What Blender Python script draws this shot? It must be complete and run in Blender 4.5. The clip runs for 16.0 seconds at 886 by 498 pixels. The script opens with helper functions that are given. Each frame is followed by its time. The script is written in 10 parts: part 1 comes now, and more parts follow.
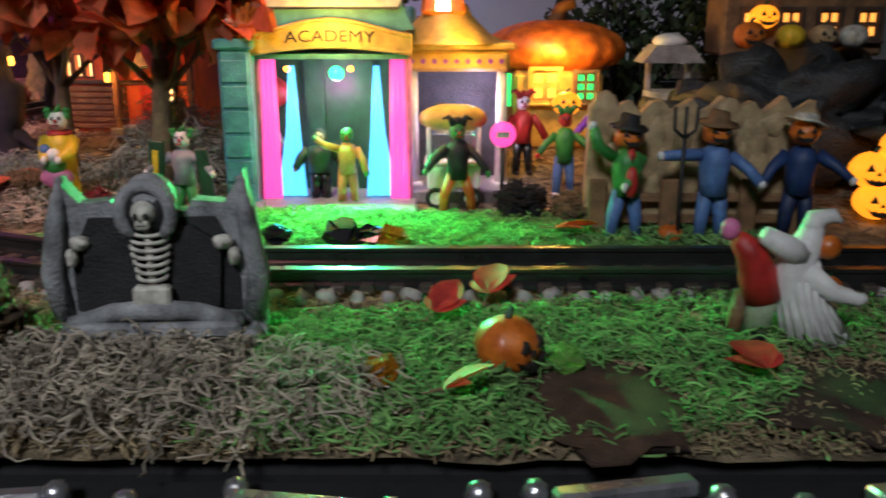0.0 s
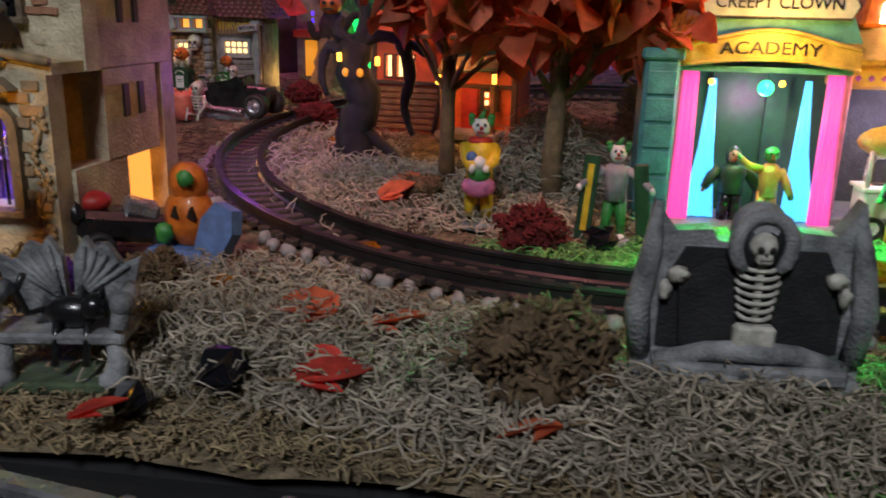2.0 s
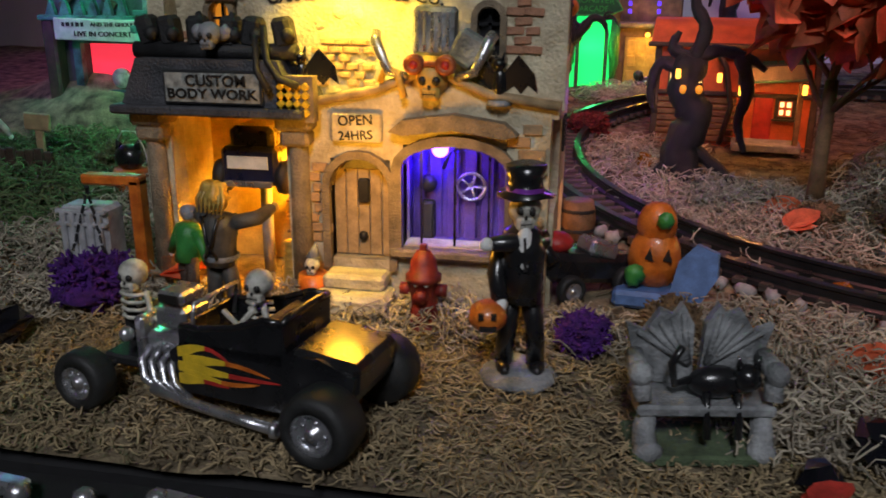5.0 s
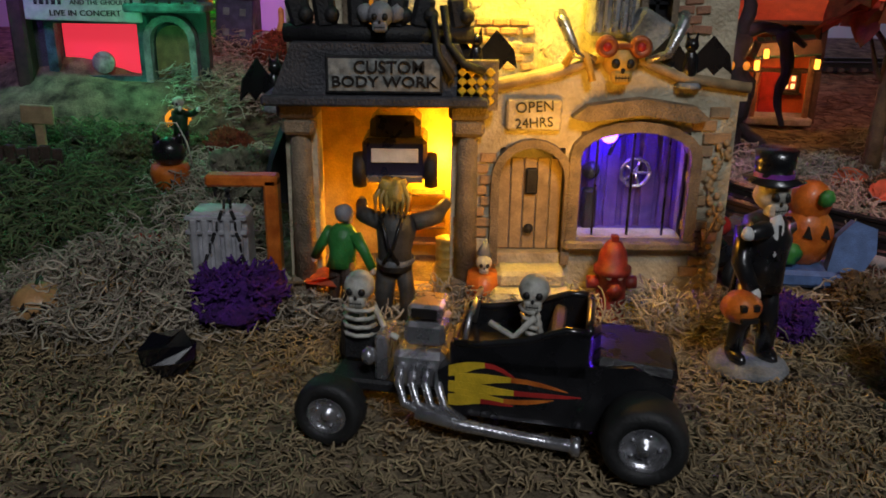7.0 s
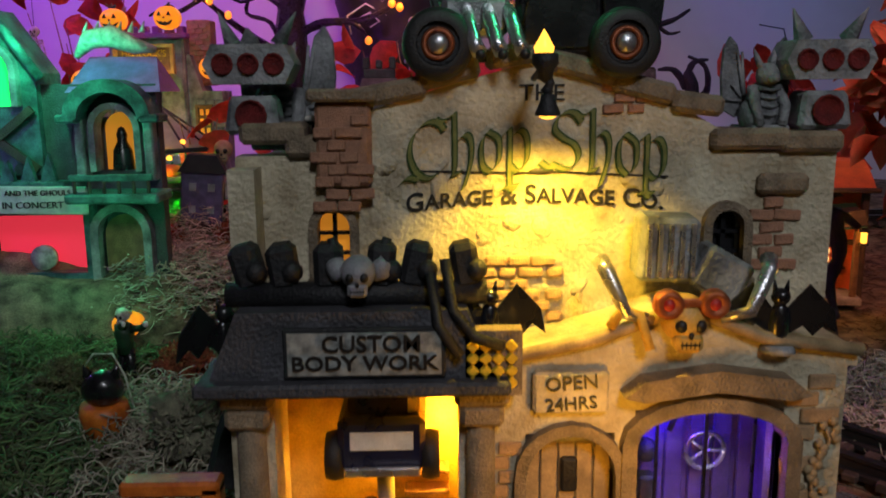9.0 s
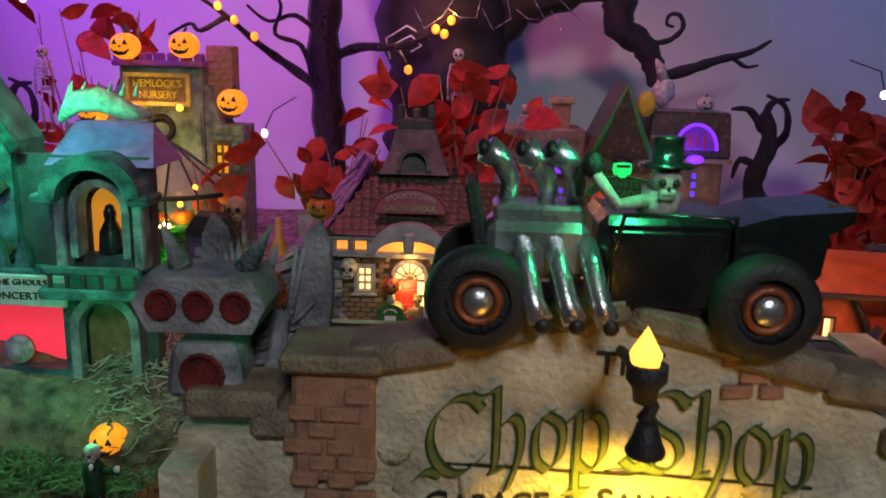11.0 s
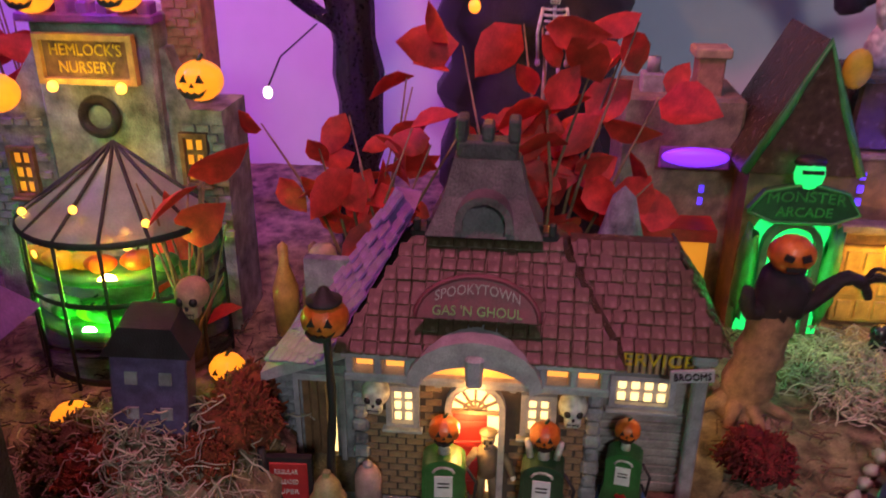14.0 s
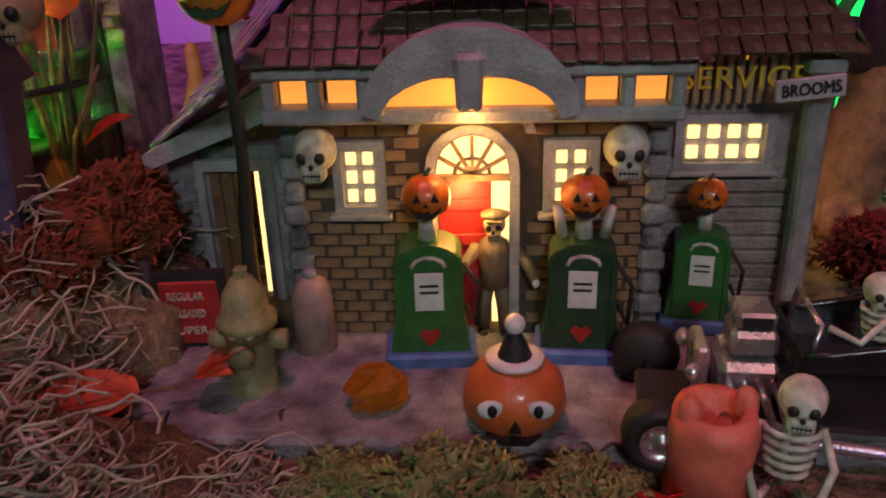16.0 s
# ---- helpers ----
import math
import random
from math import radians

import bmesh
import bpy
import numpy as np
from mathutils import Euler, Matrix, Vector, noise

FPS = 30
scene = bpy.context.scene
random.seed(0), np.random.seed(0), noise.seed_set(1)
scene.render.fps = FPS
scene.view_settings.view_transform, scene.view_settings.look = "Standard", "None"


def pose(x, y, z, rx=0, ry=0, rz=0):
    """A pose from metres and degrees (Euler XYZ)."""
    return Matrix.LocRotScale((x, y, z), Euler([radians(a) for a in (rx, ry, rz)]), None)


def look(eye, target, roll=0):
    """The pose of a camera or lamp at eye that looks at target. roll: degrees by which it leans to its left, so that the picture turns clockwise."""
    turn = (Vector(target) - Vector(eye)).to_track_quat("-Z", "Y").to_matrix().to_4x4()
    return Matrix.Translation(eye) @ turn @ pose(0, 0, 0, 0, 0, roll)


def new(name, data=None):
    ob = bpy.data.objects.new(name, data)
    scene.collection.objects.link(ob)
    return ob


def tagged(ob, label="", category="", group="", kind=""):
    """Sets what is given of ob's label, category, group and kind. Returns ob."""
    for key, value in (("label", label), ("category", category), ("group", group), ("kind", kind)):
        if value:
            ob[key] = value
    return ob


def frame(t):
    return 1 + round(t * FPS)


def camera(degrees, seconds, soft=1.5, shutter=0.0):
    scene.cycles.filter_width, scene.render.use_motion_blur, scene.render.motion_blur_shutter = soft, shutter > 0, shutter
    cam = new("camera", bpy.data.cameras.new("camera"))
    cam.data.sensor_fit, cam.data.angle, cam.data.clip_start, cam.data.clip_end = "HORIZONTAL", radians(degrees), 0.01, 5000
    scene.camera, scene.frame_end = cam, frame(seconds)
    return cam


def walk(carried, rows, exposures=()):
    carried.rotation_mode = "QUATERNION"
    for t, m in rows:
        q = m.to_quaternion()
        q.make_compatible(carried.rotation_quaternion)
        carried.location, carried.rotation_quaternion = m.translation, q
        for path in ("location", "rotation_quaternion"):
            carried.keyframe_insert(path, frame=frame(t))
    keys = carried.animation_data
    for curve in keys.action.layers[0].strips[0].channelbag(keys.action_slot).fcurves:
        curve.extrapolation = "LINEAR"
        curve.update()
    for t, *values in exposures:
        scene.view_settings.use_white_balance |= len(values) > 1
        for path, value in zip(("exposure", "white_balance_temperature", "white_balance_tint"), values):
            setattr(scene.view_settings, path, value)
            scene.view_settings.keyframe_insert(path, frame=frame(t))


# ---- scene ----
cam = camera(56.4, 16.0, soft=1.7, shutter=0.3)
METRES, EYE, TILT, LEAN, TURN = 1.2, 0.115, -16.0, 0.0, 0.0
ROWS = [
    (0.0, 0.0, 0.0, 0.0, 0.0, 0.0, -0.0),
    (0.5, -0.0315, 0.0023, 0.0017, 4.77, -0.05, -1.6),
    (1.0, -0.0688, 0.0022, 0.0005, 6.71, -0.05, -2.82),
    (1.5, -0.1053, 0.0056, 0.0013, 7.24, -0.19, -3.35),
    (2.0, -0.1385, 0.0132, 0.005, 7.57, -0.18, -3.56),
    (2.5, -0.1861, 0.011, 0.0133, 7.68, -0.32, -3.58),
    (3.0, -0.2363, 0.0182, 0.0298, 8.33, -0.58, -3.9),
    (3.5, -0.2354, 0.0149, 0.0306, 9.39, -0.86, -4.19),
    (4.0, -0.2439, 0.0085, 0.0287, 10.9, -1.18, -4.02),
    (4.5, -0.2699, -0.0047, 0.0192, 11.28, -1.48, -3.66),
    (7.0, -0.4204, 0.0032, 0.0211, -0.37, -3.17, -0.64),
    (7.5, -0.4275, 0.0105, 0.0241, -0.83, -0.3, -0.49),
    (8.0, -0.426, 0.039, 0.0425, -1.03, 4.57, 0.39),
    (8.5, -0.4266, 0.06, 0.0526, -1.08, 4.81, 0.74),
    (9.0, -0.4229, 0.0775, 0.0692, -0.95, 4.92, 0.81),
    (9.5, -0.4189, 0.0931, 0.091, -0.29, 4.97, 0.52),
    (12.0, -0.43, 0.1895, 0.1877, 2.97, 0.45, -3.51),
    (12.5, -0.4351, 0.2223, 0.2189, 3.95, -0.93, -3.95),
    (13.0, -0.436, 0.2567, 0.2311, 4.89, -3.29, -4.12),
    (13.5, -0.435, 0.2967, 0.2468, 5.63, -6.45, -3.64),
    (14.0, -0.4405, 0.3379, 0.2436, 5.98, -8.21, -2.14),
    (14.5, -0.4555, 0.3793, 0.2103, 5.58, -11.13, -0.91),
    (15.0, -0.4583, 0.4009, 0.1836, 5.12, -11.86, -0.25),
    (15.5, -0.4573, 0.4187, 0.1619, 4.48, -11.11, 0.21),
    (16.0, -0.4491, 0.432, 0.1531, 3.77, -7.68, 0.64),
]
walk(cam, [(t, pose(0, 0, EYE, TILT, LEAN, TURN) @ pose(METRES * x, METRES * y, METRES * z, 90 + pitch, roll, yaw)) for t, x, y, z, yaw, pitch, roll in ROWS],
     [(0.0, 1.45), (1.5, 1.3), (2.2, 1.1), (3.0, 0.8), (4.0, 1.0), (4.7, 1.05), (7.0, 0.65), (9.5, 0.45), (12.0, 1.0), (13.5, 1.1), (15.0, 1.0), (16.0, 0.7)])

# ---- world and large lights ----
world = bpy.data.worlds.new("night_room")
world.use_nodes = True
scene.world = world
world.node_tree.nodes["Background"].inputs[0].default_value = (0.42, 0.41, 0.72, 1)
world.node_tree.nodes["Background"].inputs[1].default_value = 0.066


def lamp(name, kind, place, colour, power, size=0.02, target=None, spot=60, blend=0.6):
    data = bpy.data.lights.new(name, kind)
    data.color, data.energy = colour, power
    if kind == "AREA":
        data.size = size
    else:
        data.shadow_soft_size = size
    if kind == "SPOT":
        data.spot_size, data.spot_blend = radians(spot), blend
    ob = new(name, data)
    ob.matrix_basis = look(place, target) if target else pose(*place)
    return ob


# added unseen fill spot behind the viewer, for the room's dim light
lamp("room_fill_light", "SPOT", (-0.30, -0.80, 0.98), (0.90, 0.93, 1.0), 17.0, 0.14, (-0.31, 0.30, 0.0), 64, 1.0)
# added coloured spots over the village, no source visible; rose brightens the trees
lamp("purple_wash_light", "SPOT", (-1.10, 0.75, 0.62), (0.45, 0.08, 1.0), 9.5, 0.03, (-0.78, 1.16, 0.30), 80, 0.9)
lamp("blue_wash_light", "SPOT", (0.05, 0.80, 0.66), (0.09, 0.26, 1.0), 1.6, 0.03, (-0.28, 1.16, 0.30), 85, 0.9)
lamp("pink_fill_light", "SPOT", (-0.60, 0.66, 0.75), (1.0, 0.20, 0.38), 4.2, 0.03, (-0.58, 1.00, 0.10), 84, 0.9)
lamp("rose_fill_light", "SPOT", (-0.24, 0.30, 0.62), (1.0, 0.36, 0.34), 4.2, 0.03, (-0.20, 0.56, 0.12), 62, 1.0)


# ---- materials ----
def ramp(nodes, c0, c1, p0=0.3, p1=0.7):
    n = nodes.new("ShaderNodeValToRGB")
    n.color_ramp.elements[0].color, n.color_ramp.elements[1].color = (*c0, 1), (*c1, 1)
    n.color_ramp.elements[0].position, n.color_ramp.elements[1].position = p0, p1
    return n


def mat(name, colour, rough=0.6, metal=0.0, vary=0.35, scale=120.0, bump=0.25, coat=0.0, second=None, spread=0.0, glow=None, power=0.0, trans=0.0, alpha=1.0):
    """A surface with a coarse stain and a fine grain; second: the colour of the stains; spread: change from piece to piece."""
    m = bpy.data.materials.new(name)
    m.use_nodes = True
    nodes, links = m.node_tree.nodes, m.node_tree.links
    p = nodes["Principled BSDF"]
    p.inputs["Roughness"].default_value, p.inputs["Metallic"].default_value = rough, metal
    p.inputs["Coat Weight"].default_value = coat
    p.inputs["Coat Roughness"].default_value = 0.12
    p.inputs["Transmission Weight"].default_value = trans
    p.inputs["Alpha"].default_value = alpha
    if glow:
        p.inputs["Emission Color"].default_value, p.inputs["Emission Strength"].default_value = (*glow, 1), power
    p.inputs["Base Color"].default_value = (*colour, 1)
    if vary <= 0 and bump <= 0:
        return m
    where = nodes.new("ShaderNodeTexCoord")
    coarse, fine = nodes.new("ShaderNodeTexNoise"), nodes.new("ShaderNodeTexNoise")
    coarse.inputs["Scale"].default_value, coarse.inputs["Detail"].default_value = scale, 5
    fine.inputs["Scale"].default_value, fine.inputs["Detail"].default_value = scale * 9, 3
    links.new(where.outputs["Object"], coarse.inputs["Vector"])
    links.new(where.outputs["Object"], fine.inputs["Vector"])
    dark = tuple(c * (1 - vary) for c in (second or colour))
    light = tuple(min(1, c * (1 + vary * 0.5)) for c in colour)
    stain = ramp(nodes, dark, light)
    links.new(coarse.outputs["Fac"], stain.inputs["Fac"])
    grain = nodes.new("ShaderNodeMix")
    grain.data_type, grain.blend_type = "RGBA", "MULTIPLY"
    grain.inputs["Factor"].default_value = min(1, vary * 1.2)
    tone = ramp(nodes, (0.55, 0.55, 0.55), (1.15, 1.15, 1.15), 0.25, 0.75)
    links.new(fine.outputs["Fac"], tone.inputs["Fac"])
    links.new(stain.outputs["Color"], grain.inputs["A"])
    links.new(tone.outputs["Color"], grain.inputs["B"])
    out = grain.outputs["Result"]
    if spread:
        info, hsv, amount = nodes.new("ShaderNodeNewGeometry"), nodes.new("ShaderNodeHueSaturation"), nodes.new("ShaderNodeMapRange")
        amount.inputs["To Min"].default_value, amount.inputs["To Max"].default_value = 1 - spread, 1 + spread * 0.7
        links.new(info.outputs["Random Per Island"], amount.inputs["Value"])
        links.new(amount.outputs["Result"], hsv.inputs["Value"])
        links.new(out, hsv.inputs["Color"])
        out = hsv.outputs["Color"]
    links.new(out, p.inputs["Base Color"])
    shine = nodes.new("ShaderNodeMapRange")
    shine.inputs["To Min"].default_value, shine.inputs["To Max"].default_value = max(0.03, rough - 0.14), min(1, rough + 0.14)
    links.new(coarse.outputs["Fac"], shine.inputs["Value"])
    links.new(shine.outputs["Result"], p.inputs["Roughness"])
    if bump:
        b = nodes.new("ShaderNodeBump")
        b.inputs["Strength"].default_value, b.inputs["Distance"].default_value = bump, 0.0012
        links.new(fine.outputs["Fac"], b.inputs["Height"])
        links.new(b.outputs["Normal"], p.inputs["Normal"])
    return m


def glow_mat(name, colour, power):
    """A bulb, a lit pane, or cloth made to glow as if lit."""
    return mat(name, tuple(min(1, c) for c in colour), 0.4, vary=0, bump=0, glow=colour, power=power)


WALL = mat("wall_paint", (0.78, 0.78, 0.80), 0.8, scale=6, vary=0.06, bump=0.1)
DARKCLOTH = mat("black_cloth", (0.012, 0.012, 0.014), 0.9, scale=200)
MULCH = mat("brown_mulch", (0.30, 0.235, 0.145), 0.95, scale=90, vary=0.6, bump=1.0, second=(0.12, 0.085, 0.05))
STRAW = mat("pale_straw", (0.50, 0.43, 0.33), 0.85, scale=60, vary=0.35, spread=0.45, bump=0)
STRAWTAN = mat("tan_straw", (0.42, 0.32, 0.18), 0.9, scale=60, vary=0.4, spread=0.45, bump=0)
MOSSGREEN = mat("green_moss", (0.20, 0.42, 0.12), 0.9, scale=60, vary=0.45, spread=0.5, bump=0)
MOSSPALE = mat("pale_green_moss", (0.42, 0.44, 0.16), 0.95, scale=220, vary=0.45, spread=0.35, bump=1.0)
RUST = mat("rust_lichen", (0.36, 0.09, 0.035), 0.95, scale=200, vary=0.5, spread=0.3, bump=1.0)
REDMOSS = mat("red_lichen", (0.24, 0.022, 0.022), 0.95, scale=200, vary=0.5, spread=0.3, bump=1.0)
PURPLEMOSS = mat("purple_lichen", (0.12, 0.02, 0.30), 0.95, scale=200, vary=0.5, spread=0.3, bump=1.0)
BROWNMOSS = mat("brown_lichen", (0.26, 0.17, 0.09), 0.95, scale=200, vary=0.5, spread=0.3, bump=1.0)
BLACKMOSS = mat("black_lichen", (0.02, 0.02, 0.025), 0.9, scale=200, vary=0.5, bump=1.0)
TRACK = mat("black_track_plastic", (0.018, 0.017, 0.018), 0.32, scale=80, vary=0.4, bump=0.1)
TIE = mat("track_tie_plastic", (0.10, 0.075, 0.06), 0.55, scale=150, vary=0.5, spread=0.3)
BEAD = mat("grey_skull_pebble", (0.42, 0.40, 0.38), 0.7, scale=200, vary=0.4, spread=0.35)
CREAM = mat("cream_stucco", (0.66, 0.60, 0.43), 0.62, scale=70, vary=0.28, bump=0.9, second=(0.50, 0.40, 0.25))
STONEBR = mat("brown_stone", (0.30, 0.23, 0.15), 0.6, scale=120, vary=0.5, bump=0.8)
BRICK = mat("red_brick", (0.44, 0.22, 0.13), 0.6, scale=200, vary=0.4, spread=0.35, bump=0.5)
BRICKTAN = mat("tan_brick", (0.52, 0.33, 0.17), 0.6, scale=200, vary=0.4, spread=0.35, bump=0.5)
GREYSTONE = mat("grey_stone", (0.34, 0.35, 0.36), 0.65, scale=90, vary=0.45, bump=0.7, second=(0.16, 0.17, 0.18))
DARKSTONE = mat("dark_grey_stone", (0.075, 0.075, 0.085), 0.6, scale=90, vary=0.5, bump=0.8)
BLACK = mat("black_paint", (0.014, 0.014, 0.016), 0.28, scale=90, vary=0.4, bump=0.1, coat=0.4)
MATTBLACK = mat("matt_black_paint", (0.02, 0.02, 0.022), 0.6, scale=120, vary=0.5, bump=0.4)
RUBBER = mat("black_rubber", (0.02, 0.02, 0.02), 0.6, scale=150, vary=0.3)
CHROME = mat("silver_paint", (0.62, 0.62, 0.66), 0.28, 0.85, scale=150, vary=0.25, bump=0.15)
WOODBR = mat("brown_wood", (0.24, 0.13, 0.06), 0.6, scale=120, vary=0.5, bump=0.7)
WOODDK = mat("dark_wood", (0.08, 0.05, 0.035), 0.6, scale=120, vary=0.5, bump=0.7)
WOODGREY = mat("grey_weathered_wood", (0.36, 0.33, 0.30), 0.7, scale=120, vary=0.45, bump=0.7)
BARK = mat("tan_bark", (0.32, 0.21, 0.11), 0.8, scale=150, vary=0.5, bump=1.0)
BARKDK = mat("black_bark", (0.022, 0.018, 0.020), 0.45, scale=150, vary=0.6, bump=1.0)
PURPLEROOF = mat("purple_shingle", (0.34, 0.14, 0.48), 0.55, scale=120, vary=0.35, spread=0.3)
SHINGLE = mat("dark_brown_shingle", (0.090, 0.062, 0.036), 0.24, scale=200, vary=0.5, spread=0.5)
BONE = mat("bone_white_paint", (0.70, 0.68, 0.60), 0.5, scale=250, vary=0.3, second=(0.42, 0.40, 0.34))
WHITE = mat("white_paint", (0.78, 0.78, 0.76), 0.5, scale=150, vary=0.2)
LETTER = mat("black_lettering", (0.015, 0.013, 0.012), 0.5, vary=0, bump=0)
LETTERGREEN = mat("dark_green_lettering", (0.035, 0.075, 0.018), 0.4, vary=0, bump=0)
LETTEROLIVE = mat("olive_lettering", (0.20, 0.22, 0.055), 0.45, scale=300, vary=0.3, bump=0.2)
PAPER = mat("pale_sign_board", (0.62, 0.60, 0.54), 0.6, scale=150, vary=0.25)
ORANGE = mat("orange_pumpkin", (0.72, 0.20, 0.025), 0.42, scale=120, vary=0.3, coat=0.3, second=(0.55, 0.10, 0.01))
ORANGEHOUSE = mat("orange_wall", (0.66, 0.13, 0.035), 0.5, scale=80, vary=0.3, bump=0.4)
def silk(m):
    """Lets some of the light through a thin cloth leaf."""
    nodes, links = m.node_tree.nodes, m.node_tree.links
    p, out = nodes["Principled BSDF"], nodes["Material Output"]
    through_cloth, both = nodes.new("ShaderNodeBsdfTranslucent"), nodes.new("ShaderNodeMixShader")
    both.inputs["Fac"].default_value = 0.45
    links.new(p.inputs["Base Color"].links[0].from_socket, through_cloth.inputs["Color"])
    links.new(p.outputs["BSDF"], both.inputs[1])
    links.new(through_cloth.outputs["BSDF"], both.inputs[2])
    links.new(both.outputs["Shader"], out.inputs["Surface"])
    return m


LEAFRED = silk(mat("red_silk_leaf", (0.80, 0.085, 0.065), 0.55, scale=120, vary=0.35, spread=0.35))
LEAFORANGE = silk(mat("orange_silk_leaf", (0.90, 0.22, 0.10), 0.55, scale=120, vary=0.35, spread=0.4))
RED = mat("red_paint", (0.50, 0.03, 0.025), 0.45, scale=150, vary=0.35)
GREEN = mat("green_paint", (0.05, 0.28, 0.06), 0.4, scale=150, vary=0.35)
PUMPGREEN = mat("gas_pump_green", (0.035, 0.17, 0.04), 0.35, scale=150, vary=0.35, coat=0.3)
DKGREEN = mat("dark_green_paint", (0.02, 0.07, 0.03), 0.45, scale=150, vary=0.4)
BLUE = mat("denim_blue_paint", (0.10, 0.20, 0.46), 0.5, scale=200, vary=0.35)
YELLOW = mat("yellow_paint", (0.78, 0.52, 0.03), 0.45, scale=150, vary=0.25)
PURPLE = mat("purple_paint", (0.26, 0.05, 0.45), 0.45, scale=150, vary=0.35)
PINK = mat("pink_paint", (0.72, 0.20, 0.40), 0.45, scale=150, vary=0.3)
TEAL = mat("teal_paint", (0.10, 0.34, 0.36), 0.45, scale=100, vary=0.4, bump=0.4)
TEALDK = mat("weathered_teal_paint", (0.075, 0.20, 0.20), 0.5, scale=90, vary=0.6, bump=0.6, second=(0.03, 0.05, 0.06))
CAVE = mat("black_cave_rock", (0.030, 0.036, 0.040), 0.5, scale=60, vary=0.6, bump=1.0)
GARLAND = mat("dark_green_leaf", (0.035, 0.060, 0.022), 0.6, scale=120, vary=0.5, spread=0.5)
FAIRY = glow_mat("orange_fairy_bulb", (1.0, 0.24, 0.02), 1.1)
TAN = mat("tan_paint", (0.46, 0.33, 0.18), 0.6, scale=150, vary=0.4)
GOLD = mat("gold_paint", (0.62, 0.40, 0.09), 0.42, scale=120, vary=0.35, bump=0.3)
GREYPAINT = mat("grey_paint", (0.30, 0.30, 0.32), 0.5, scale=150, vary=0.35)
SIGNRED = mat("sign_red", (0.48, 0.03, 0.03), 0.45, scale=150, vary=0.2)
GEMORANGE = mat("orange_acrylic", (0.95, 0.36, 0.03), 0.08, vary=0, bump=0, trans=0.75)
GEMBLACK = mat("black_acrylic", (0.008, 0.008, 0.012), 0.16, vary=0, bump=0, coat=0.5)
GEMGREEN = mat("green_acrylic", (0.4, 0.85, 0.2), 0.08, vary=0, bump=0, trans=0.75)
GLASS = mat("clear_glass", (0.95, 0.98, 0.95), 0.05, vary=0, bump=0, trans=1.0)
WARM = glow_mat("warm_lit_pane", (1.0, 0.66, 0.24), 1.15)
AMBER = glow_mat("amber_lit_pane", (1.0, 0.36, 0.06), 0.6)
AMBERDIM = glow_mat("amber_dim_pane", (1.0, 0.36, 0.03), 0.26)
BLUELIT = glow_mat("blue_lit_pane", (0.08, 0.03, 1.0), 0.9)
GREENLIT = glow_mat("green_lit_pane", (0.02, 1.0, 0.2), 0.42)
# curtains emit by themselves, for lamp light shining through the cloth
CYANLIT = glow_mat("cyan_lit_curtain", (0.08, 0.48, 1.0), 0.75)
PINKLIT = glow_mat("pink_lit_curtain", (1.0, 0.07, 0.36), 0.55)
COPPER = mat("dull_copper_paint", (0.40, 0.12, 0.05), 0.35, 0.5, scale=250, vary=0.4)
GREYBONE = mat("grey_bone_paint", (0.40, 0.41, 0.38), 0.6, scale=300, vary=0.4, second=(0.16, 0.17, 0.16))
VIOLETLIT = glow_mat("violet_lit_sign", (0.22, 0.03, 1.0), 0.7)
PUMPLIT = glow_mat("lit_pumpkin", (1.0, 0.3, 0.015), 0.55)
BULB = glow_mat("amber_bulb", (1.0, 0.42, 0.04), 2.2)
BULBWHITE = glow_mat("white_bulb", (1.0, 0.86, 0.7), 4.0)
BULBGREEN = glow_mat("green_bulb", (0.02, 1.0, 0.25), 2.2)
BULBPURPLE = glow_mat("purple_bulb", (0.75, 0.35, 1.0), 4.0)
SCREEN = glow_mat("red_screen", (1.0, 0.04, 0.08), 0.45)


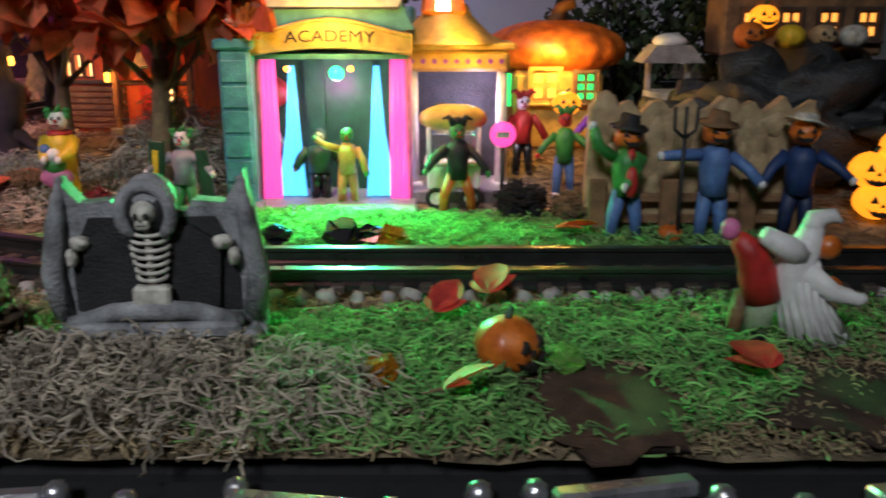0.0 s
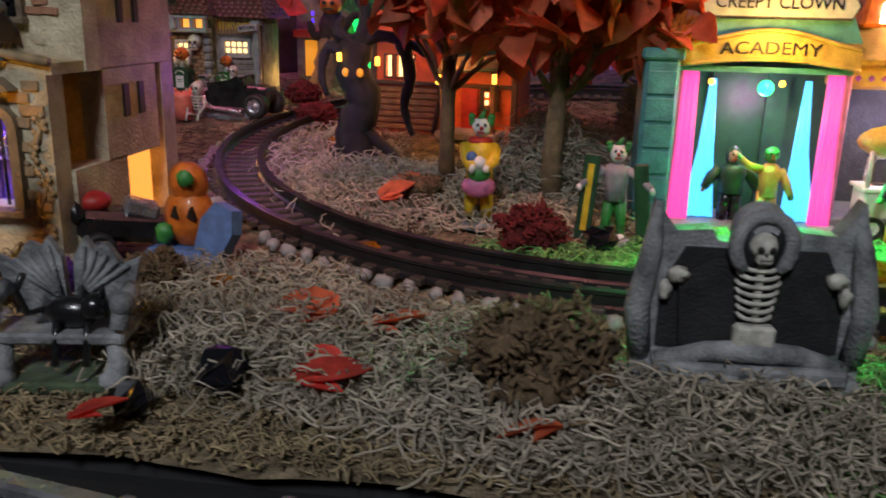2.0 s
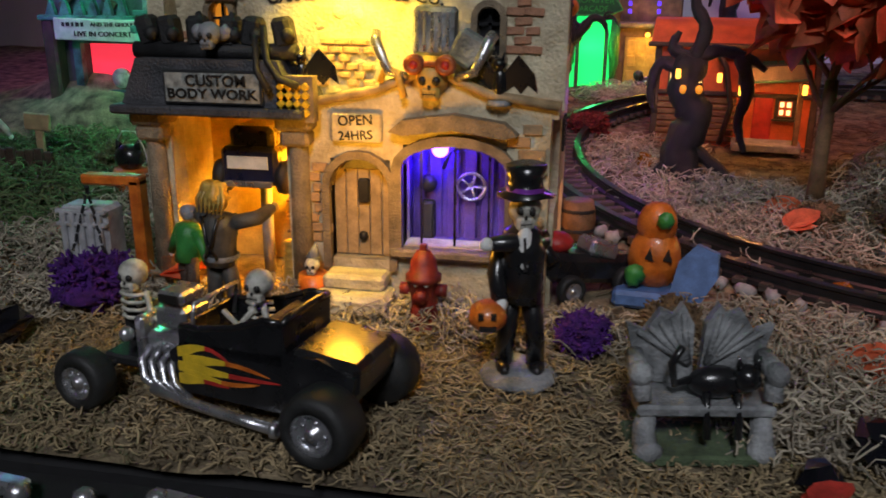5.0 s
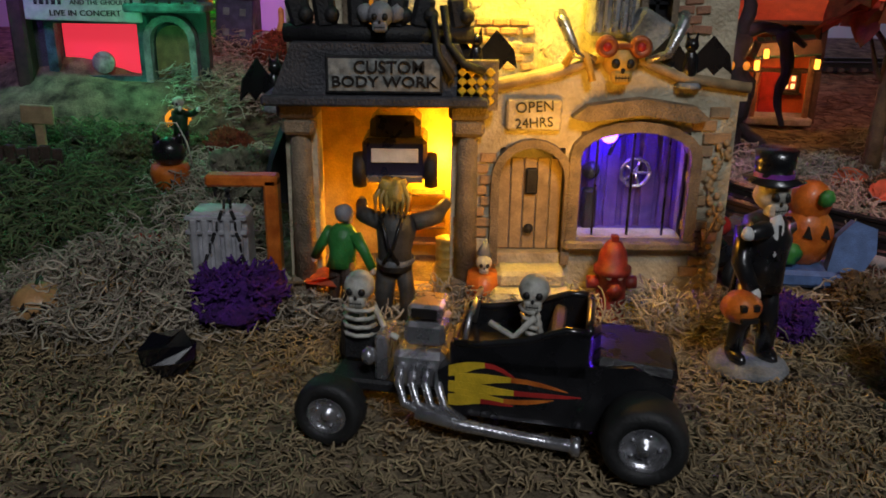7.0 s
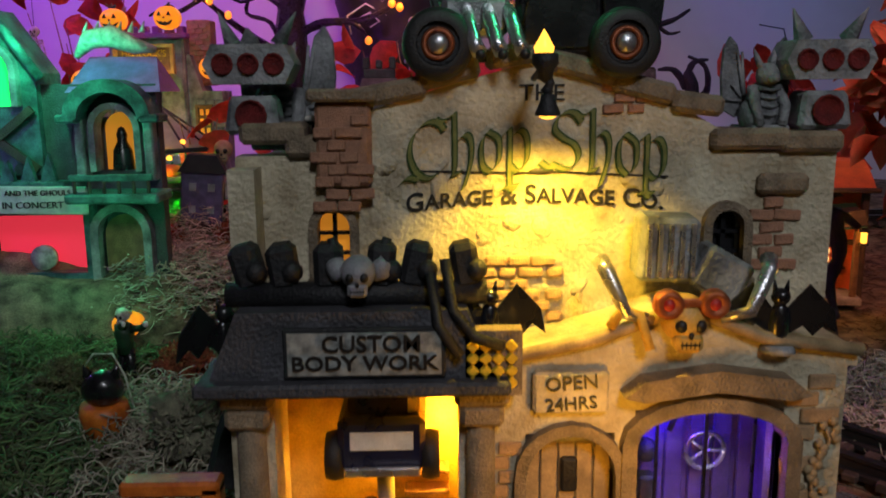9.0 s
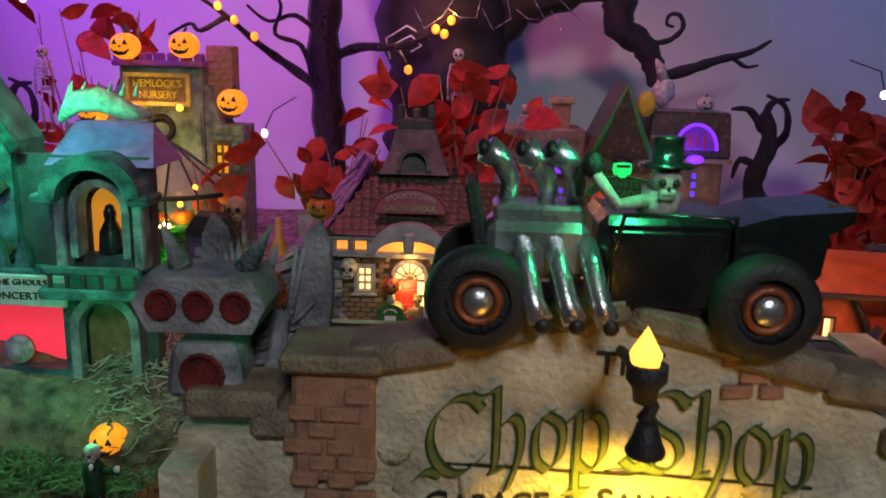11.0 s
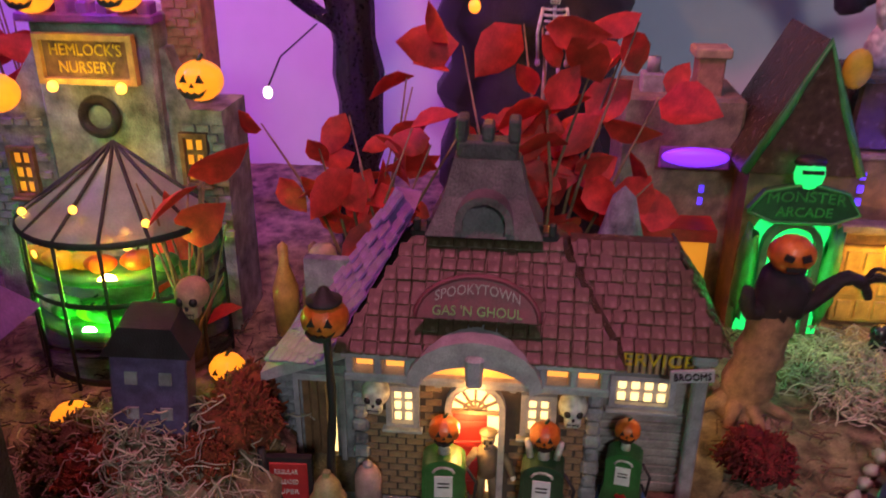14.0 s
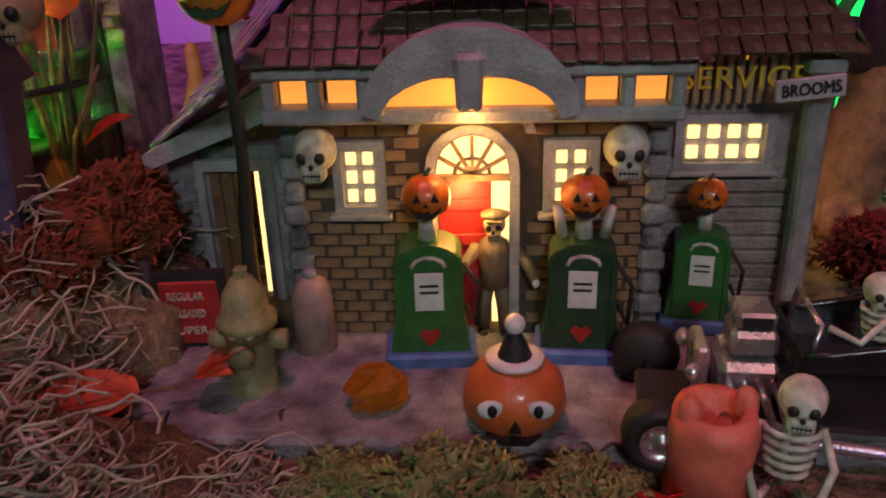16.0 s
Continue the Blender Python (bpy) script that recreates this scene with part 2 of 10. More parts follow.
# ---- mesh building ----
class Shape:
    """Collects solid pieces, each with a material of its own."""

    def __init__(self, *materials):
        self.v, self.f, self.m, self.s, self.mats, self.use = [], [], [], [], list(materials), 0

    def paint(self, material):
        if material not in self.mats:
            self.mats.append(material)
        self.use = self.mats.index(material)
        return self

    def add(self, verts, faces, smooth=False, turn=None):
        base = len(self.v)
        if turn is not None:
            verts = [turn @ Vector(p) for p in verts]
        self.v += [tuple(p) for p in verts]
        self.f += [tuple(base + i for i in f) for f in faces]
        self.m += [self.use] * len(faces)
        self.s += [smooth] * len(faces)
        return self

    def box(self, c, s, rot=(0, 0, 0), bev=0.0, taper=1.0):
        hx, hy, hz = s[0] / 2, s[1] / 2, s[2] / 2
        b = min(bev, hx * 0.45, hy * 0.45, hz * 0.45)
        turn = pose(*c, *rot)
        if b <= 0:
            v = [(x * (taper if z > 0 else 1), y * (taper if z > 0 else 1), z) for z in (-hz, hz) for y in (-hy, hy) for x in (-hx, hx)]
            f = [(0, 2, 3, 1), (4, 5, 7, 6), (0, 1, 5, 4), (2, 6, 7, 3), (0, 4, 6, 2), (1, 3, 7, 5)]
            return self.add(v, f, False, turn)
        v, idx = [], {}
        for sx in (-1, 1):
            for sy in (-1, 1):
                for sz in (-1, 1):
                    for ax in range(3):
                        p = [sx * (hx - b * (ax != 0)), sy * (hy - b * (ax != 1)), sz * (hz - b * (ax != 2))]
                        if sz > 0:
                            p[0], p[1] = p[0] * taper, p[1] * taper
                        idx[sx, sy, sz, ax] = len(v)
                        v.append(p)
        f = []
        for sgn in (-1, 1):
            quad = [(-1, -1), (1, -1), (1, 1), (-1, 1)]
            f.append([idx[sgn, a, c2, 0] for a, c2 in quad])
            f.append([idx[a, sgn, c2, 1] for a, c2 in quad])
            f.append([idx[a, c2, sgn, 2] for a, c2 in quad])
        for a in (-1, 1):
            for c2 in (-1, 1):
                f.append([idx[a, c2, -1, 0], idx[a, c2, 1, 0], idx[a, c2, 1, 1], idx[a, c2, -1, 1]])
                f.append([idx[a, -1, c2, 0], idx[a, 1, c2, 0], idx[a, 1, c2, 2], idx[a, -1, c2, 2]])
                f.append([idx[-1, a, c2, 1], idx[1, a, c2, 1], idx[1, a, c2, 2], idx[-1, a, c2, 2]])
                for z in (-1, 1):
                    f.append([idx[a, c2, z, 0], idx[a, c2, z, 1], idx[a, c2, z, 2]])
        return self.add(v, f, False, turn)

    def ball(self, c, r, u=12, w=8, rot=(0, 0, 0), lobes=0, depth=0.0, rough=0.0, seed=0):
        r = (r, r, r) if isinstance(r, (int, float)) else r
        v, f = [], []
        for j in range(1, w):
            th = math.pi * j / w
            for i in range(u):
                ph = 2 * math.pi * i / u
                k = 1 - depth * (0.5 + 0.5 * math.cos(lobes * ph)) * math.sin(th) if lobes else 1.0
                d = Vector((math.sin(th) * math.cos(ph), math.sin(th) * math.sin(ph), math.cos(th)))
                if rough:
                    k *= 1 + rough * noise.noise(d * 2.3 + Vector((seed * 3.7, seed, 0)))
                v.append((d.x * r[0] * k, d.y * r[1] * k, d.z * r[2] * k * (1 - depth * 0.5 if lobes else 1)))
        top, bot = len(v), len(v) + 1
        v += [(0, 0, r[2] * (1 - depth)), (0, 0, -r[2] * (1 - depth))]
        for j in range(w - 2):
            for i in range(u):
                a, b = j * u + i, j * u + (i + 1) % u
                f.append((a, a + u, b + u, b))
        for i in range(u):
            f.append((top, i, (i + 1) % u))
            f.append((bot, (w - 2) * u + (i + 1) % u, (w - 2) * u + i))
        return self.add(v, f, True, pose(*c, *rot))

    def tube(self, pts, r, seg=6, r1=None, flat=False):
        pts = [Vector(p) for p in pts]
        n = len(pts)
        rs = r if isinstance(r, (list, tuple)) else [r + ((r if r1 is None else r1) - r) * i / (n - 1) for i in range(n)]
        v, f, side = [], [], None
        for i, p in enumerate(pts):
            d = (pts[min(i + 1, n - 1)] - pts[max(i - 1, 0)]).normalized()
            side = (d.orthogonal() if side is None else (side - d * side.dot(d))).normalized()
            up = d.cross(side)
            v += [p + (side * math.cos(2 * math.pi * k / seg) + up * math.sin(2 * math.pi * k / seg)) * rs[i] for k in range(seg)]
        for i in range(n - 1):
            for k in range(seg):
                a, b = i * seg + k, i * seg + (k + 1) % seg
                f.append((a, b, b + seg, a + seg))
        f += [tuple(range(seg))[::-1], tuple((n - 1) * seg + k for k in range(seg))]
        return self.add(v, f, not flat)

    def cyl(self, p0, p1, r, r1=None, seg=12):
        return self.tube([p0, p1], r, seg, r1)

    def lathe(self, prof, c=(0, 0, 0), seg=16, rot=(0, 0, 0), a0=0.0, a1=360.0):
        full = abs(a1 - a0) >= 360
        cols = seg if full else seg + 1
        v, f = [], []
        for r, z in prof:
            for i in range(cols):
                a = radians(a0 + (a1 - a0) * i / seg)
                v.append((max(r, 1e-5) * math.cos(a), max(r, 1e-5) * math.sin(a), z))
        for j in range(len(prof) - 1):
            for i in range(seg):
                a, b = j * cols + i, j * cols + (i + 1) % cols
                f.append((a, b, b + cols, a + cols))
        return self.add(v, f, True, pose(*c, *rot))

    def prism(self, outline, y0, y1, turn=None):
        """An outline in x, z drawn out from y0 to y1."""
        n = len(outline)
        v = [(x, y0, z) for x, z in outline] + [(x, y1, z) for x, z in outline]
        f = [tuple(range(n)), tuple(range(n, 2 * n))[::-1]] + [(i, i + n, (i + 1) % n + n, (i + 1) % n) for i in range(n)]
        return self.add(v, f, False, turn)

    def arch(self, x, z0, z1, w, y0, y1, t, n=10, round_=0.5):
        """A frame that runs up, over a round head and down: inner width w, thickness t."""
        r, spring = w / 2, z1 - w * round_
        inner = [(x - r, z0)] + [(x - r * math.cos(math.pi * i / n), spring + (z1 - spring) * math.sin(math.pi * i / n)) for i in range(n + 1)] + [(x + r, z0)]
        k = (r + t) / r
        outer = [(x + (px - x) * k, z0 if i in (0, n + 2) else spring + (pz - spring) * (z1 - spring + t) / (z1 - spring)) for i, (px, pz) in enumerate(inner)]
        return self.band(inner, outer, y0, y1)

    def band(self, inner, outer, y0, y1):
        """A solid strip between two outlines in x, z."""
        m = len(inner)
        v = [(px, y, pz) for y in (y0, y1) for row in (inner, outer) for px, pz in row]
        f = [(0, m, 3 * m, 2 * m), (m - 1, 2 * m - 1, 4 * m - 1, 3 * m - 1)]
        for i in range(m - 1):
            f += [(i, i + 1, m + i + 1, m + i), (2 * m + i, 3 * m + i, 3 * m + i + 1, 2 * m + i + 1), (i, 2 * m + i, 2 * m + i + 1, i + 1), (m + i, m + i + 1, 3 * m + i + 1, 3 * m + i)]
        return self.add(v, f)

    def arched(self, x, z0, z1, w, y0, y1, n=10, round_=0.5):
        """A solid panel with a round head."""
        r, spring = w / 2, z1 - w * round_
        pts = [(x - r, z0)] + [(x - r * math.cos(math.pi * i / n), spring + (z1 - spring) * math.sin(math.pi * i / n)) for i in range(n + 1)] + [(x + r, z0)]
        return self.prism(pts, y0, y1)

    def wall(self, x0, x1, z0, z1, y0, y1, holes=()):
        """A wall along x with real openings (x0, x1, z0, z1)."""
        xs = sorted({x0, x1, *[h[0] for h in holes], *[h[1] for h in holes]})
        zs = sorted({z0, z1, *[h[2] for h in holes], *[h[3] for h in holes]})
        nx, nz = len(xs), len(zs)
        solid = {(i, j) for i in range(nx - 1) for j in range(nz - 1) if not any(h[0] < (xs[i] + xs[i + 1]) / 2 < h[1] and h[2] < (zs[j] + zs[j + 1]) / 2 < h[3] for h in holes)}
        v = [(x, y, z) for y in (y0, y1) for z in zs for x in xs]

        def at(k, i, j):
            return k * nx * nz + j * nx + i

        f = []
        for i, j in solid:
            f.append((at(0, i, j), at(0, i + 1, j), at(0, i + 1, j + 1), at(0, i, j + 1)))
            f.append((at(1, i, j), at(1, i, j + 1), at(1, i + 1, j + 1), at(1, i + 1, j)))
            for di, dj, a, b in ((-1, 0, (i, j), (i, j + 1)), (1, 0, (i + 1, j + 1), (i + 1, j)), (0, -1, (i + 1, j), (i, j)), (0, 1, (i, j + 1), (i + 1, j + 1))):
                if (i + di, j + dj) not in solid:
                    f.append((at(0, *a), at(0, *b), at(1, *b), at(1, *a)))
        return self.add(v, f)

    def mesh(self, name):
        me = bpy.data.meshes.new(name)
        me.from_pydata(self.v, [], self.f)
        for m in self.mats:
            me.materials.append(m)
        me.polygons.foreach_set("material_index", self.m)
        me.polygons.foreach_set("use_smooth", self.s)
        me.update()
        bm = bmesh.new()
        bm.from_mesh(me)
        bmesh.ops.recalc_face_normals(bm, faces=bm.faces)
        bm.to_mesh(me)
        bm.free()
        return me


def thing(name, m, label, category, group="", kind=""):
    """An empty at a thing's base, to hold its parts."""
    ob = new(name)
    ob.empty_display_size = 0.01
    ob.matrix_basis = m
    return tagged(ob, label, category, group, kind)


def part(name, shape, parent, label="", at=None):
    ob = new(name, shape if isinstance(shape, bpy.types.Mesh) else shape.mesh(name))
    ob.parent = parent
    if at is not None:
        ob.matrix_basis = at
    return tagged(ob, label)


def single(name, shape, m, label, category, group="", kind=""):
    """A thing that is one mesh."""
    ob = new(name, shape if isinstance(shape, bpy.types.Mesh) else shape.mesh(name))
    ob.matrix_basis = m
    return tagged(ob, label, category, group, kind)


def letters(text, size, material, width=None, depth=0.0004, bow=0.0, small_caps=False, weight=0.0):
    """A mesh of raised writing in x, z, centred, facing -y."""
    c = bpy.data.curves.new("writing", "FONT")
    c.body, c.size, c.extrude, c.align_x, c.align_y, c.resolution_u = text, size, depth, "CENTER", "CENTER", 3
    c.offset = weight
    if small_caps:
        c.small_caps_scale = 0.80
        for ch in c.body_format:
            ch.use_small_caps = True
    ob = bpy.data.objects.new("writing", c)
    scene.collection.objects.link(ob)
    me = bpy.data.meshes.new_from_object(ob.evaluated_get(bpy.context.evaluated_depsgraph_get()))
    bpy.data.objects.remove(ob)
    xs = [v.co.x for v in me.vertices]
    k = width / (max(xs) - min(xs)) if width else 1.0
    for v in me.vertices:
        x = v.co.x * k
        v.co = (x, -v.co.z, v.co.y - bow * x * x)
    me.materials.clear()
    me.materials.append(material)
    return me


PEN = {  # broad-nib strokes of the old-style letters, x-height 1, with each letter's advance
    "C": (1.32, (((1.20, 1.16), (0.95, 1.38), (0.55, 1.36), (0.22, 1.05), (0.16, 0.60), (0.40, 0.16), (0.80, 0.02), (1.24, 0.30)), ((0.92, 1.44), (1.08, 1.36), (1.24, 1.38)), ((-0.14, 0.02), (0.10, 0.12), (0.40, 0.02)))),
    "h": (0.86, (((-0.02, 1.42), (0.16, 1.50), (0.18, 1.30), (0.18, 0.22), (0.10, 0.02), (0.34, 0.06)), ((0.18, 0.74), (0.46, 0.98), (0.66, 0.82), (0.66, 0.30), (0.44, -0.34)))),
    "o": (0.80, (((0.42, 1.04), (0.14, 0.78), (0.14, 0.22), (0.38, -0.02)), ((0.30, 1.0), (0.64, 0.78), (0.62, 0.22), (0.34, -0.02)))),
    "p": (0.86, (((-0.06, 0.86), (0.14, 1.02), (0.18, 0.80), (0.18, -0.36), (0.32, -0.48)), ((0.18, 0.78), (0.46, 1.0), (0.68, 0.80), (0.68, 0.26), (0.42, -0.02), (0.18, 0.14)), ((-0.02, -0.42), (0.40, -0.38)))),
    "S": (1.22, (((1.06, 1.20), (0.78, 1.44), (0.40, 1.34), (0.26, 1.02), (0.52, 0.80), (0.88, 0.62), (0.98, 0.30), (0.66, 0.02), (0.14, 0.16)), ((0.84, 1.44), (1.00, 1.34), (1.16, 1.36)), ((-0.16, 0.20), (0.10, 0.06), (0.44, 0.10)))),
    " ": (0.40, ())}


def pen_letters(text, width, rise, nib, material, depth=0.0006, bow=0.0):
    """Old-style writing drawn with a slanted broad pen; in x, z, centred, facing -y."""
    total = sum(PEN[ch][0] for ch in text)
    s, x0, layer = Shape(material), -total / 2, 0
    k = width / total
    slant = Vector((math.cos(radians(38)), math.sin(radians(38)))) * nib
    for ch in text:
        for stroke in PEN[ch][1]:
            pts = [Vector(p) for p in stroke]
            fine = []
            for i in range(len(pts) - 1):
                a, b, p0, p3 = pts[i], pts[i + 1], pts[max(i - 1, 0)], pts[min(i + 2, len(pts) - 1)]
                for j in range(5):
                    u = j / 5
                    fine.append(0.5 * (2 * a + (b - p0) * u + (2 * p0 - 5 * a + 4 * b - p3) * u * u + (3 * a - p0 - 3 * b + p3) * u ** 3))
            fine.append(pts[-1])
            v, lift = [], depth + 0.00004 * (layer % 5)
            for p in fine:
                for sgn in (-1, 1):
                    q = p + slant * sgn
                    x, z = (x0 + q.x) * k, (q.y - 0.6) * rise
                    v += [(x, -lift, z - bow * x * x), (x, 0.0, z - bow * x * x)]
            f = [(4 * i, 4 * i + 2, 4 * i + 6, 4 * i + 4) for i in range(len(fine) - 1)]
            f += [(4 * i + o, 4 * i + o + 1, 4 * i + o + 5, 4 * i + o + 4) for i in range(len(fine) - 1) for o in (0, 2)]
            n = 4 * (len(fine) - 1)
            s.add(v, f + [(0, 1, 3, 2), (n, n + 1, n + 3, n + 2)])
            layer += 1
        x0 += PEN[ch][0]
    return s


def floor_z(y):
    return 0.06 * (y - 0.35)


def on(x, y, rz=0, dz=0.0):
    """A pose on the sloping display."""
    return pose(x, y, floor_z(y) + dz, 0, 0, rz)


# ---- the room and the display ----
single("floor", Shape(DARKCLOTH).box((-0.3, -0.4, -0.93), (4.4, 3.6, 0.06)), pose(0, 0, 0), "dark floor of the dim room", "floor", kind="structure")
single("wall_back", Shape(WALL).box((-0.3, 1.2, 0.5), (4.4, 0.06, 2.8)), pose(0, 0, 0), "pale painted wall behind the village, lit purple and blue", "wall", kind="structure")
single("wall_left", Shape(WALL).box((-2.5, -0.4, 0.5), (0.06, 3.14, 2.8)), pose(0, 0, 0), "plain side wall of the dim room", "wall", kind="structure")
single("wall_right", Shape(WALL).box((1.9, -0.4, 0.5), (0.06, 3.14, 2.8)), pose(0, 0, 0), "plain side wall of the dim room", "wall", kind="structure")
single("wall_front", Shape(DARKCLOTH).box((-0.3, -2.0, 0.5), (4.4, 0.06, 2.8)), pose(0, 0, 0), "dark far side of the room behind the viewer", "wall", kind="structure")
single("ceiling", Shape(WALL).box((-0.3, -0.4, 1.93), (4.4, 3.2, 0.06)), pose(0, 0, 0), "plain pale ceiling of the room", "ceiling", kind="structure")

X0, X1, Y0, Y1 = -1.35, 0.62, 0.213, 1.165


def ground():
    nx, ny = 150, 90
    v = []
    for j in range(ny + 1):
        for i in range(nx + 1):
            x, y = X0 + (X1 - X0) * i / nx, Y0 + (Y1 - Y0) * j / ny
            edge = 0.004 * noise.noise(Vector((x * 30, 0, 1))) if j == 0 else 0
            z = floor_z(y) - 0.0015 + 0.0016 * noise.noise(Vector((x * 40, y * 40, 0))) + 0.001 * noise.noise(Vector((x * 130, y * 130, 3)))
            v.append((x, y + edge, z))
    f = [(j * (nx + 1) + i, j * (nx + 1) + i + 1, (j + 1) * (nx + 1) + i + 1, (j + 1) * (nx + 1) + i) for j in range(ny) for i in range(nx)]
    s = Shape(MULCH).add(v, f, True)
    return single("ground", s, pose(0, 0, 0), "brown mulch and moss laid over the display table", "ground", kind="structure")


ground()
single("table_board", Shape(DARKCLOTH).box(((X0 + X1) / 2, (Y0 + Y1) / 2, -0.030), (X1 - X0 - 0.004, Y1 - Y0 - 0.012, 0.030), bev=0.003).box(((X0 + X1) / 2, Y0 - 0.004, -0.45), (X1 - X0, 0.004, 0.86)).box(((X0 + X1) / 2, Y0 - 0.022, -0.0185), (X1 - X0, 0.040, 0.008), bev=0.002),
       pose(0, 0, 0), "display table draped in black cloth down its front", "table", kind="structure")


# ---- model railway ----
TC, TR, GAUGE = (-0.112, 0.630), 0.280, 0.0135


def track_at(s):
    """Place and heading along the loop: s in metres from the right end of the front straight."""
    front = 0.55
    if s < front:
        return TC[0] + front - s, TC[1] - TR, math.pi
    a = (s - front) / TR
    if a < math.pi:
        th = -math.pi / 2 - a
        return TC[0] + TR * math.cos(th), TC[1] + TR * math.sin(th), th - math.pi / 2
    return TC[0] + (s - front - math.pi * TR), TC[1] + TR, 0.0


def railway():
    rail = thing("railway_track", pose(0, 0, 0), "black plastic model railway track curving through the village", "railway track")
    total = 0.55 + math.pi * TR + 0.40
    for side in (-1, 1):
        s = Shape(TRACK)
        n = 150
        prof = [(-0.0034, 0.0), (0.0034, 0.0), (0.0030, 0.0022), (0.0011, 0.0034), (0.0011, 0.0066), (0.0021, 0.0074), (0.0021, 0.0090), (-0.0021, 0.0090), (-0.0021, 0.0074), (-0.0011, 0.0066), (-0.0011, 0.0034), (-0.0030, 0.0022)]
        v, f, k = [], [], len(prof)
        for i in range(n + 1):
            x, y, h = track_at(total * i / n)
            nx, ny = -math.sin(h), math.cos(h)
            for o, z in prof:
                d = side * GAUGE + o
                v.append((x + nx * d, y + ny * d, floor_z(y + ny * d) + 0.002 + z))
        for i in range(n):
            for j in range(k):
                f.append((i * k + j, i * k + (j + 1) % k, (i + 1) * k + (j + 1) % k, (i + 1) * k + j))
        part("rail", s.add(v, f), rail)
    tie = Shape(TIE).box((0, 0, 0.0022), (0.0062, 0.040, 0.0036), bev=0.0006).mesh("tie")
    tie2 = Shape(TIE).box((0, 0, 0.0022), (0.0062, 0.040, 0.0036), bev=0.0006).box((0.0, 0.0185, 0.0042), (0.0048, 0.004, 0.0012)).box((0.0, -0.0185, 0.0042), (0.0048, 0.004, 0.0012)).mesh("tie")
    count = int(total / 0.0125)
    for i in range(count):
        x, y, h = track_at(total * (i + 0.5) / count)
        part("tie", tie2 if i % 2 else tie, rail, at=pose(x, y, floor_z(y), math.degrees(0.06) * math.cos(h) * 0, 0, math.degrees(h)))
    # rough pale pebbles standing in for tiny skulls along the outer side
    rng = random.Random(5)
    stones = [Shape(BEAD).ball((0, 0, 0.002), (0.0036 + 0.0006 * k, 0.0032, 0.0036), 8, 6, rough=0.5, seed=k).mesh("skull_pebble") for k in range(4)]
    for i in range(150):
        s = (i + 0.3 * rng.random()) * 0.0115
        x, y, h = track_at(s)
        if s > total or (0.75 < s < 0.80):
            continue
        d = 0.0232 + rng.uniform(-0.001, 0.003)
        nx, ny = -math.sin(h), math.cos(h)
        px, py = x + nx * d, y + ny * d
        part("skull_pebble", stones[i % 4], rail, at=pose(px, py, floor_z(py), 0, 0, rng.uniform(0, 360)))
    return rail


railway()


# ---- the garage ----
def brick_patch(name, parent, x, y, z, w, h, material=None, rows=4, seed=0, depth=0.0016):
    """Some courses of rounded bricks set into plaster, each a piece of its own."""
    rng = random.Random(seed)
    bh = h / rows
    me = [Shape(material or BRICK).box((0, 0, 0), (bh * 1.9 * k, depth, bh * 0.84), bev=bh * 0.22).mesh("brick") for k in (1.0, 0.8, 1.15)]
    for r in range(rows):
        px = x - w / 2 + (bh if r % 2 else 0)
        while px < x + w / 2:
            if rng.random() > 0.12:
                part("brick", me[rng.randrange(3)], parent, at=pose(px + rng.uniform(-0.0003, 0.0003), y + rng.uniform(-0.0003, 0.0002), z + bh * (r + 0.5), 0, rng.uniform(-4, 4), 0))
            px += bh * 2.05


def wheel(parent, place, r, w, rim=CHROME, hub=None, name="wheel"):
    """A fat tyre with a dished rim; its axle lies along y."""
    tyre = part(name, Shape(RUBBER).lathe([(r * 0.58, -w / 2), (r * 0.86, -w / 2), (r * 0.97, -w * 0.38), (r, -w * 0.15), (r, w * 0.15), (r * 0.97, w * 0.38), (r * 0.86, w / 2), (r * 0.58, w / 2), (r * 0.58, -w / 2)], seg=24, rot=(90, 0, 0)), parent, at=pose(*place))
    s = Shape(rim).lathe([(r * 0.6, -w * 0.42), (r * 0.6, w * 0.46), (r * 0.52, w * 0.49), (r * 0.46, w * 0.36), (r * 0.2, w * 0.36), (r * 0.16, w * 0.52), (0, w * 0.54)], seg=20, rot=(90, 0, 0))
    for k in range(5):
        a = 2 * math.pi * k / 5
        s.paint(hub or rim).ball((r * 0.34 * math.cos(a), -w * 0.40, r * 0.34 * math.sin(a)), r * 0.055, 6, 4)
    part("rim", s, tyre)
    return tyre


def skull(s, c, r, material=None, back=False):
    """A skull that looks along -y."""
    x, y, z = c
    s.paint(material or BONE).ball(c, (r, r * 1.1, r), 12, 9).box((x, y - r * 0.55, z - r * 0.85), (r * 1.1, r * 0.9, r * 0.8), bev=r * 0.2)
    s.paint(LETTER)
    for k in (-1, 1):
        s.ball((x + k * r * 0.38, y - r * 0.92, z - r * 0.12), (r * 0.26, r * 0.22, r * 0.28), 8, 6)
    s.ball((x, y - r * 1.02, z - r * 0.5), (r * 0.12, r * 0.1, r * 0.16), 6, 5)
    s.box((x, y - r * 1.0, z - r * 0.88), (r * 0.8, r * 0.06, r * 0.06))
    for k in range(-2, 3):
        s.box((x + k * r * 0.17, y - r * 1.0, z - r * 0.9), (r * 0.03, r * 0.06, r * 0.3))
    return s


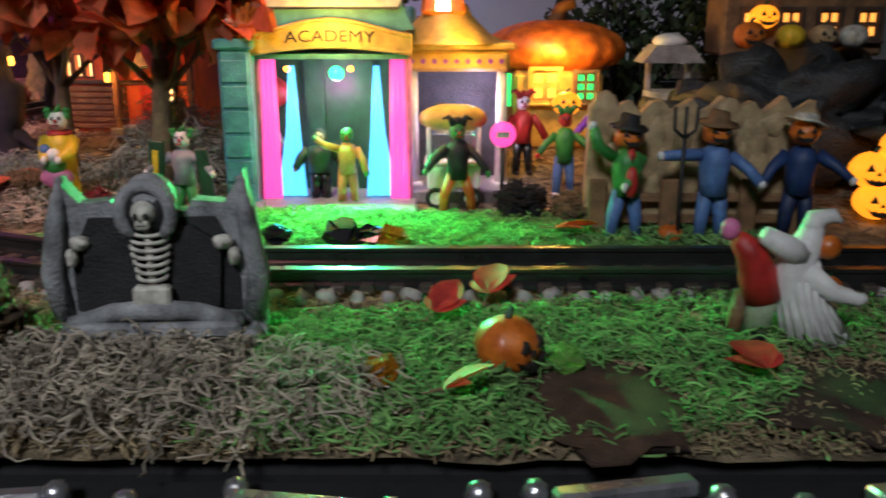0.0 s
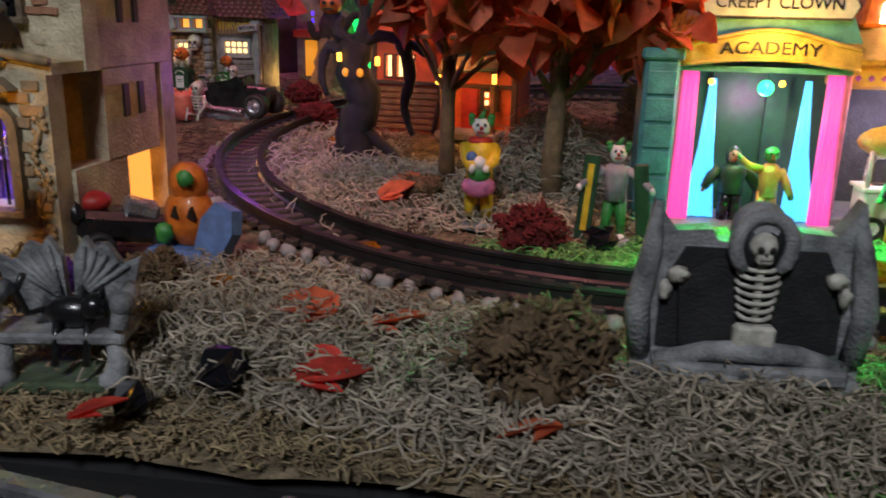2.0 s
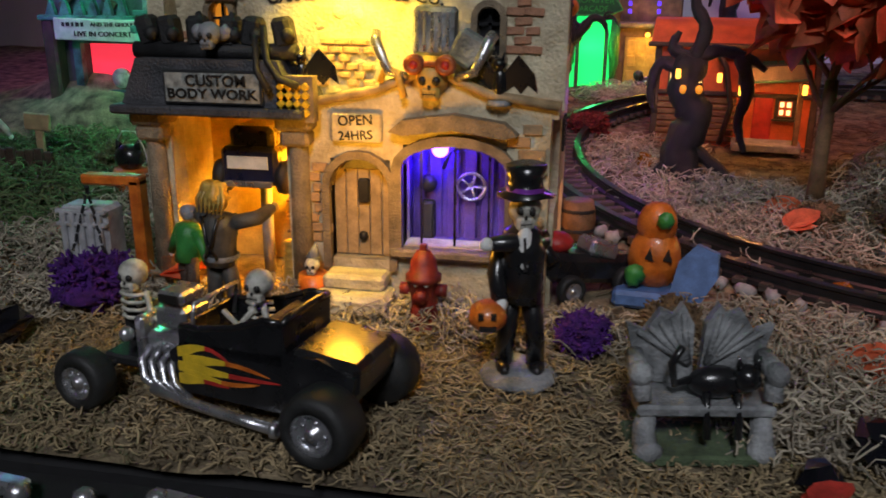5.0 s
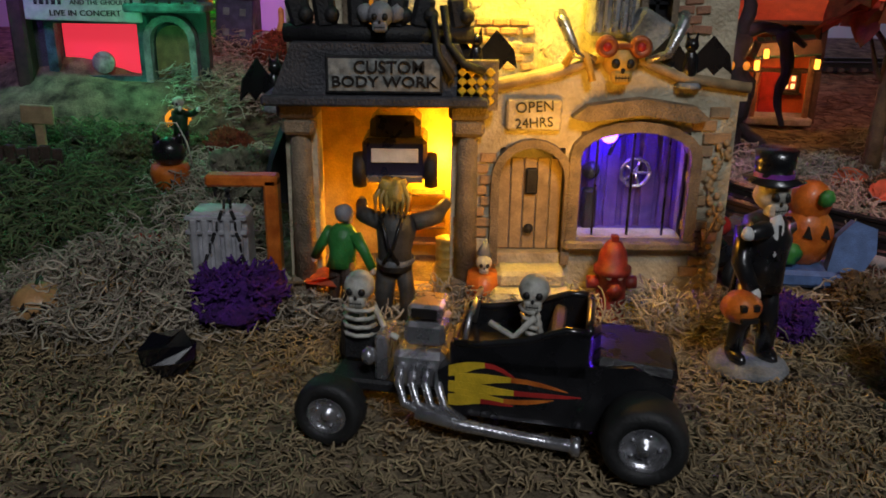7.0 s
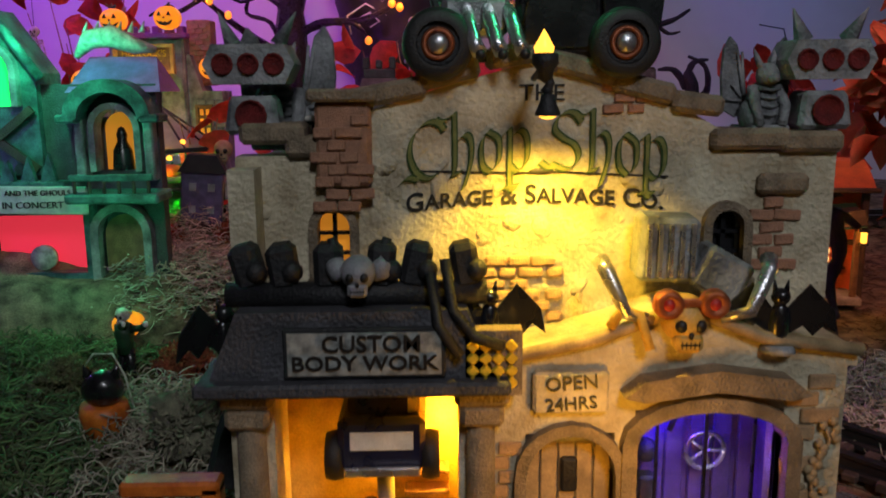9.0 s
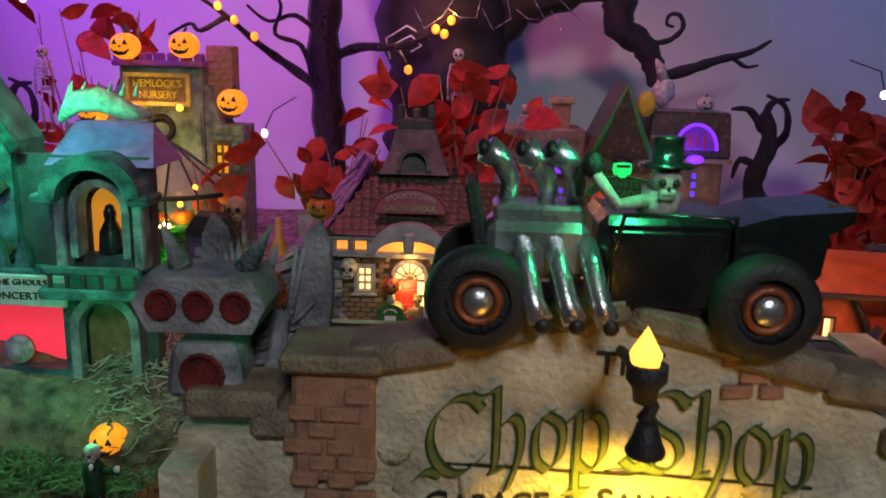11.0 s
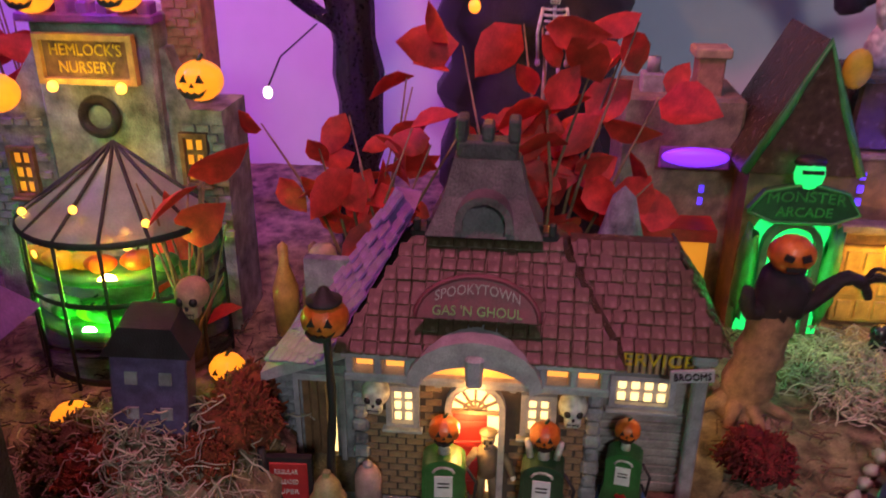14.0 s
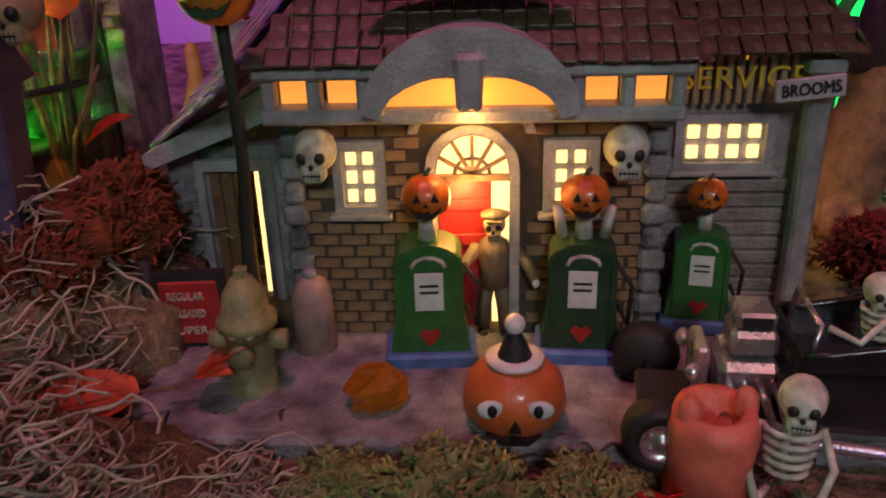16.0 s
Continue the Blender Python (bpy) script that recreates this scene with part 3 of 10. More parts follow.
def chop_shop():
    g = floor_z(0.36)
    b = thing("garage_building", pose(-0.475, 0.36, g), "cream stucco miniature garage with yellow-lit facade and purple window", "building")
    L, R = -0.092, 0.092
    # lower storey: front at y -0.015, garage bay on the left
    s = Shape(CREAM)
    bay = (-0.079, -0.024, -0.01, 0.082)
    door, win = (-0.004, 0.023, 0.020, 0.066), (0.029, 0.074, 0.028, 0.073)
    s.wall(L, R, -0.006, 0.086, -0.015, -0.003, [bay, door, win])
    s.prism([(-0.018, 0.086), (R + 0.003, 0.086), (R + 0.003, 0.091), (0.066, 0.094), (0.042, 0.104), (0.018, 0.096), (-0.018, 0.088)], -0.015, 0.010)
    part("front_wall", s, b, "cream plaster front wall with a gabled parapet")
    up = [(L, 0.086), (R + 0.004, 0.086), (R + 0.005, 0.148), (0.060, 0.149), (0.059, 0.155), (0.050, 0.160), (0.028, 0.166), (0.0, 0.176), (-0.030, 0.168), (-0.055, 0.160), (-0.059, 0.156), (-0.060, 0.150), (L, 0.152)]
    s = Shape(CREAM)
    lw, rw = (-0.067, -0.057, 0.110, 0.130), (0.057, 0.067, 0.109, 0.129)
    s.wall(L, R + 0.004, 0.086, 0.148, 0.010, 0.022, [lw, rw])
    s.prism([(-0.060, 0.148), (0.060, 0.148), (0.059, 0.155), (0.050, 0.160), (0.028, 0.166), (0.0, 0.176), (-0.030, 0.168), (-0.055, 0.160)], 0.010, 0.022)
    rng = random.Random(3)
    for k in range(60):  # trowelled lumps
        x, z = rng.uniform(L + 0.006, R - 0.006), rng.uniform(0.088, 0.145)
        if abs(x - lw[0]) > 0.016 and abs(x - rw[0]) > 0.016:
            s.ball((x, 0.0101, z), (rng.uniform(0.002, 0.006), 0.0007, rng.uniform(0.0015, 0.004)), 8, 5, rot=(0, rng.uniform(0, 90), 0), rough=0.4, seed=k)
    part("facade", s, b, "rough cream stucco facade washed in yellow light")
    s = Shape(CREAM)
    s.box((R - 0.004, 0.060, 0.1165), (0.012, 0.076, 0.060)).box((R - 0.004, 0.052, 0.064), (0.012, 0.052, 0.044)).box((R - 0.004, 0.020, 0.0185), (0.012, 0.046, 0.049)).box((R - 0.004, 0.091, 0.040), (0.012, 0.014, 0.092))
    part("left_wall", Shape(CREAM).box((L + 0.004, 0.048, 0.070), (0.008, 0.100, 0.150)), b)
    part("back_wall", Shape(CREAM).box((0, 0.096, 0.070), (R - L - 0.01, 0.006, 0.150)), b)
    part("roof_deck", Shape(DARKSTONE).box((0, 0.055, 0.143), (R - L - 0.02, 0.080, 0.004)), b)
    s.paint(LETTER)
    for y in (0.045, 0.060):
        s.box((R + 0.0024, y, 0.120), (0.002, 0.005, 0.026), (0, 0, 0), 0.0005).box((R + 0.0024, y, 0.070), (0.002, 0.005, 0.016))
    part("side_wall", s, b)
    part("side_opening_glow", Shape(AMBER).box((R - 0.008, 0.064, 0.018), (0.003, 0.036, 0.046)), b, "amber-lit side opening")
    # coping stones
    stone = [Shape(STONEBR).box((0, 0, 0), (0.020 * k, 0.017, 0.0065), bev=0.0018).mesh("coping_stone") for k in (1.0, 0.8, 1.25)]
    for i, (x, z, a) in enumerate(((-0.080, 0.155, 0), (-0.068, 0.151, 0), (-0.045, 0.167, -10), (-0.026, 0.1725, -14), (-0.006, 0.178, -8), (0.014, 0.1745, 14), (0.034, 0.168, 14), (0.051, 0.163, 8), (0.068, 0.152, 0), (0.087, 0.151, 0), (0.079, 0.138, 0))):
        part("coping_stone", stone[i % 3], b, at=pose(x, 0.015, z, 0, a, 0))
    s = Shape(BRICK).box((-0.058, 0.0135, 0.152), (0.017, 0.016, 0.026), bev=0.0012)
    s.paint(STONEBR).box((-0.058, 0.0125, 0.1665), (0.021, 0.020, 0.004), bev=0.001)
    chim = part("chimney_pier", s, b)
    brick_patch("brick", b, -0.058, 0.0052, 0.131, 0.012, 0.030, BRICK, 8, 1)
    brick_patch("brick", b, -0.082, 0.0098, 0.088, 0.014, 0.030, BRICK, 7, 2)
    brick_patch("brick", b, -0.002, 0.0094, 0.094, 0.026, 0.022, BRICKTAN, 6, 4, 0.0030)
    brick_patch("brick", b, 0.078, 0.0096, 0.110, 0.010, 0.024, BRICK, 6, 5)
    brick_patch("brick", b, 0.032, 0.0096, 0.160, 0.014, 0.010, BRICK, 3, 6)
    brick_patch("brick", b, -0.013, -0.0155, 0.004, 0.010, 0.060, BRICKTAN, 13, 7)
    brick_patch("brick", b, 0.084, -0.0155, 0.010, 0.010, 0.074, BRICKTAN, 14, 8)
    # gothic windows
    for x, z in ((-0.062, 0.110), (0.062, 0.109)):
        w = part("window", Shape(STONEBR).arch(x, z, z + 0.021, 0.010, 0.0065, 0.012, 0.0028).box((x, 0.008, z - 0.0015), (0.017, 0.008, 0.003), bev=0.0008), b)
        part("pane", Shape(AMBERDIM if x < 0 else BLACK).arched(x, z, z + 0.021, 0.010, 0.0145, 0.016), w)
        part("glazing_bar", Shape(BLACK).box((x, 0.0125, z + 0.010), (0.0014, 0.002, 0.021)).box((x, 0.0125, z + 0.007), (0.010, 0.002, 0.0012)).box((x, 0.0125, z + 0.0135), (0.010, 0.002, 0.0012)), w)
    # garage bay: columns, inside, canopy
    for x in (-0.0855, -0.0175):
        part("column", Shape(STONEBR).box((x, -0.016, 0.002), (0.013, 0.013, 0.016), bev=0.0015).tube([(x, -0.017, 0.008), (x, -0.017, 0.040), (x, -0.017, 0.072)], [0.0050, 0.0046, 0.0042], 10).box((x, -0.017, 0.075), (0.013, 0.013, 0.007), bev=0.0015).box((x, -0.017, 0.0815), (0.016, 0.016, 0.006), bev=0.0015), b)
    s = Shape(GOLD).box((-0.052, 0.036, 0.038), (0.070, 0.002, 0.094)).box((-0.052, 0.016, -0.003), (0.070, 0.044, 0.003)).box((-0.0865, 0.016, 0.038), (0.002, 0.044, 0.094)).box((-0.0165, 0.016, 0.038), (0.002, 0.044, 0.094)).box((-0.052, 0.016, 0.0855), (0.070, 0.044, 0.002))
    for k in range(4):
        s.paint(WOODBR).box((-0.034, 0.030, 0.010 + 0.008 * k), (0.016, 0.008, 0.0012))
    part("garage_interior", s, b, "amber-lit garage bay")
    s = Shape(DARKSTONE).prism([(-0.096, 0.084), (-0.012, 0.084), (-0.014, 0.089), (-0.022, 0.108), (-0.086, 0.108), (-0.094, 0.089)], -0.027, 0.012)
    s.box((-0.054, -0.010, 0.0865), (0.088, 0.044, 0.004), bev=0.001)
    part("canopy", s, b, "dark stone canopy over the garage bay")
    part("sign_board", Shape(MATTBLACK).box((-0.0505, -0.0278, 0.0965), (0.0450, 0.002, 0.0145), bev=0.0006).paint(GREYBONE).box((-0.0505, -0.0288, 0.0965), (0.0425, 0.001, 0.0122)), b)
    part("lettering", letters("CUSTOM", 0.0066, LETTER, 0.0270, weight=0.0001), b, at=pose(-0.0485, -0.0296, 0.0993))
    part("lettering", letters("BODY WORK", 0.0058, LETTER, 0.0405, weight=0.0001), b, at=pose(-0.0505, -0.0296, 0.0938))
    s = Shape(MATTBLACK).cyl((-0.090, -0.018, 0.111), (-0.016, -0.018, 0.111), 0.0036, seg=10)
    for k, x in enumerate((-0.084, -0.074, -0.061, -0.046, -0.036, -0.022)):
        s.box((x, -0.016, 0.119), (0.008, 0.010, 0.013), (0, (k * 37) % 30 - 15, 0), 0.002).ball((x + 0.003, -0.020, 0.118), 0.0032, 8, 6)
    s.tube([(-0.028, -0.024, 0.122), (-0.026, -0.027, 0.108), (-0.020, -0.030, 0.101), (-0.012, -0.029, 0.098)], 0.0016, 6).tube([(-0.032, -0.024, 0.118), (-0.030, -0.029, 0.104), (-0.024, -0.031, 0.096)], 0.0016, 6)
    skull(s, (-0.052, -0.024, 0.1185), 0.0050, GREYPAINT)
    for k in (-1, 1):
        s.paint(GREYPAINT).ball((-0.052 + k * 0.0062, -0.022, 0.1190), (0.0030, 0.0026, 0.0034), 8, 6, rough=0.5, seed=k + 4).paint(MATTBLACK).tube([(-0.052 + k * 0.006, -0.018, 0.121), (-0.052 + k * 0.008, -0.017, 0.127)], [0.0018, 0.0014], 6)
    part("engine_ornament", s, b, "black engine block with a grey skull on the canopy")
    s = Shape(YELLOW)
    for i in range(4):
        for j in range(4):
            s.box((-0.0205 + 0.0036 * i, -0.0275, 0.087 + 0.0036 * j), (0.0028, 0.0022, 0.0028), (0, 45, 0), 0.0004)
    s.paint(STONEBR).box((-0.0145, -0.024, 0.0925), (0.016, 0.006, 0.019))
    part("diamond_grille", s, b)
    # doorway and step
    d = part("door", Shape(WOODGREY).arched(0.0095, 0.020, 0.0655, 0.026, -0.0085, -0.006), b, "weathered green-brown arched wooden door")
    for k in range(5):
        part("plank", Shape(TAN).box((-0.0015 + 0.0055 * k, -0.0092, 0.0405), (0.0050, 0.0016, 0.040), bev=0.0004), d)
    part("door_knocker", Shape(MATTBLACK).box((0.010, -0.0112, 0.051), (0.005, 0.003, 0.011), bev=0.001).ball((0.0095, -0.0115, 0.030), 0.0022, 8, 6), d)
    part("door_surround", Shape(STONEBR).arch(0.0095, 0.016, 0.0665, 0.027, -0.0185, -0.010, 0.0035), b)
    part("doorstep", Shape(CREAM).box((0.0095, -0.024, 0.0135), (0.028, 0.014, 0.007), bev=0.002).box((0.0095, -0.030, 0.0055), (0.034, 0.020, 0.010), bev=0.002), b)
    # shop window
    w = part("window", Shape(STONEBR).arch(0.0515, 0.027, 0.0735, 0.045, -0.0195, -0.008, 0.0045, round_=0.22).box((0.0515, -0.0175, 0.0255), (0.056, 0.008, 0.004), bev=0.001), b)
    part("pane", Shape(GLASS).arched(0.0515, 0.0275, 0.0730, 0.0448, -0.0108, -0.0102, round_=0.22), w).visible_shadow = False
    s = Shape(mat("dark_violet_boards", (0.10, 0.05, 0.28), 0.5, scale=90, vary=0.5)).box((0.0515, 0.008, 0.050), (0.050, 0.002, 0.054)).box((0.0275, -0.001, 0.050), (0.002, 0.018, 0.054)).box((0.0755, -0.001, 0.050), (0.002, 0.018, 0.054)).box((0.0515, -0.001, 0.0765), (0.050, 0.018, 0.002)).box((0.0515, -0.001, 0.0255), (0.050, 0.018, 0.002))
    for k in range(6):
        s.box((0.0315 + 0.008 * k, 0.006, 0.050), (0.006, 0.002, 0.050), bev=0.0005)
    s.paint(MATTBLACK).box((0.037, 0.001, 0.036), (0.006, 0.006, 0.018), bev=0.001).ball((0.037, 0.001, 0.053), 0.004, 8, 6).tube([(0.044, 0, 0.060), (0.047, 0, 0.068), (0.054, 0, 0.071)], 0.001, 5)
    part("window_display", s, w, "purple-lit shop window display")
    s = Shape(CHROME).tube([(0.0565 + 0.0062 * math.cos(a * 0.2618), 0.002, 0.052 + 0.0062 * math.sin(a * 0.2618)) for a in range(25)], 0.0009, 6)
    for k in range(5):
        a = k * 1.2566
        s.cyl((0.0565, 0.002, 0.052), (0.0565 + 0.006 * math.cos(a), 0.002, 0.052 + 0.006 * math.sin(a)), 0.0007, seg=5)
    part("wheel_ornament", s, w)
    part("window_mullion", Shape(BLACK).box((0.0515, -0.0125, 0.050), (0.0010, 0.0012, 0.046)).box((0.0365, -0.0125, 0.050), (0.0008, 0.0012, 0.046)).box((0.0665, -0.0125, 0.050), (0.0008, 0.0012, 0.046)), w)
    s = Shape(STONEBR).prism([(0.024, 0.0795), (0.030, 0.0845), (0.0515, 0.0875), (0.073, 0.0845), (0.079, 0.0795), (0.073, 0.0780), (0.0515, 0.0810), (0.030, 0.0780)], -0.0225, -0.012)
    part("window_hood", s, b)
    part("sign_board", Shape(CREAM).box((0.009, -0.0168, 0.0800), (0.0225, 0.004, 0.0130), bev=0.001), b, "plaster plaque beside the gable")
    part("lettering", letters("OPEN", 0.0062, LETTER, 0.0150), b, at=pose(0.009, -0.0192, 0.0832, 0, -4, 0))
    part("lettering", letters("24HRS", 0.0056, LETTER, 0.0150), b, at=pose(0.009, -0.0192, 0.0768, 0, -4, 0))
    s = Shape(TAN).tube([(-0.018, -0.0165, 0.0885), (0.018, -0.0165, 0.0965), (0.042, -0.0165, 0.1055), (0.066, -0.0165, 0.0955), (0.095, -0.0165, 0.0915)], 0.0022, 6)
    part("gable_moulding", s, b)
    s = skull(Shape(), (0.042, -0.016, 0.1020), 0.0072, GOLD)
    for k in (-1, 1):
        s.paint(COPPER).lathe([(0.0016, 0.0006), (0.0030, 0.0016), (0.0042, 0.0010), (0.0044, -0.0020), (0.0036, -0.0040)], (0.042 + k * 0.0066, -0.0225, 0.1075), 14, (90, 0, 0))
        s.paint(RED).ball((0.042 + k * 0.0066, -0.0225, 0.1075), (0.0020, 0.0016, 0.0020), 8, 6)
    s.paint(COPPER).box((0.042, -0.0215, 0.1078), (0.006, 0.003, 0.002), (0, 0, 0), 0.0006)
    s.paint(CHROME)
    for k in (-1, 1):
        s.tube([(0.042 + k * 0.010, -0.018, 0.102), (0.042 + k * 0.018, -0.020, 0.1045), (0.042 + k * 0.0235, -0.018, 0.1165), (0.042 + k * 0.0245, -0.014, 0.119)], [0.0016, 0.0020, 0.0024, 0.0026], 8)
    s.paint(GOLD).tube([(0.020, -0.018, 0.100), (0.023, -0.020, 0.106), (0.028, -0.020, 0.104), (0.031, -0.021, 0.094)], 0.0016, 6)
    part("skull_ornament", s, b, "tan skull with red headlight eyes and exhaust pipes")
    s = Shape(GREYSTONE).box((0.040, 0.000, 0.120), (0.018, 0.012, 0.020), (4, 3, 0), 0.0015).box((0.056, -0.002, 0.112), (0.016, 0.012, 0.014), (0, 30, 0), 0.0015)
    rad = part("radiator_ornament", s, b, "grey stone radiator among the scrap")
    for k in range(5):
        part("fin", Shape(CHROME).box((0.0335 + 0.0033 * k, -0.0068, 0.120), (0.0012, 0.002, 0.016)), rad)
    # writing
    part("lettering", pen_letters("Chop Shop", 0.0825, 0.0125, 0.118, LETTERGREEN, 0.0005, 2.2), b, "dark green old-style lettering", at=pose(0.0018, 0.0096, 0.1505))
    part("lettering_face", pen_letters("Chop Shop", 0.0825, 0.0125, 0.062, LETTEROLIVE, 0.0009, 2.2), b, "olive face of the old-style lettering", at=pose(0.0018, 0.0096, 0.1505))
    part("lettering", letters("Garage & Salvage Co.", 0.0082, LETTER, 0.081, bow=1.6, small_caps=True, weight=0.00012), b, at=pose(0.0012, 0.0096, 0.1352))
    part("lettering", letters("THE", 0.0072, LETTER, 0.014), b, at=pose(0.003, 0.0096, 0.1665))
    part("lettering", Shape(LETTER).box((-0.020, 0, 0), (0.040, 0.0006, 0.0006), (0, 1.5, 0)).box((0.020, 0, -0.001), (0.040, 0.0006, 0.0006), (0, 3, 0)).ball((0, 0, 0), (0.004, 0.0004, 0.001), 8, 5), b, at=pose(0.003, 0.0096, 0.1425))
    # exhaust-pipe ornaments on the corners
    for x in (-0.0865, 0.0925):
        s = Shape(GREYSTONE).box((x, 0.018, 0.1605), (0.017, 0.014, 0.012), bev=0.0015, taper=0.85)
        s.prism([(x - 0.014, 0.176), (x - 0.011, 0.170), (x + 0.011, 0.170), (x + 0.014, 0.176), (x + 0.011, 0.182), (x - 0.011, 0.182)], 0.010, 0.026)
        s.tube([(x - 0.006, 0.018, 0.182), (x - 0.010, 0.018, 0.192)], [0.0030, 0.0002], 6).tube([(x + 0.008, 0.018, 0.182), (x + 0.014, 0.018, 0.192)], [0.0030, 0.0002], 6)
        orn = part("tail_lamp_ornament", s, b, "grey stone ornament with three round tail lamps")
        for k in (-1, 0, 1):
            part("tail_lamp", Shape(REDMOSS).lathe([(0.0001, 0), (0.0026, 0), (0.0030, 0.0012), (0.0034, 0)], (x + 0.0078 * k, 0.0098, 0.176), 12, (90, 0, 0)), orn, "dull red lens")
        part("tail_lamp", Shape(REDMOSS).lathe([(0.0001, 0), (0.0042, 0), (0.0046, 0.0014), (0.005, 0)], (x, 0.0106, 0.1605), 12, (90, 0, 0)), orn, "dull red lens")
    # torch that lights the facade
    s = Shape(MATTBLACK).tube([(0.000, 0.006, 0.171), (0.000, -0.008, 0.173), (0.000, -0.017, 0.171)], 0.0011, 6)
    s.lathe([(0.0001, 0.1700), (0.0020, 0.1704), (0.0024, 0.1730), (0.0036, 0.1745), (0.0036, 0.1772), (0.0026, 0.1775)], (0, -0.018, 0), 14)
    s.tube([(0, -0.018, 0.1712), (0.0014, -0.018, 0.1694), (0.0004, -0.018, 0.1676), (0.0016, -0.018, 0.1664)], [0.0018, 0.0013, 0.0017, 0.0012], 8)
    s.lathe([(0.0006, 0.1668), (0.0018, 0.1664), (0.0024, 0.1640), (0.0036, 0.1612), (0.0034, 0.1606)], (0.0008, -0.018, 0), 16)
    t = part("torch_lamp", s, b, "black candle-shaped torch lamp on a bracket")
    part("flame", Shape(BULB).lathe([(0.0001, 0.1765), (0.0024, 0.1772), (0.0028, 0.1790), (0.0014, 0.1815), (0.0001, 0.1838)], (-0.0004, -0.018, 0), 12), t)
    part("bulb", Shape(BULB).ball((0.0008, -0.018, 0.1612), (0.0028, 0.0028, 0.0016), 10, 6), t)
    # vine cast in relief on the corner pier
    rng = random.Random(21)
    s = Shape(TAN)
    s.tube([(0.0855 + 0.0025 * math.sin(k * 1.3), -0.0162, 0.006 + 0.0052 * k) for k in range(13)], 0.0006, 5)
    for k in range(46):
        z = 0.006 + 0.0014 * k
        s.ball((0.0855 + 0.0025 * math.sin((z - 0.006) * 250) + rng.uniform(-0.0035, 0.0035), -0.0165, z), (0.0017, 0.0006, 0.0014), 6, 4, rot=(0, rng.uniform(0, 90), 0))
    part("vine_relief", s, b, "moulded plaster vine on the corner pier")
    return b


chop = chop_shop()
lamp("garage_torch_light", "SPOT", (-0.4742, 0.341, 0.158), (1.0, 0.62, 0.05), 0.40, 0.003, (-0.470, 0.366, 0.100), 112, 0.9)
lamp("garage_bay_light", "POINT", (-0.502, 0.383, 0.050), (1.0, 0.48, 0.03), 0.13, 0.004)
lamp("garage_window_light", "POINT", (-0.432, 0.357, 0.070), (0.08, 0.02, 1.0), 0.034, 0.004)
# added amber fill without a fixture, for the orange lights under the gable
lamp("garage_front_fill", "POINT", (-0.455, 0.305, 0.070), (1.0, 0.44, 0.03), 0.055, 0.008)


# ---- the filling station ----
def shingles(parent, bl, br, tl, tr, rows, per, material, thick=0.0012, name="shingle", seed=0):
    """Overlapping shingles on a sloping face given by its four corners."""
    rng = random.Random(seed)
    bl, br, tl, tr = (Vector(p) for p in (bl, br, tl, tr))
    up, along = ((tl + tr) / 2 - (bl + br) / 2), (br - bl).normalized()
    h = up.length / rows
    normal = along.cross(up).normalized()
    w = (br - bl).length / per
    me = [Shape(material).box((0, 0, 0), (w * k, h * 1.25, thick), bev=min(w, h) * 0.12).mesh(name) for k in (0.92, 0.80, 0.98)]
    turn = Matrix((along, normal.cross(along), normal)).transposed().to_4x4()
    for r in range(rows):
        a, b = bl.lerp(tl, (r + 0.5) / rows), br.lerp(tr, (r + 0.5) / rows)
        n = max(1, round((b - a).length / w))
        for i in range(n):
            p = a.lerp(b, (i + 0.5 + (0.25 if r % 2 else -0.25) * (n > 2)) / n) + normal * rng.uniform(0.0002, 0.0009)
            part(name, me[rng.randrange(3)], parent, at=Matrix.Translation(p) @ turn @ pose(0, 0, 0, -5, rng.uniform(-2, 2), rng.uniform(-3, 3)))


def courses(parent, x0, x1, z0, z1, y, bw, bh, material, holes=(), seed=0, depth=0.0012, name="brick"):
    """Brick courses standing proud of a wall that faces -y."""
    rng = random.Random(seed)
    me = [Shape(material).box((0, 0, 0), (bw * 0.9 * k, depth, bh * 0.82), bev=bh * 0.14).mesh(name) for k in (1.0, 0.94, 0.55)]
    rows = int((z1 - z0) / bh)
    for r in range(rows):
        x, z = x0 + (bw * 0.5 if r % 2 else 0), z0 + bh * (r + 0.5)
        while x <= x1 + 1e-6:
            if x0 - 1e-6 <= x - bw * 0.45 and x + bw * 0.45 <= x1 + bw * 0.2 and not any(h[0] - bw * 0.35 < x < h[1] + bw * 0.35 and h[2] - bh * 0.4 < z < h[3] + bh * 0.4 for h in holes):
                part(name, me[rng.choice((0, 0, 1))], parent, at=pose(x, y + rng.uniform(-0.0003, 0.0002), z, 0, rng.uniform(-1.5, 1.5), 0))
            x += bw


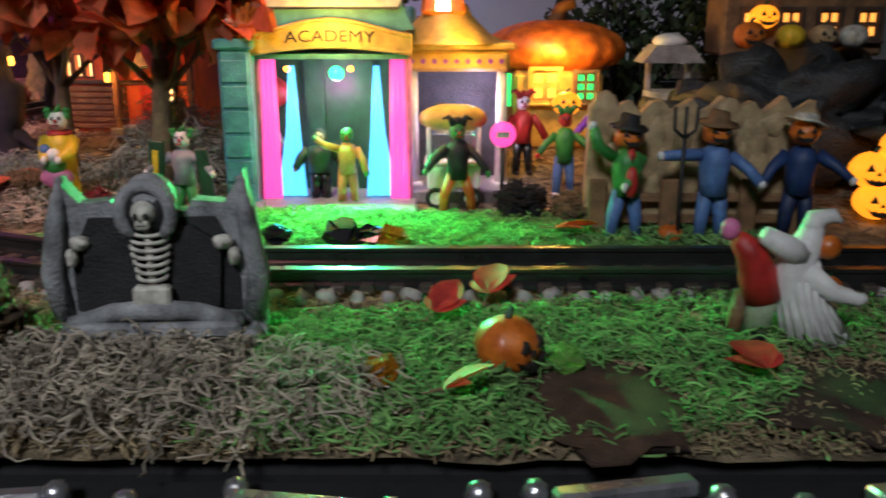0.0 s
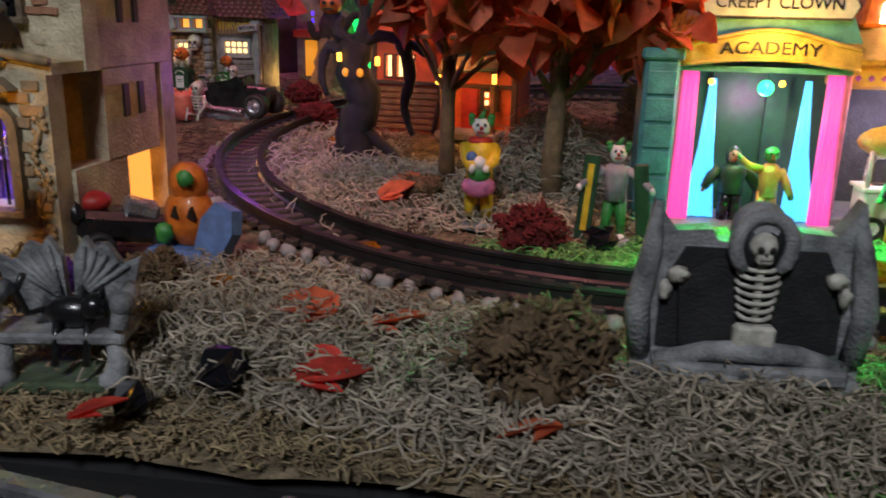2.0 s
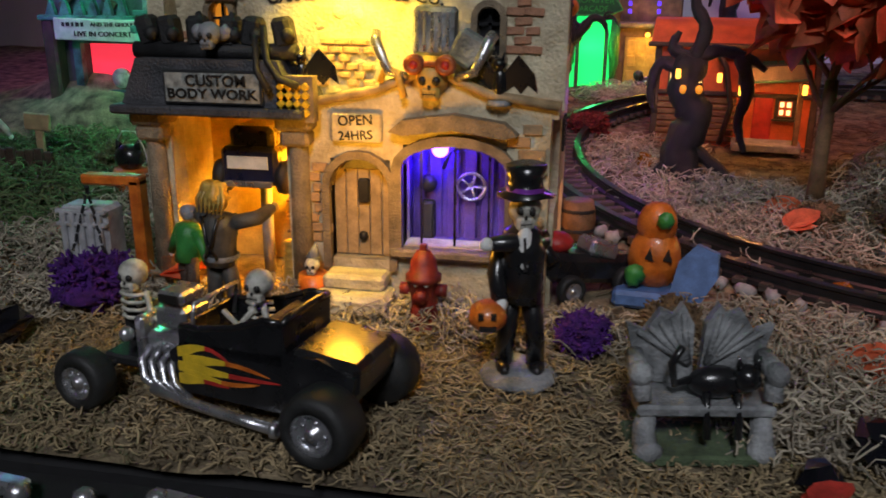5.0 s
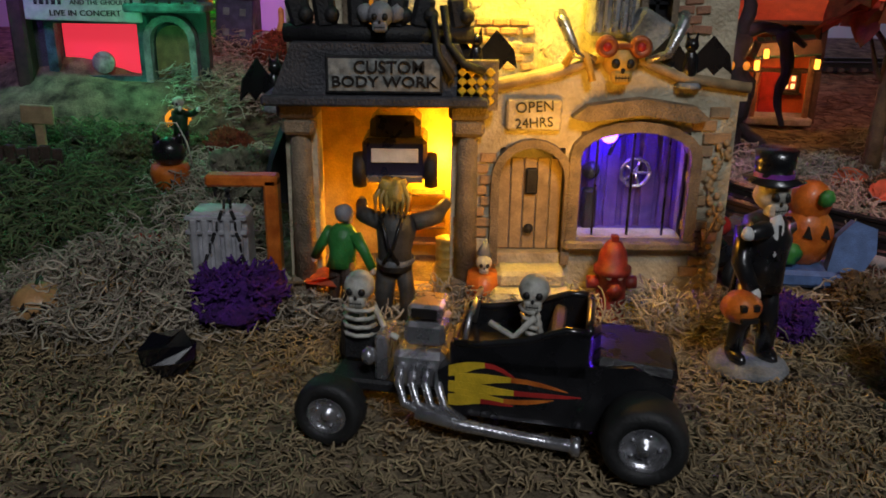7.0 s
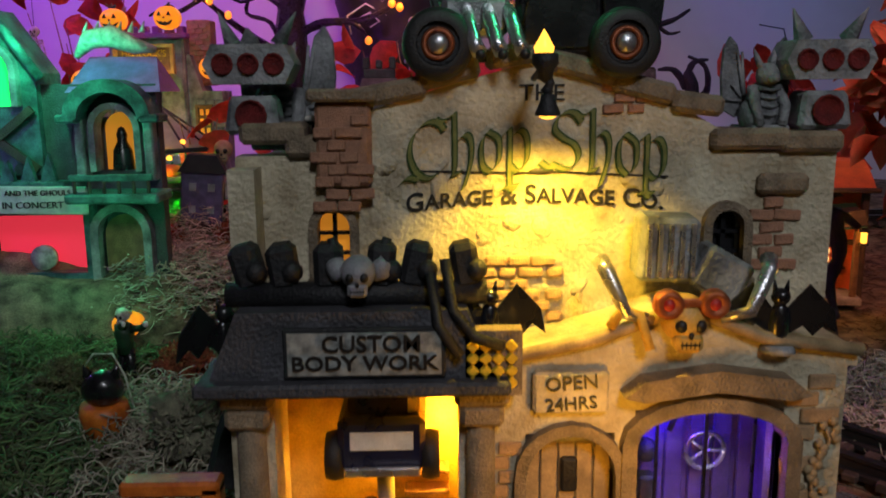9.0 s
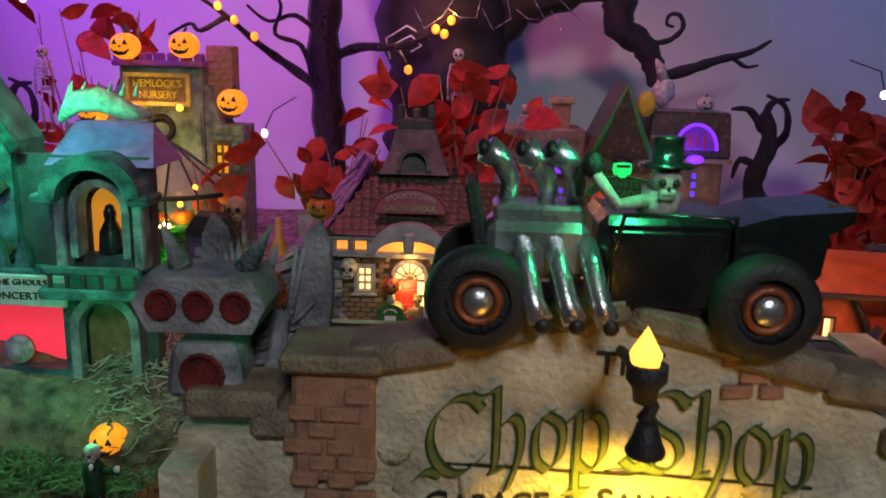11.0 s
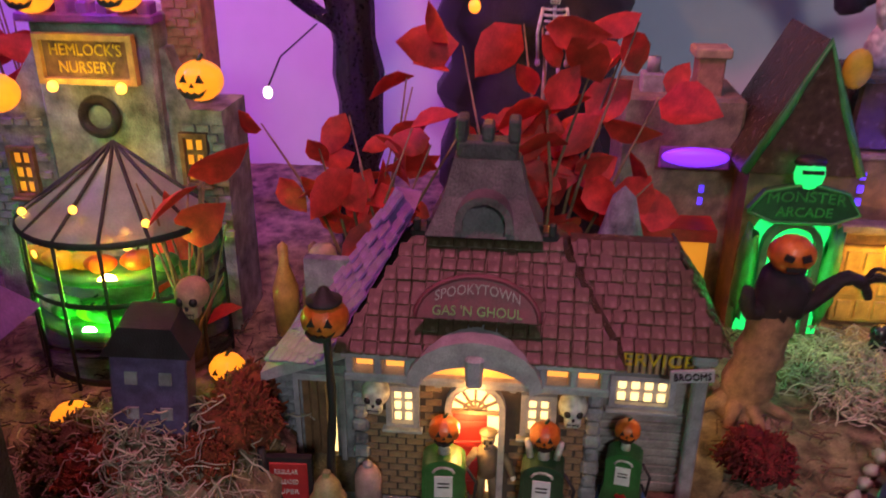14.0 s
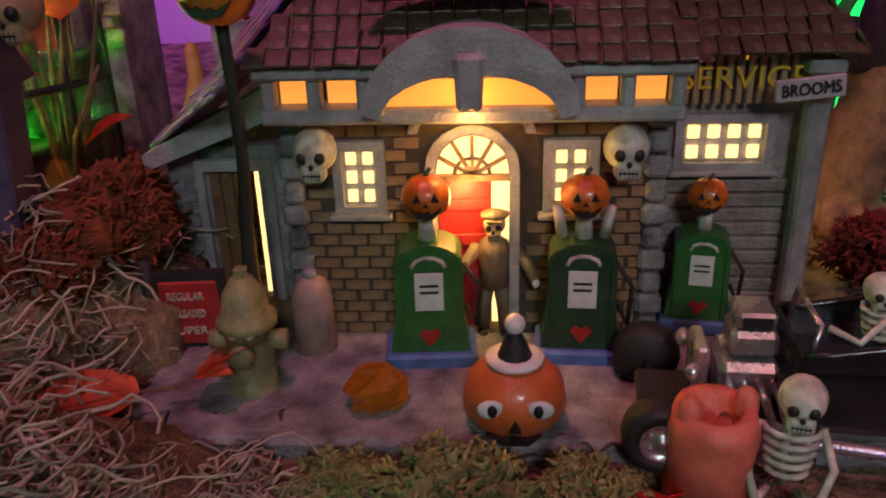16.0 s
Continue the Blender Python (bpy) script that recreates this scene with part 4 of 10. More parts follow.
def lattice(parent, x, z0, z1, w, y, nx, nz, pane, frame_mat, t=0.0016, name="window"):
    """A small window of lit panes with bars, frame and sill; faces -y."""
    s = Shape(frame_mat)
    s.wall(x - w / 2 - t * 1.6, x + w / 2 + t * 1.6, z0 - t * 1.4, z1 + t * 1.6, y - 0.0016, y + 0.002, [(x - w / 2, x + w / 2, z0, z1)])
    win = part(name, s, parent)
    part("sill", Shape(frame_mat).box((x, y - 0.0022, z0 - t * 1.6), (w + t * 5, 0.004, t), bev=t * 0.25), win)
    pw, ph = w / nx, (z1 - z0) / nz
    me = Shape(pane).box((0, 0, 0), (pw * 0.58, 0.0008, ph * 0.64), bev=0.0003).mesh("pane")
    for i in range(nx):
        for j in range(nz):
            part("pane", me, win, at=pose(x - w / 2 + pw * (i + 0.5), y + 0.0006, z0 + ph * (j + 0.5)))
    part("glazing", Shape(frame_mat).box((x, y + 0.0022, (z0 + z1) / 2), (w, 0.0016, z1 - z0)), win)
    return win


BRICKWALL = mat("brown_glazed_brick", (0.36, 0.22, 0.12), 0.42, scale=200, vary=0.4, spread=0.3, bump=0.4)
MORTAR = mat("dark_mortar", (0.10, 0.07, 0.05), 0.8, scale=200, vary=0.3)
PALETRIM = mat("pale_trim_paint", (0.44, 0.42, 0.44), 0.5, scale=120, vary=0.35, bump=0.4)
BURGUNDY = mat("burgundy_sign", (0.20, 0.035, 0.06), 0.5, scale=150, vary=0.3)
LETTERPALE = mat("pale_lettering", (0.34, 0.26, 0.26), 0.5, vary=0, bump=0)
LETTERLIME = mat("lime_lettering", (0.22, 0.34, 0.10), 0.5, vary=0, bump=0)


def gas_station():
    b = thing("filling_station", pose(-0.548, 0.768, floor_z(0.768)), "brick miniature filling station with purple shingled roof and warm lit windows", "building")
    door, w1, w2 = (-0.0085, 0.0125, 0.0, 0.050), (-0.0345, -0.0245, 0.041, 0.0585), (0.0235, 0.0345, 0.041, 0.0585)
    part("front_wall", Shape(MORTAR).wall(-0.049, 0.053, -0.004, 0.070, 0.0, 0.008, [door, w1, w2]), b)
    courses(b, -0.049, 0.053, 0.000, 0.068, -0.0002, 0.0082, 0.0036, BRICKWALL, [(-0.0105, 0.0145, 0.0, 0.063), w1, w2], 1)
    for k, x in enumerate((-0.0485, 0.0525)):
        for r in range(10):
            part("quoin", Shape(GREYSTONE).box((x, 0.001, 0.0035 + 0.007 * r), (0.0075 if r % 2 else 0.006, 0.008, 0.0062), bev=0.0012), b)
    # doorway: arched fanlight, half open red door
    dw = part("doorway", Shape(PALETRIM).arch(0.002, 0.0, 0.0625, 0.0205, -0.0035, 0.004, 0.0028), b)
    part("fanlight", Shape(WARM).arched(0.002, 0.0505, 0.0615, 0.0200, -0.0012, -0.0004), dw)
    for k in range(1, 6):
        a = math.pi * k / 6
        part("fanlight_bar", Shape(BRICKWALL).box((0.002 + 0.0055 * math.cos(a), -0.0018, 0.0505 + 0.0055 * math.sin(a)), (0.0011, 0.001, 0.011), (0, 90 - math.degrees(a), 0)), dw)
    part("transom", Shape(BRICKWALL).box((0.002, -0.0020, 0.0500), (0.0205, 0.0016, 0.0018)).tube([(0.002 + 0.005 * math.cos(math.pi * i / 8), -0.0018, 0.0505 + 0.005 * math.sin(math.pi * i / 8)) for i in range(9)], 0.0006, 5), dw)
    part("door_light", Shape(WARM).box((0.002, 0.0075, 0.025), (0.0205, 0.001, 0.050)), dw, "bright warm doorway")
    d = part("door", Shape(RED).box((0.0, 0, 0.0245), (0.0155, 0.0016, 0.048), bev=0.0003), dw, "weathered red plank door, ajar", at=pose(-0.0005, 0.0035, 0, 0, 0, 14))
    for k in range(4):
        part("rail", Shape(RED).box((0, -0.0012, 0.008 + 0.0108 * k), (0.0145, 0.0012, 0.0034), (0, 4, 0), 0.0003), d)
    lattice(b, -0.0295, 0.0415, 0.0580, 0.0095, -0.001, 2, 3, WARM, PALETRIM)
    lattice(b, 0.0290, 0.0415, 0.0580, 0.0100, -0.001, 2, 3, WARM, PALETRIM)
    # cornice with lit recesses and arched centre
    s = Shape(PALETRIM).box((0.002, -0.005, 0.0695), (0.110, 0.013, 0.004), bev=0.001).box((0.002, -0.005, 0.0815), (0.112, 0.016, 0.004), bev=0.001)
    for x in (-0.0505, -0.0385, -0.0255, 0.0295, 0.042, 0.0545):
        s.box((x, -0.008, 0.0755), (0.0035, 0.006, 0.009), bev=0.0008)
    part("cornice", s, b, "pale painted cornice")
    for x in (-0.0445, -0.0318, 0.0358, 0.0483):
        part("cornice_light", Shape(AMBER).box((x, -0.0035, 0.0755), (0.0085, 0.001, 0.0075), bev=0.0003), b, "amber-lit recess")
    n = 12
    inner = [(0.002 - 0.0225 * math.cos(math.pi * i / n), 0.0700 + 0.0115 * math.sin(math.pi * i / n)) for i in range(n + 1)]
    outer = [(0.002 - 0.0275 * math.cos(math.pi * i / n), 0.0715 + 0.0215 * math.sin(math.pi * i / n)) for i in range(n + 1)]
    part("porch_arch", Shape(PALETRIM).band(inner, outer, -0.017, 0.012), b, "pale arched porch hood")
    part("porch_light", Shape(AMBER).prism([(0.002, 0.070)] + [(0.002 - 0.0225 * math.cos(math.pi * i / n), 0.0705 + 0.0105 * math.sin(math.pi * i / n)) for i in range(n + 1)], -0.0075, -0.0065), b, "amber-lit porch recess")
    part("porch_keystone", Shape(PALETRIM).box((0.002, -0.0150, 0.0795), (0.0065, 0.008, 0.0145), bev=0.0012, taper=1.2).arch(0.002, 0.0635, 0.0700, 0.029, -0.006, 0.002, 0.0026, round_=0.22), b)
    for x in (-0.0405, 0.0430):
        part("skull_ornament", skull(Shape(), (x, -0.006, 0.0595), 0.0062, BONE), b, "white skull mask beside the window", at=pose(0, 0, 0))
    # main roof
    s = Shape(SHINGLE)
    s.add([(-0.056, -0.014, 0.083), (0.062, -0.014, 0.083), (0.033, 0.030, 0.118), (-0.029, 0.030, 0.118), (-0.056, 0.085, 0.083), (0.062, 0.085, 0.083), (0.033, 0.048, 0.118), (-0.029, 0.048, 0.118)],
          [(0, 1, 2, 3), (1, 5, 6, 2), (5, 4, 7, 6), (4, 0, 3, 7), (3, 2, 6, 7), (0, 4, 5, 1)])
    roof = part("roof", s, b, "dark glazed shingle roof")
    shingles(roof, (-0.055, -0.0145, 0.0835), (0.061, -0.0145, 0.0835), (-0.029, 0.030, 0.1185), (0.033, 0.030, 0.1185), 10, 19, SHINGLE, seed=1)
    outer = [(-0.100, 0.026, 0.050), (-0.075, 0.040, 0.078), (-0.055, 0.040, 0.106), (-0.038, 0.040, 0.136)]
    inner = [(-0.0620, -0.0120, 0.0775), (-0.0565, -0.0125, 0.0840), (-0.0430, 0.010, 0.103), (-0.0285, 0.031, 0.128)]
    back = [(-0.096, 0.074, 0.050), (-0.046, 0.070, 0.084), (-0.036, 0.064, 0.108), (-0.028, 0.052, 0.130)]
    quads = [(i, i + 1, i + 5, i + 4) for i in range(3)] + [(i + 8, i + 9, i + 1, i) for i in range(3)] + [(i + 4, i + 5, i + 9, i + 8) for i in range(3)] + [(0, 4, 8), (3, 7, 11)]
    lroof = part("roof", Shape(PURPLEROOF).add(outer + inner + back, quads), b, "purple shingled roof slope curving up to the deck")
    for k in range(3):
        shingles(lroof, outer[k], inner[k], outer[k + 1], inner[k + 1], 4 + (k > 0), 8 - 2 * k, PURPLEROOF, seed=2 + k)
    # deck rail and cupola
    s = Shape(MATTBLACK).box((0.002, 0.030, 0.1195), (0.064, 0.004, 0.004), bev=0.001)
    for k in range(11):
        s.box((-0.027 + 0.0058 * k, 0.0285, 0.1235), (0.0032, 0.003, 0.006), bev=0.0008)
    part("roof_rail", s, b)
    s = Shape(mat("purple_brown_stone", (0.15, 0.125, 0.135), 0.6, scale=90, vary=0.5, bump=0.8)).add([(-0.023, 0.022, 0.121), (0.027, 0.022, 0.121), (0.027, 0.056, 0.121), (-0.023, 0.056, 0.121), (-0.016, 0.030, 0.136), (0.020, 0.030, 0.136), (0.020, 0.050, 0.136), (-0.016, 0.050, 0.136), (-0.012, 0.034, 0.152), (0.016, 0.034, 0.152), (0.016, 0.046, 0.152), (-0.012, 0.046, 0.152)],
                             [(0, 1, 5, 4), (1, 2, 6, 5), (2, 3, 7, 6), (3, 0, 4, 7), (4, 5, 9, 8), (5, 6, 10, 9), (6, 7, 11, 10), (7, 4, 8, 11), (8, 9, 10, 11), (3, 2, 1, 0)])
    s.arch(0.002, 0.124, 0.137, 0.018, 0.020, 0.034, 0.0032)
    cup = part("cupola", s, b, "grey stone cupola with an arched dormer")
    part("cupola_crown", Shape(DARKSTONE).box((0.002, 0.040, 0.1555), (0.026, 0.012, 0.008), bev=0.001).box((-0.009, 0.040, 0.164), (0.005, 0.012, 0.010), bev=0.001).box((0.002, 0.040, 0.163), (0.005, 0.012, 0.007), bev=0.001).box((0.013, 0.040, 0.164), (0.005, 0.012, 0.010), bev=0.001), cup)
    # roof sign
    pts = [(0.002 - 0.0250 * math.cos(math.pi * i / 14), 0.0 + 0.0175 * math.sin(math.pi * i / 14)) for i in range(15)]
    sign = part("roof_sign", Shape(BURGUNDY).prism(pts, -0.001, 0.001).tube([(x, -0.001, z) for x, z in pts], 0.0010, 6), b, "burgundy arched sign board", at=pose(0, -0.0085, 0.0985, -24, 0, 0))
    part("lettering", letters("SPOOKYTOWN", 0.0058, LETTERPALE, 0.034, bow=12.0), sign, at=pose(0.002, -0.0016, 0.0122))
    part("lettering", letters("GAS 'N GHOUL", 0.0056, LETTERLIME, 0.036, bow=1.0), sign, at=pose(0.002, -0.0016, 0.0034))
    # right annex
    part("annex_wall", Shape(WOODGREY).wall(0.053, 0.096, -0.004, 0.076, 0.017, 0.024, [(0.062, 0.086, 0.048, 0.060)]), b, "grey clapboard annex")
    for k in range(9):
        part("clapboard", Shape(WOODGREY).box((0.0745, 0.0165, 0.004 + 0.0046 * k), (0.041, 0.0022, 0.0040), (8, 0, 0), 0.0004), b)
    lattice(b, 0.074, 0.0480, 0.0600, 0.0230, 0.0160, 4, 2, WARM, PALETRIM)
    part("annex_post", Shape(GREYPAINT).box((0.0965, 0.010, 0.036), (0.006, 0.006, 0.080), bev=0.001).box((0.0965, 0.010, 0.077), (0.010, 0.010, 0.004), bev=0.001), b)
    part("annex_side_wall", Shape(WOODGREY).box((0.0955, 0.045, 0.036), (0.004, 0.045, 0.080)), b)
    slat = Shape(TAN).box((0, 0, 0), (0.0018, 0.0022, 0.0145), bev=0.0004).mesh("slat")
    for k in range(14):
        part("slat", slat, b, at=pose(0.058 + 0.0029 * k, 0.012, 0.0735))
    part("lettering", letters("SERVICE", 0.0088, YELLOW, 0.034), b, at=pose(0.076, 0.0104, 0.0735))
    s = Shape(SHINGLE).add([(0.050, 0.004, 0.081), (0.106, 0.004, 0.081), (0.085, 0.044, 0.112), (0.040, 0.044, 0.112), (0.050, 0.085, 0.081), (0.106, 0.085, 0.081), (0.085, 0.055, 0.112), (0.040, 0.055, 0.112)],
                           [(0, 1, 2, 3), (1, 5, 6, 2), (5, 4, 7, 6), (4, 0, 3, 7), (3, 2, 6, 7), (0, 4, 5, 1)])
    aroof = part("roof", s, b, "dark shingled annex roof")
    shingles(aroof, (0.051, 0.0035, 0.0815), (0.105, 0.0035, 0.0815), (0.040, 0.044, 0.1125), (0.085, 0.044, 0.1125), 8, 9, SHINGLE, seed=4)
    shingles(aroof, (0.1055, 0.006, 0.0815), (0.1055, 0.080, 0.0815), (0.0855, 0.044, 0.1125), (0.0855, 0.055, 0.1125), 7, 8, SHINGLE, seed=5)
    sg = part("hanging_sign", Shape(PALETRIM).box((0, 0, 0), (0.018, 0.0016, 0.0060), bev=0.0006), b, "small pale hanging sign", at=pose(0.091, 0.002, 0.0725, 0, -6, 0))
    part("lettering", letters("BROOMS", 0.0046, LETTER, 0.0150), sg, at=pose(0, -0.0012, 0))
    # left lean-to
    part("annex_wall", Shape(GREYSTONE).wall(-0.095, -0.049, -0.004, 0.052, 0.024, 0.032, [(-0.082, -0.066, 0.0, 0.044)]), b, "grey stone lean-to")
    courses(b, -0.095, -0.083, 0.0, 0.046, 0.0238, 0.0060, 0.0042, GREYSTONE, seed=5, name="stone")
    part("annex_light", Shape(WARM).box((-0.0655, 0.028, 0.022), (0.006, 0.001, 0.044)), b, "bright warm slit beside the door")
    d = part("door", Shape(WOODBR).box((-0.0765, 0.026, 0.022), (0.0120, 0.0016, 0.044), bev=0.0003), b, "plank door standing ajar")
    for k in range(3):
        part("plank", Shape(WOODBR).box((-0.0805 + 0.0040 * k, 0.0248, 0.022), (0.0036, 0.0014, 0.043), bev=0.0003), d)
    part("door_frame", Shape(PALETRIM).wall(-0.0855, -0.0610, 0.0, 0.048, 0.0215, 0.0245, [(-0.083, -0.0635, -0.001, 0.0445)]), b)
    part("gable_board", Shape(PALETRIM).prism([(-0.098, 0.047), (-0.098, 0.052), (-0.049, 0.077), (-0.049, 0.066)], 0.014, 0.0275), b)
    part("back_wall", Shape(GREYSTONE).box((0.0, 0.078, 0.039), (0.185, 0.006, 0.086)), b)
    part("lean_to_side", Shape(GREYSTONE).box((-0.094, 0.052, 0.024), (0.004, 0.048, 0.056)), b)
    part("forecourt", Shape(GREYSTONE).box((0.012, -0.028, -0.0025), (0.200, 0.055, 0.007), bev=0.002), b, "grey pavement slab")
    return b


gas_station()
lamp("station_door_light", "POINT", (-0.546, 0.764, 0.070), (1.0, 0.52, 0.14), 0.020, 0.004)
lamp("station_porch_light", "POINT", (-0.546, 0.757, 0.094), (1.0, 0.48, 0.12), 0.028, 0.004)


# ---- the other houses ----
def leaf_into(s, m, length, width, cup=0.25, notch=False):
    """One pointed leaf with a folded midrib and a little thickness, along local x."""
    top, n = [], 4
    half = [0.0, 0.75, 1.0, 0.62, 0.0]
    for k, h in enumerate(half):
        x = length * k / n
        w = width / 2 * h * (1.15 if notch and k % 2 else 1.0)
        sag = -cup * length * (k / n) ** 2 * 0.5
        top.append(((x, -w, sag + w * 0.35), (x, 0, sag), (x, w, sag + w * 0.35)))
    v, f = [], []
    for row in top:
        v += row
    for k in range(n):
        a = 3 * k
        f += [(a, a + 1, a + 4, a + 3), (a + 1, a + 2, a + 5, a + 4)]
    t = -0.0003
    base = len(v)
    v += [(x, y, z + t) for x, y, z in v]
    f += [tuple(base + i for i in q[::-1]) for q in f[:]]
    s.add(v, f, True, m)


def pumpkin_mesh(r, material=None, face=True, squash=0.85, stem=DKGREEN, lit=False):
    s = Shape(material or ORANGE).ball((0, 0, r * squash), (r, r, r * squash), 24, 10, lobes=8, depth=0.10)
    s.paint(stem).tube([(0, 0, r * squash * 1.7), (r * 0.05, 0, r * squash * 2.0), (r * 0.2, 0, r * squash * 2.2)], [r * 0.16, r * 0.10, r * 0.08], 6)
    if face:
        s.paint(LETTER)
        z = r * squash
        for k in (-1, 1):
            s.prism([(k * r * 0.50, z * 1.10), (k * r * 0.18, z * 1.10), (k * r * 0.32, z * 1.45)], -r * 0.98, -r * 0.80)
        s.prism([(-r * 0.1, z * 0.90), (r * 0.1, z * 0.90), (0, z * 1.08)], -r * 1.0, -r * 0.86)
        pts = [(-0.58, 0.80), (-0.36, 0.62), (-0.22, 0.70), (-0.10, 0.56), (0.06, 0.66), (0.2, 0.56), (0.36, 0.66), (0.58, 0.80), (0.34, 0.44), (0, 0.34), (-0.34, 0.44)]
        s.prism([(x * r, zz * z) for x, zz in pts], -r * 0.99, -r * 0.72)
    return s


def pumpkin(x, y, r, rz=0, dz=0.0, material=None, face=True, label="small orange carved pumpkin lying in the straw", z=None, squash=0.85):
    m = pose(x, y, floor_z(y) + dz if z is None else z, 0, 0, rz)
    return single("pumpkin", pumpkin_mesh(r, material, face, squash), m, label, "pumpkin")


def academy():
    b = thing("clown_school_building", pose(-0.0625, 0.476, floor_z(0.476)), "teal carnival building with golden arched sign and pink-lit entrance", "building")
    part("back_wall", Shape(DKGREEN).box((0, 0.034, 0.045), (0.084, 0.004, 0.096)), b)
    for sgn in (-1, 1):
        # pink light through the pleats is put in as the cloth's own glow
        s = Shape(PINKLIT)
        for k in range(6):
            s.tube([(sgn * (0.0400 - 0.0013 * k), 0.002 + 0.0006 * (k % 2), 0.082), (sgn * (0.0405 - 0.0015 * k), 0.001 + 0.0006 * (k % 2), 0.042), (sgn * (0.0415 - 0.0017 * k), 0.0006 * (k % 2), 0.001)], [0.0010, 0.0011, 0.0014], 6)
        part("side_curtain", s, b, "pink pleated side curtain, its light put in as glow")
        part("entrance_post", Shape(PINK).box((sgn * 0.0425, 0.006, 0.040), (0.004, 0.010, 0.086), bev=0.001), b, "pink entrance post")
    part("ceiling_panel", Shape(TEAL).box((0, 0.016, 0.0835), (0.086, 0.036, 0.003)), b)
    part("stage_floor", Shape(GREYPAINT).box((0, 0.004, -0.001), (0.095, 0.070, 0.006), bev=0.001), b)
    for sgn in (-1, 1):
        # cyan light on the drape is likewise emission of the cloth
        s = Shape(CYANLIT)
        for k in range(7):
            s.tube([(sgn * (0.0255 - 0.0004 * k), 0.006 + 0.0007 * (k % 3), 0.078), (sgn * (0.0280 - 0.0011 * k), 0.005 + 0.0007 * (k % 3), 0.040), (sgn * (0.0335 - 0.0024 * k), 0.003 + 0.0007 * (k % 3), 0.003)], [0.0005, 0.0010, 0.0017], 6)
        part("curtain", s, b, "cyan stage curtain, its light put in as glow")
        part("inner_panel", Shape(DKGREEN).box((sgn * 0.0150, 0.030, 0.040), (0.012, 0.003, 0.080)), b)
    n = 14
    low = [(-0.045 + 0.090 * i / n, 0.0850 + 0.0040 * math.sin(math.pi * i / n)) for i in range(n + 1)]
    top = [(-0.045 + 0.090 * i / n, 0.0950 + 0.0085 * math.sin(math.pi * i / n) ** 1.5) for i in range(n + 1)]
    s = Shape(GOLD).band(low, top, -0.006, 0.008)
    s.tube([(x, -0.006, z) for x, z in top], 0.0013, 6).tube([(x, -0.006, z) for x, z in low], 0.0010, 6)
    part("arched_sign", s, b, "golden arched sign board")
    part("lettering", letters("ACADEMY", 0.0090, LETTER, 0.050, bow=1.2), b, at=pose(0, -0.0066, 0.0945))
    s = Shape(TEAL).prism([(-0.040, 0.098), (0.046, 0.098), (0.040, 0.112), (-0.030, 0.112)], 0.000, 0.020)
    part("roof", s, b, "teal roof band")
    n = 10
    part("top_sign", Shape(PAPER).prism([(-0.034, 0.110), (0.038, 0.110), (0.041, 0.116), (0.036, 0.124), (0.002, 0.127), (-0.032, 0.124), (-0.037, 0.116)], -0.004, 0.000).paint(DARKSTONE).tube([(-0.034, -0.003, 0.110), (0.038, -0.003, 0.110), (0.041, -0.003, 0.116), (0.036, -0.003, 0.124), (0.002, -0.003, 0.127), (-0.032, -0.003, 0.124), (-0.037, -0.003, 0.116), (-0.034, -0.003, 0.110)], 0.0011, 6), b, "pale sign board with dark rim")
    part("lettering", letters("CREEPY CLOWN", 0.0092, LETTER, 0.062), b, at=pose(0.002, -0.0046, 0.1170))
    s = Shape(ORANGE)
    for k in range(40):
        a, h = k * 2.399, (k / 40) ** 0.5
        s.box((-0.047 + 0.0135 * h * math.cos(a), -0.004 - 0.006 * (1 - h), 0.1005 + 0.011 * h * math.sin(a)), (0.0050, 0.0012, 0.0026), (20, math.degrees(-a), 0), 0.0004)
    part("rosette", s, b, "orange ruffled rosette")
    part("spotlight", Shape(BULBGREEN).ball((0.002, 0.002, 0.0740), 0.0042, 12, 8), b, "bright green bulb")
    for x in (-0.026, 0.010):
        part("bulb", Shape(BULB).ball((x, 0.002, 0.0765), 0.0018, 8, 6), b)
    s = Shape(TEAL).box((-0.053, 0.010, 0.042), (0.018, 0.040, 0.092), bev=0.002)
    for k in range(6):
        s.box((-0.053, -0.0105, 0.006 + 0.014 * k), (0.0150, 0.002, 0.0120), bev=0.002)
    part("side_wing", s.box((-0.053, 0.010, 0.0905), (0.022, 0.044, 0.006), bev=0.002), b, "teal stone side wing")
    part("back_block", Shape(TEAL).box((0, 0.060, 0.055), (0.090, 0.048, 0.112), bev=0.002), b)
    return b


academy()
lamp("academy_green_light", "SPOT", (-0.0605, 0.470, 0.074), (0.04, 1.0, 0.26), 1.5, 0.004, (-0.035, 0.345, 0.0), 110, 0.7)
lamp("academy_stage_light", "POINT", (-0.0605, 0.476, 0.070), (0.04, 1.0, 0.30), 0.022, 0.003)
lamp("academy_pink_light", "POINT", (-0.0625, 0.488, 0.072), (0.9, 0.10, 0.75), 0.028, 0.004)
lamp("academy_sign_light", "POINT", (-0.060, 0.446, 0.108), (1.0, 0.55, 0.10), 0.060, 0.006)
lamp("academy_step_light", "POINT", (-0.0225, 0.478, 0.018), (0.40, 0.35, 1.0), 0.018, 0.004)


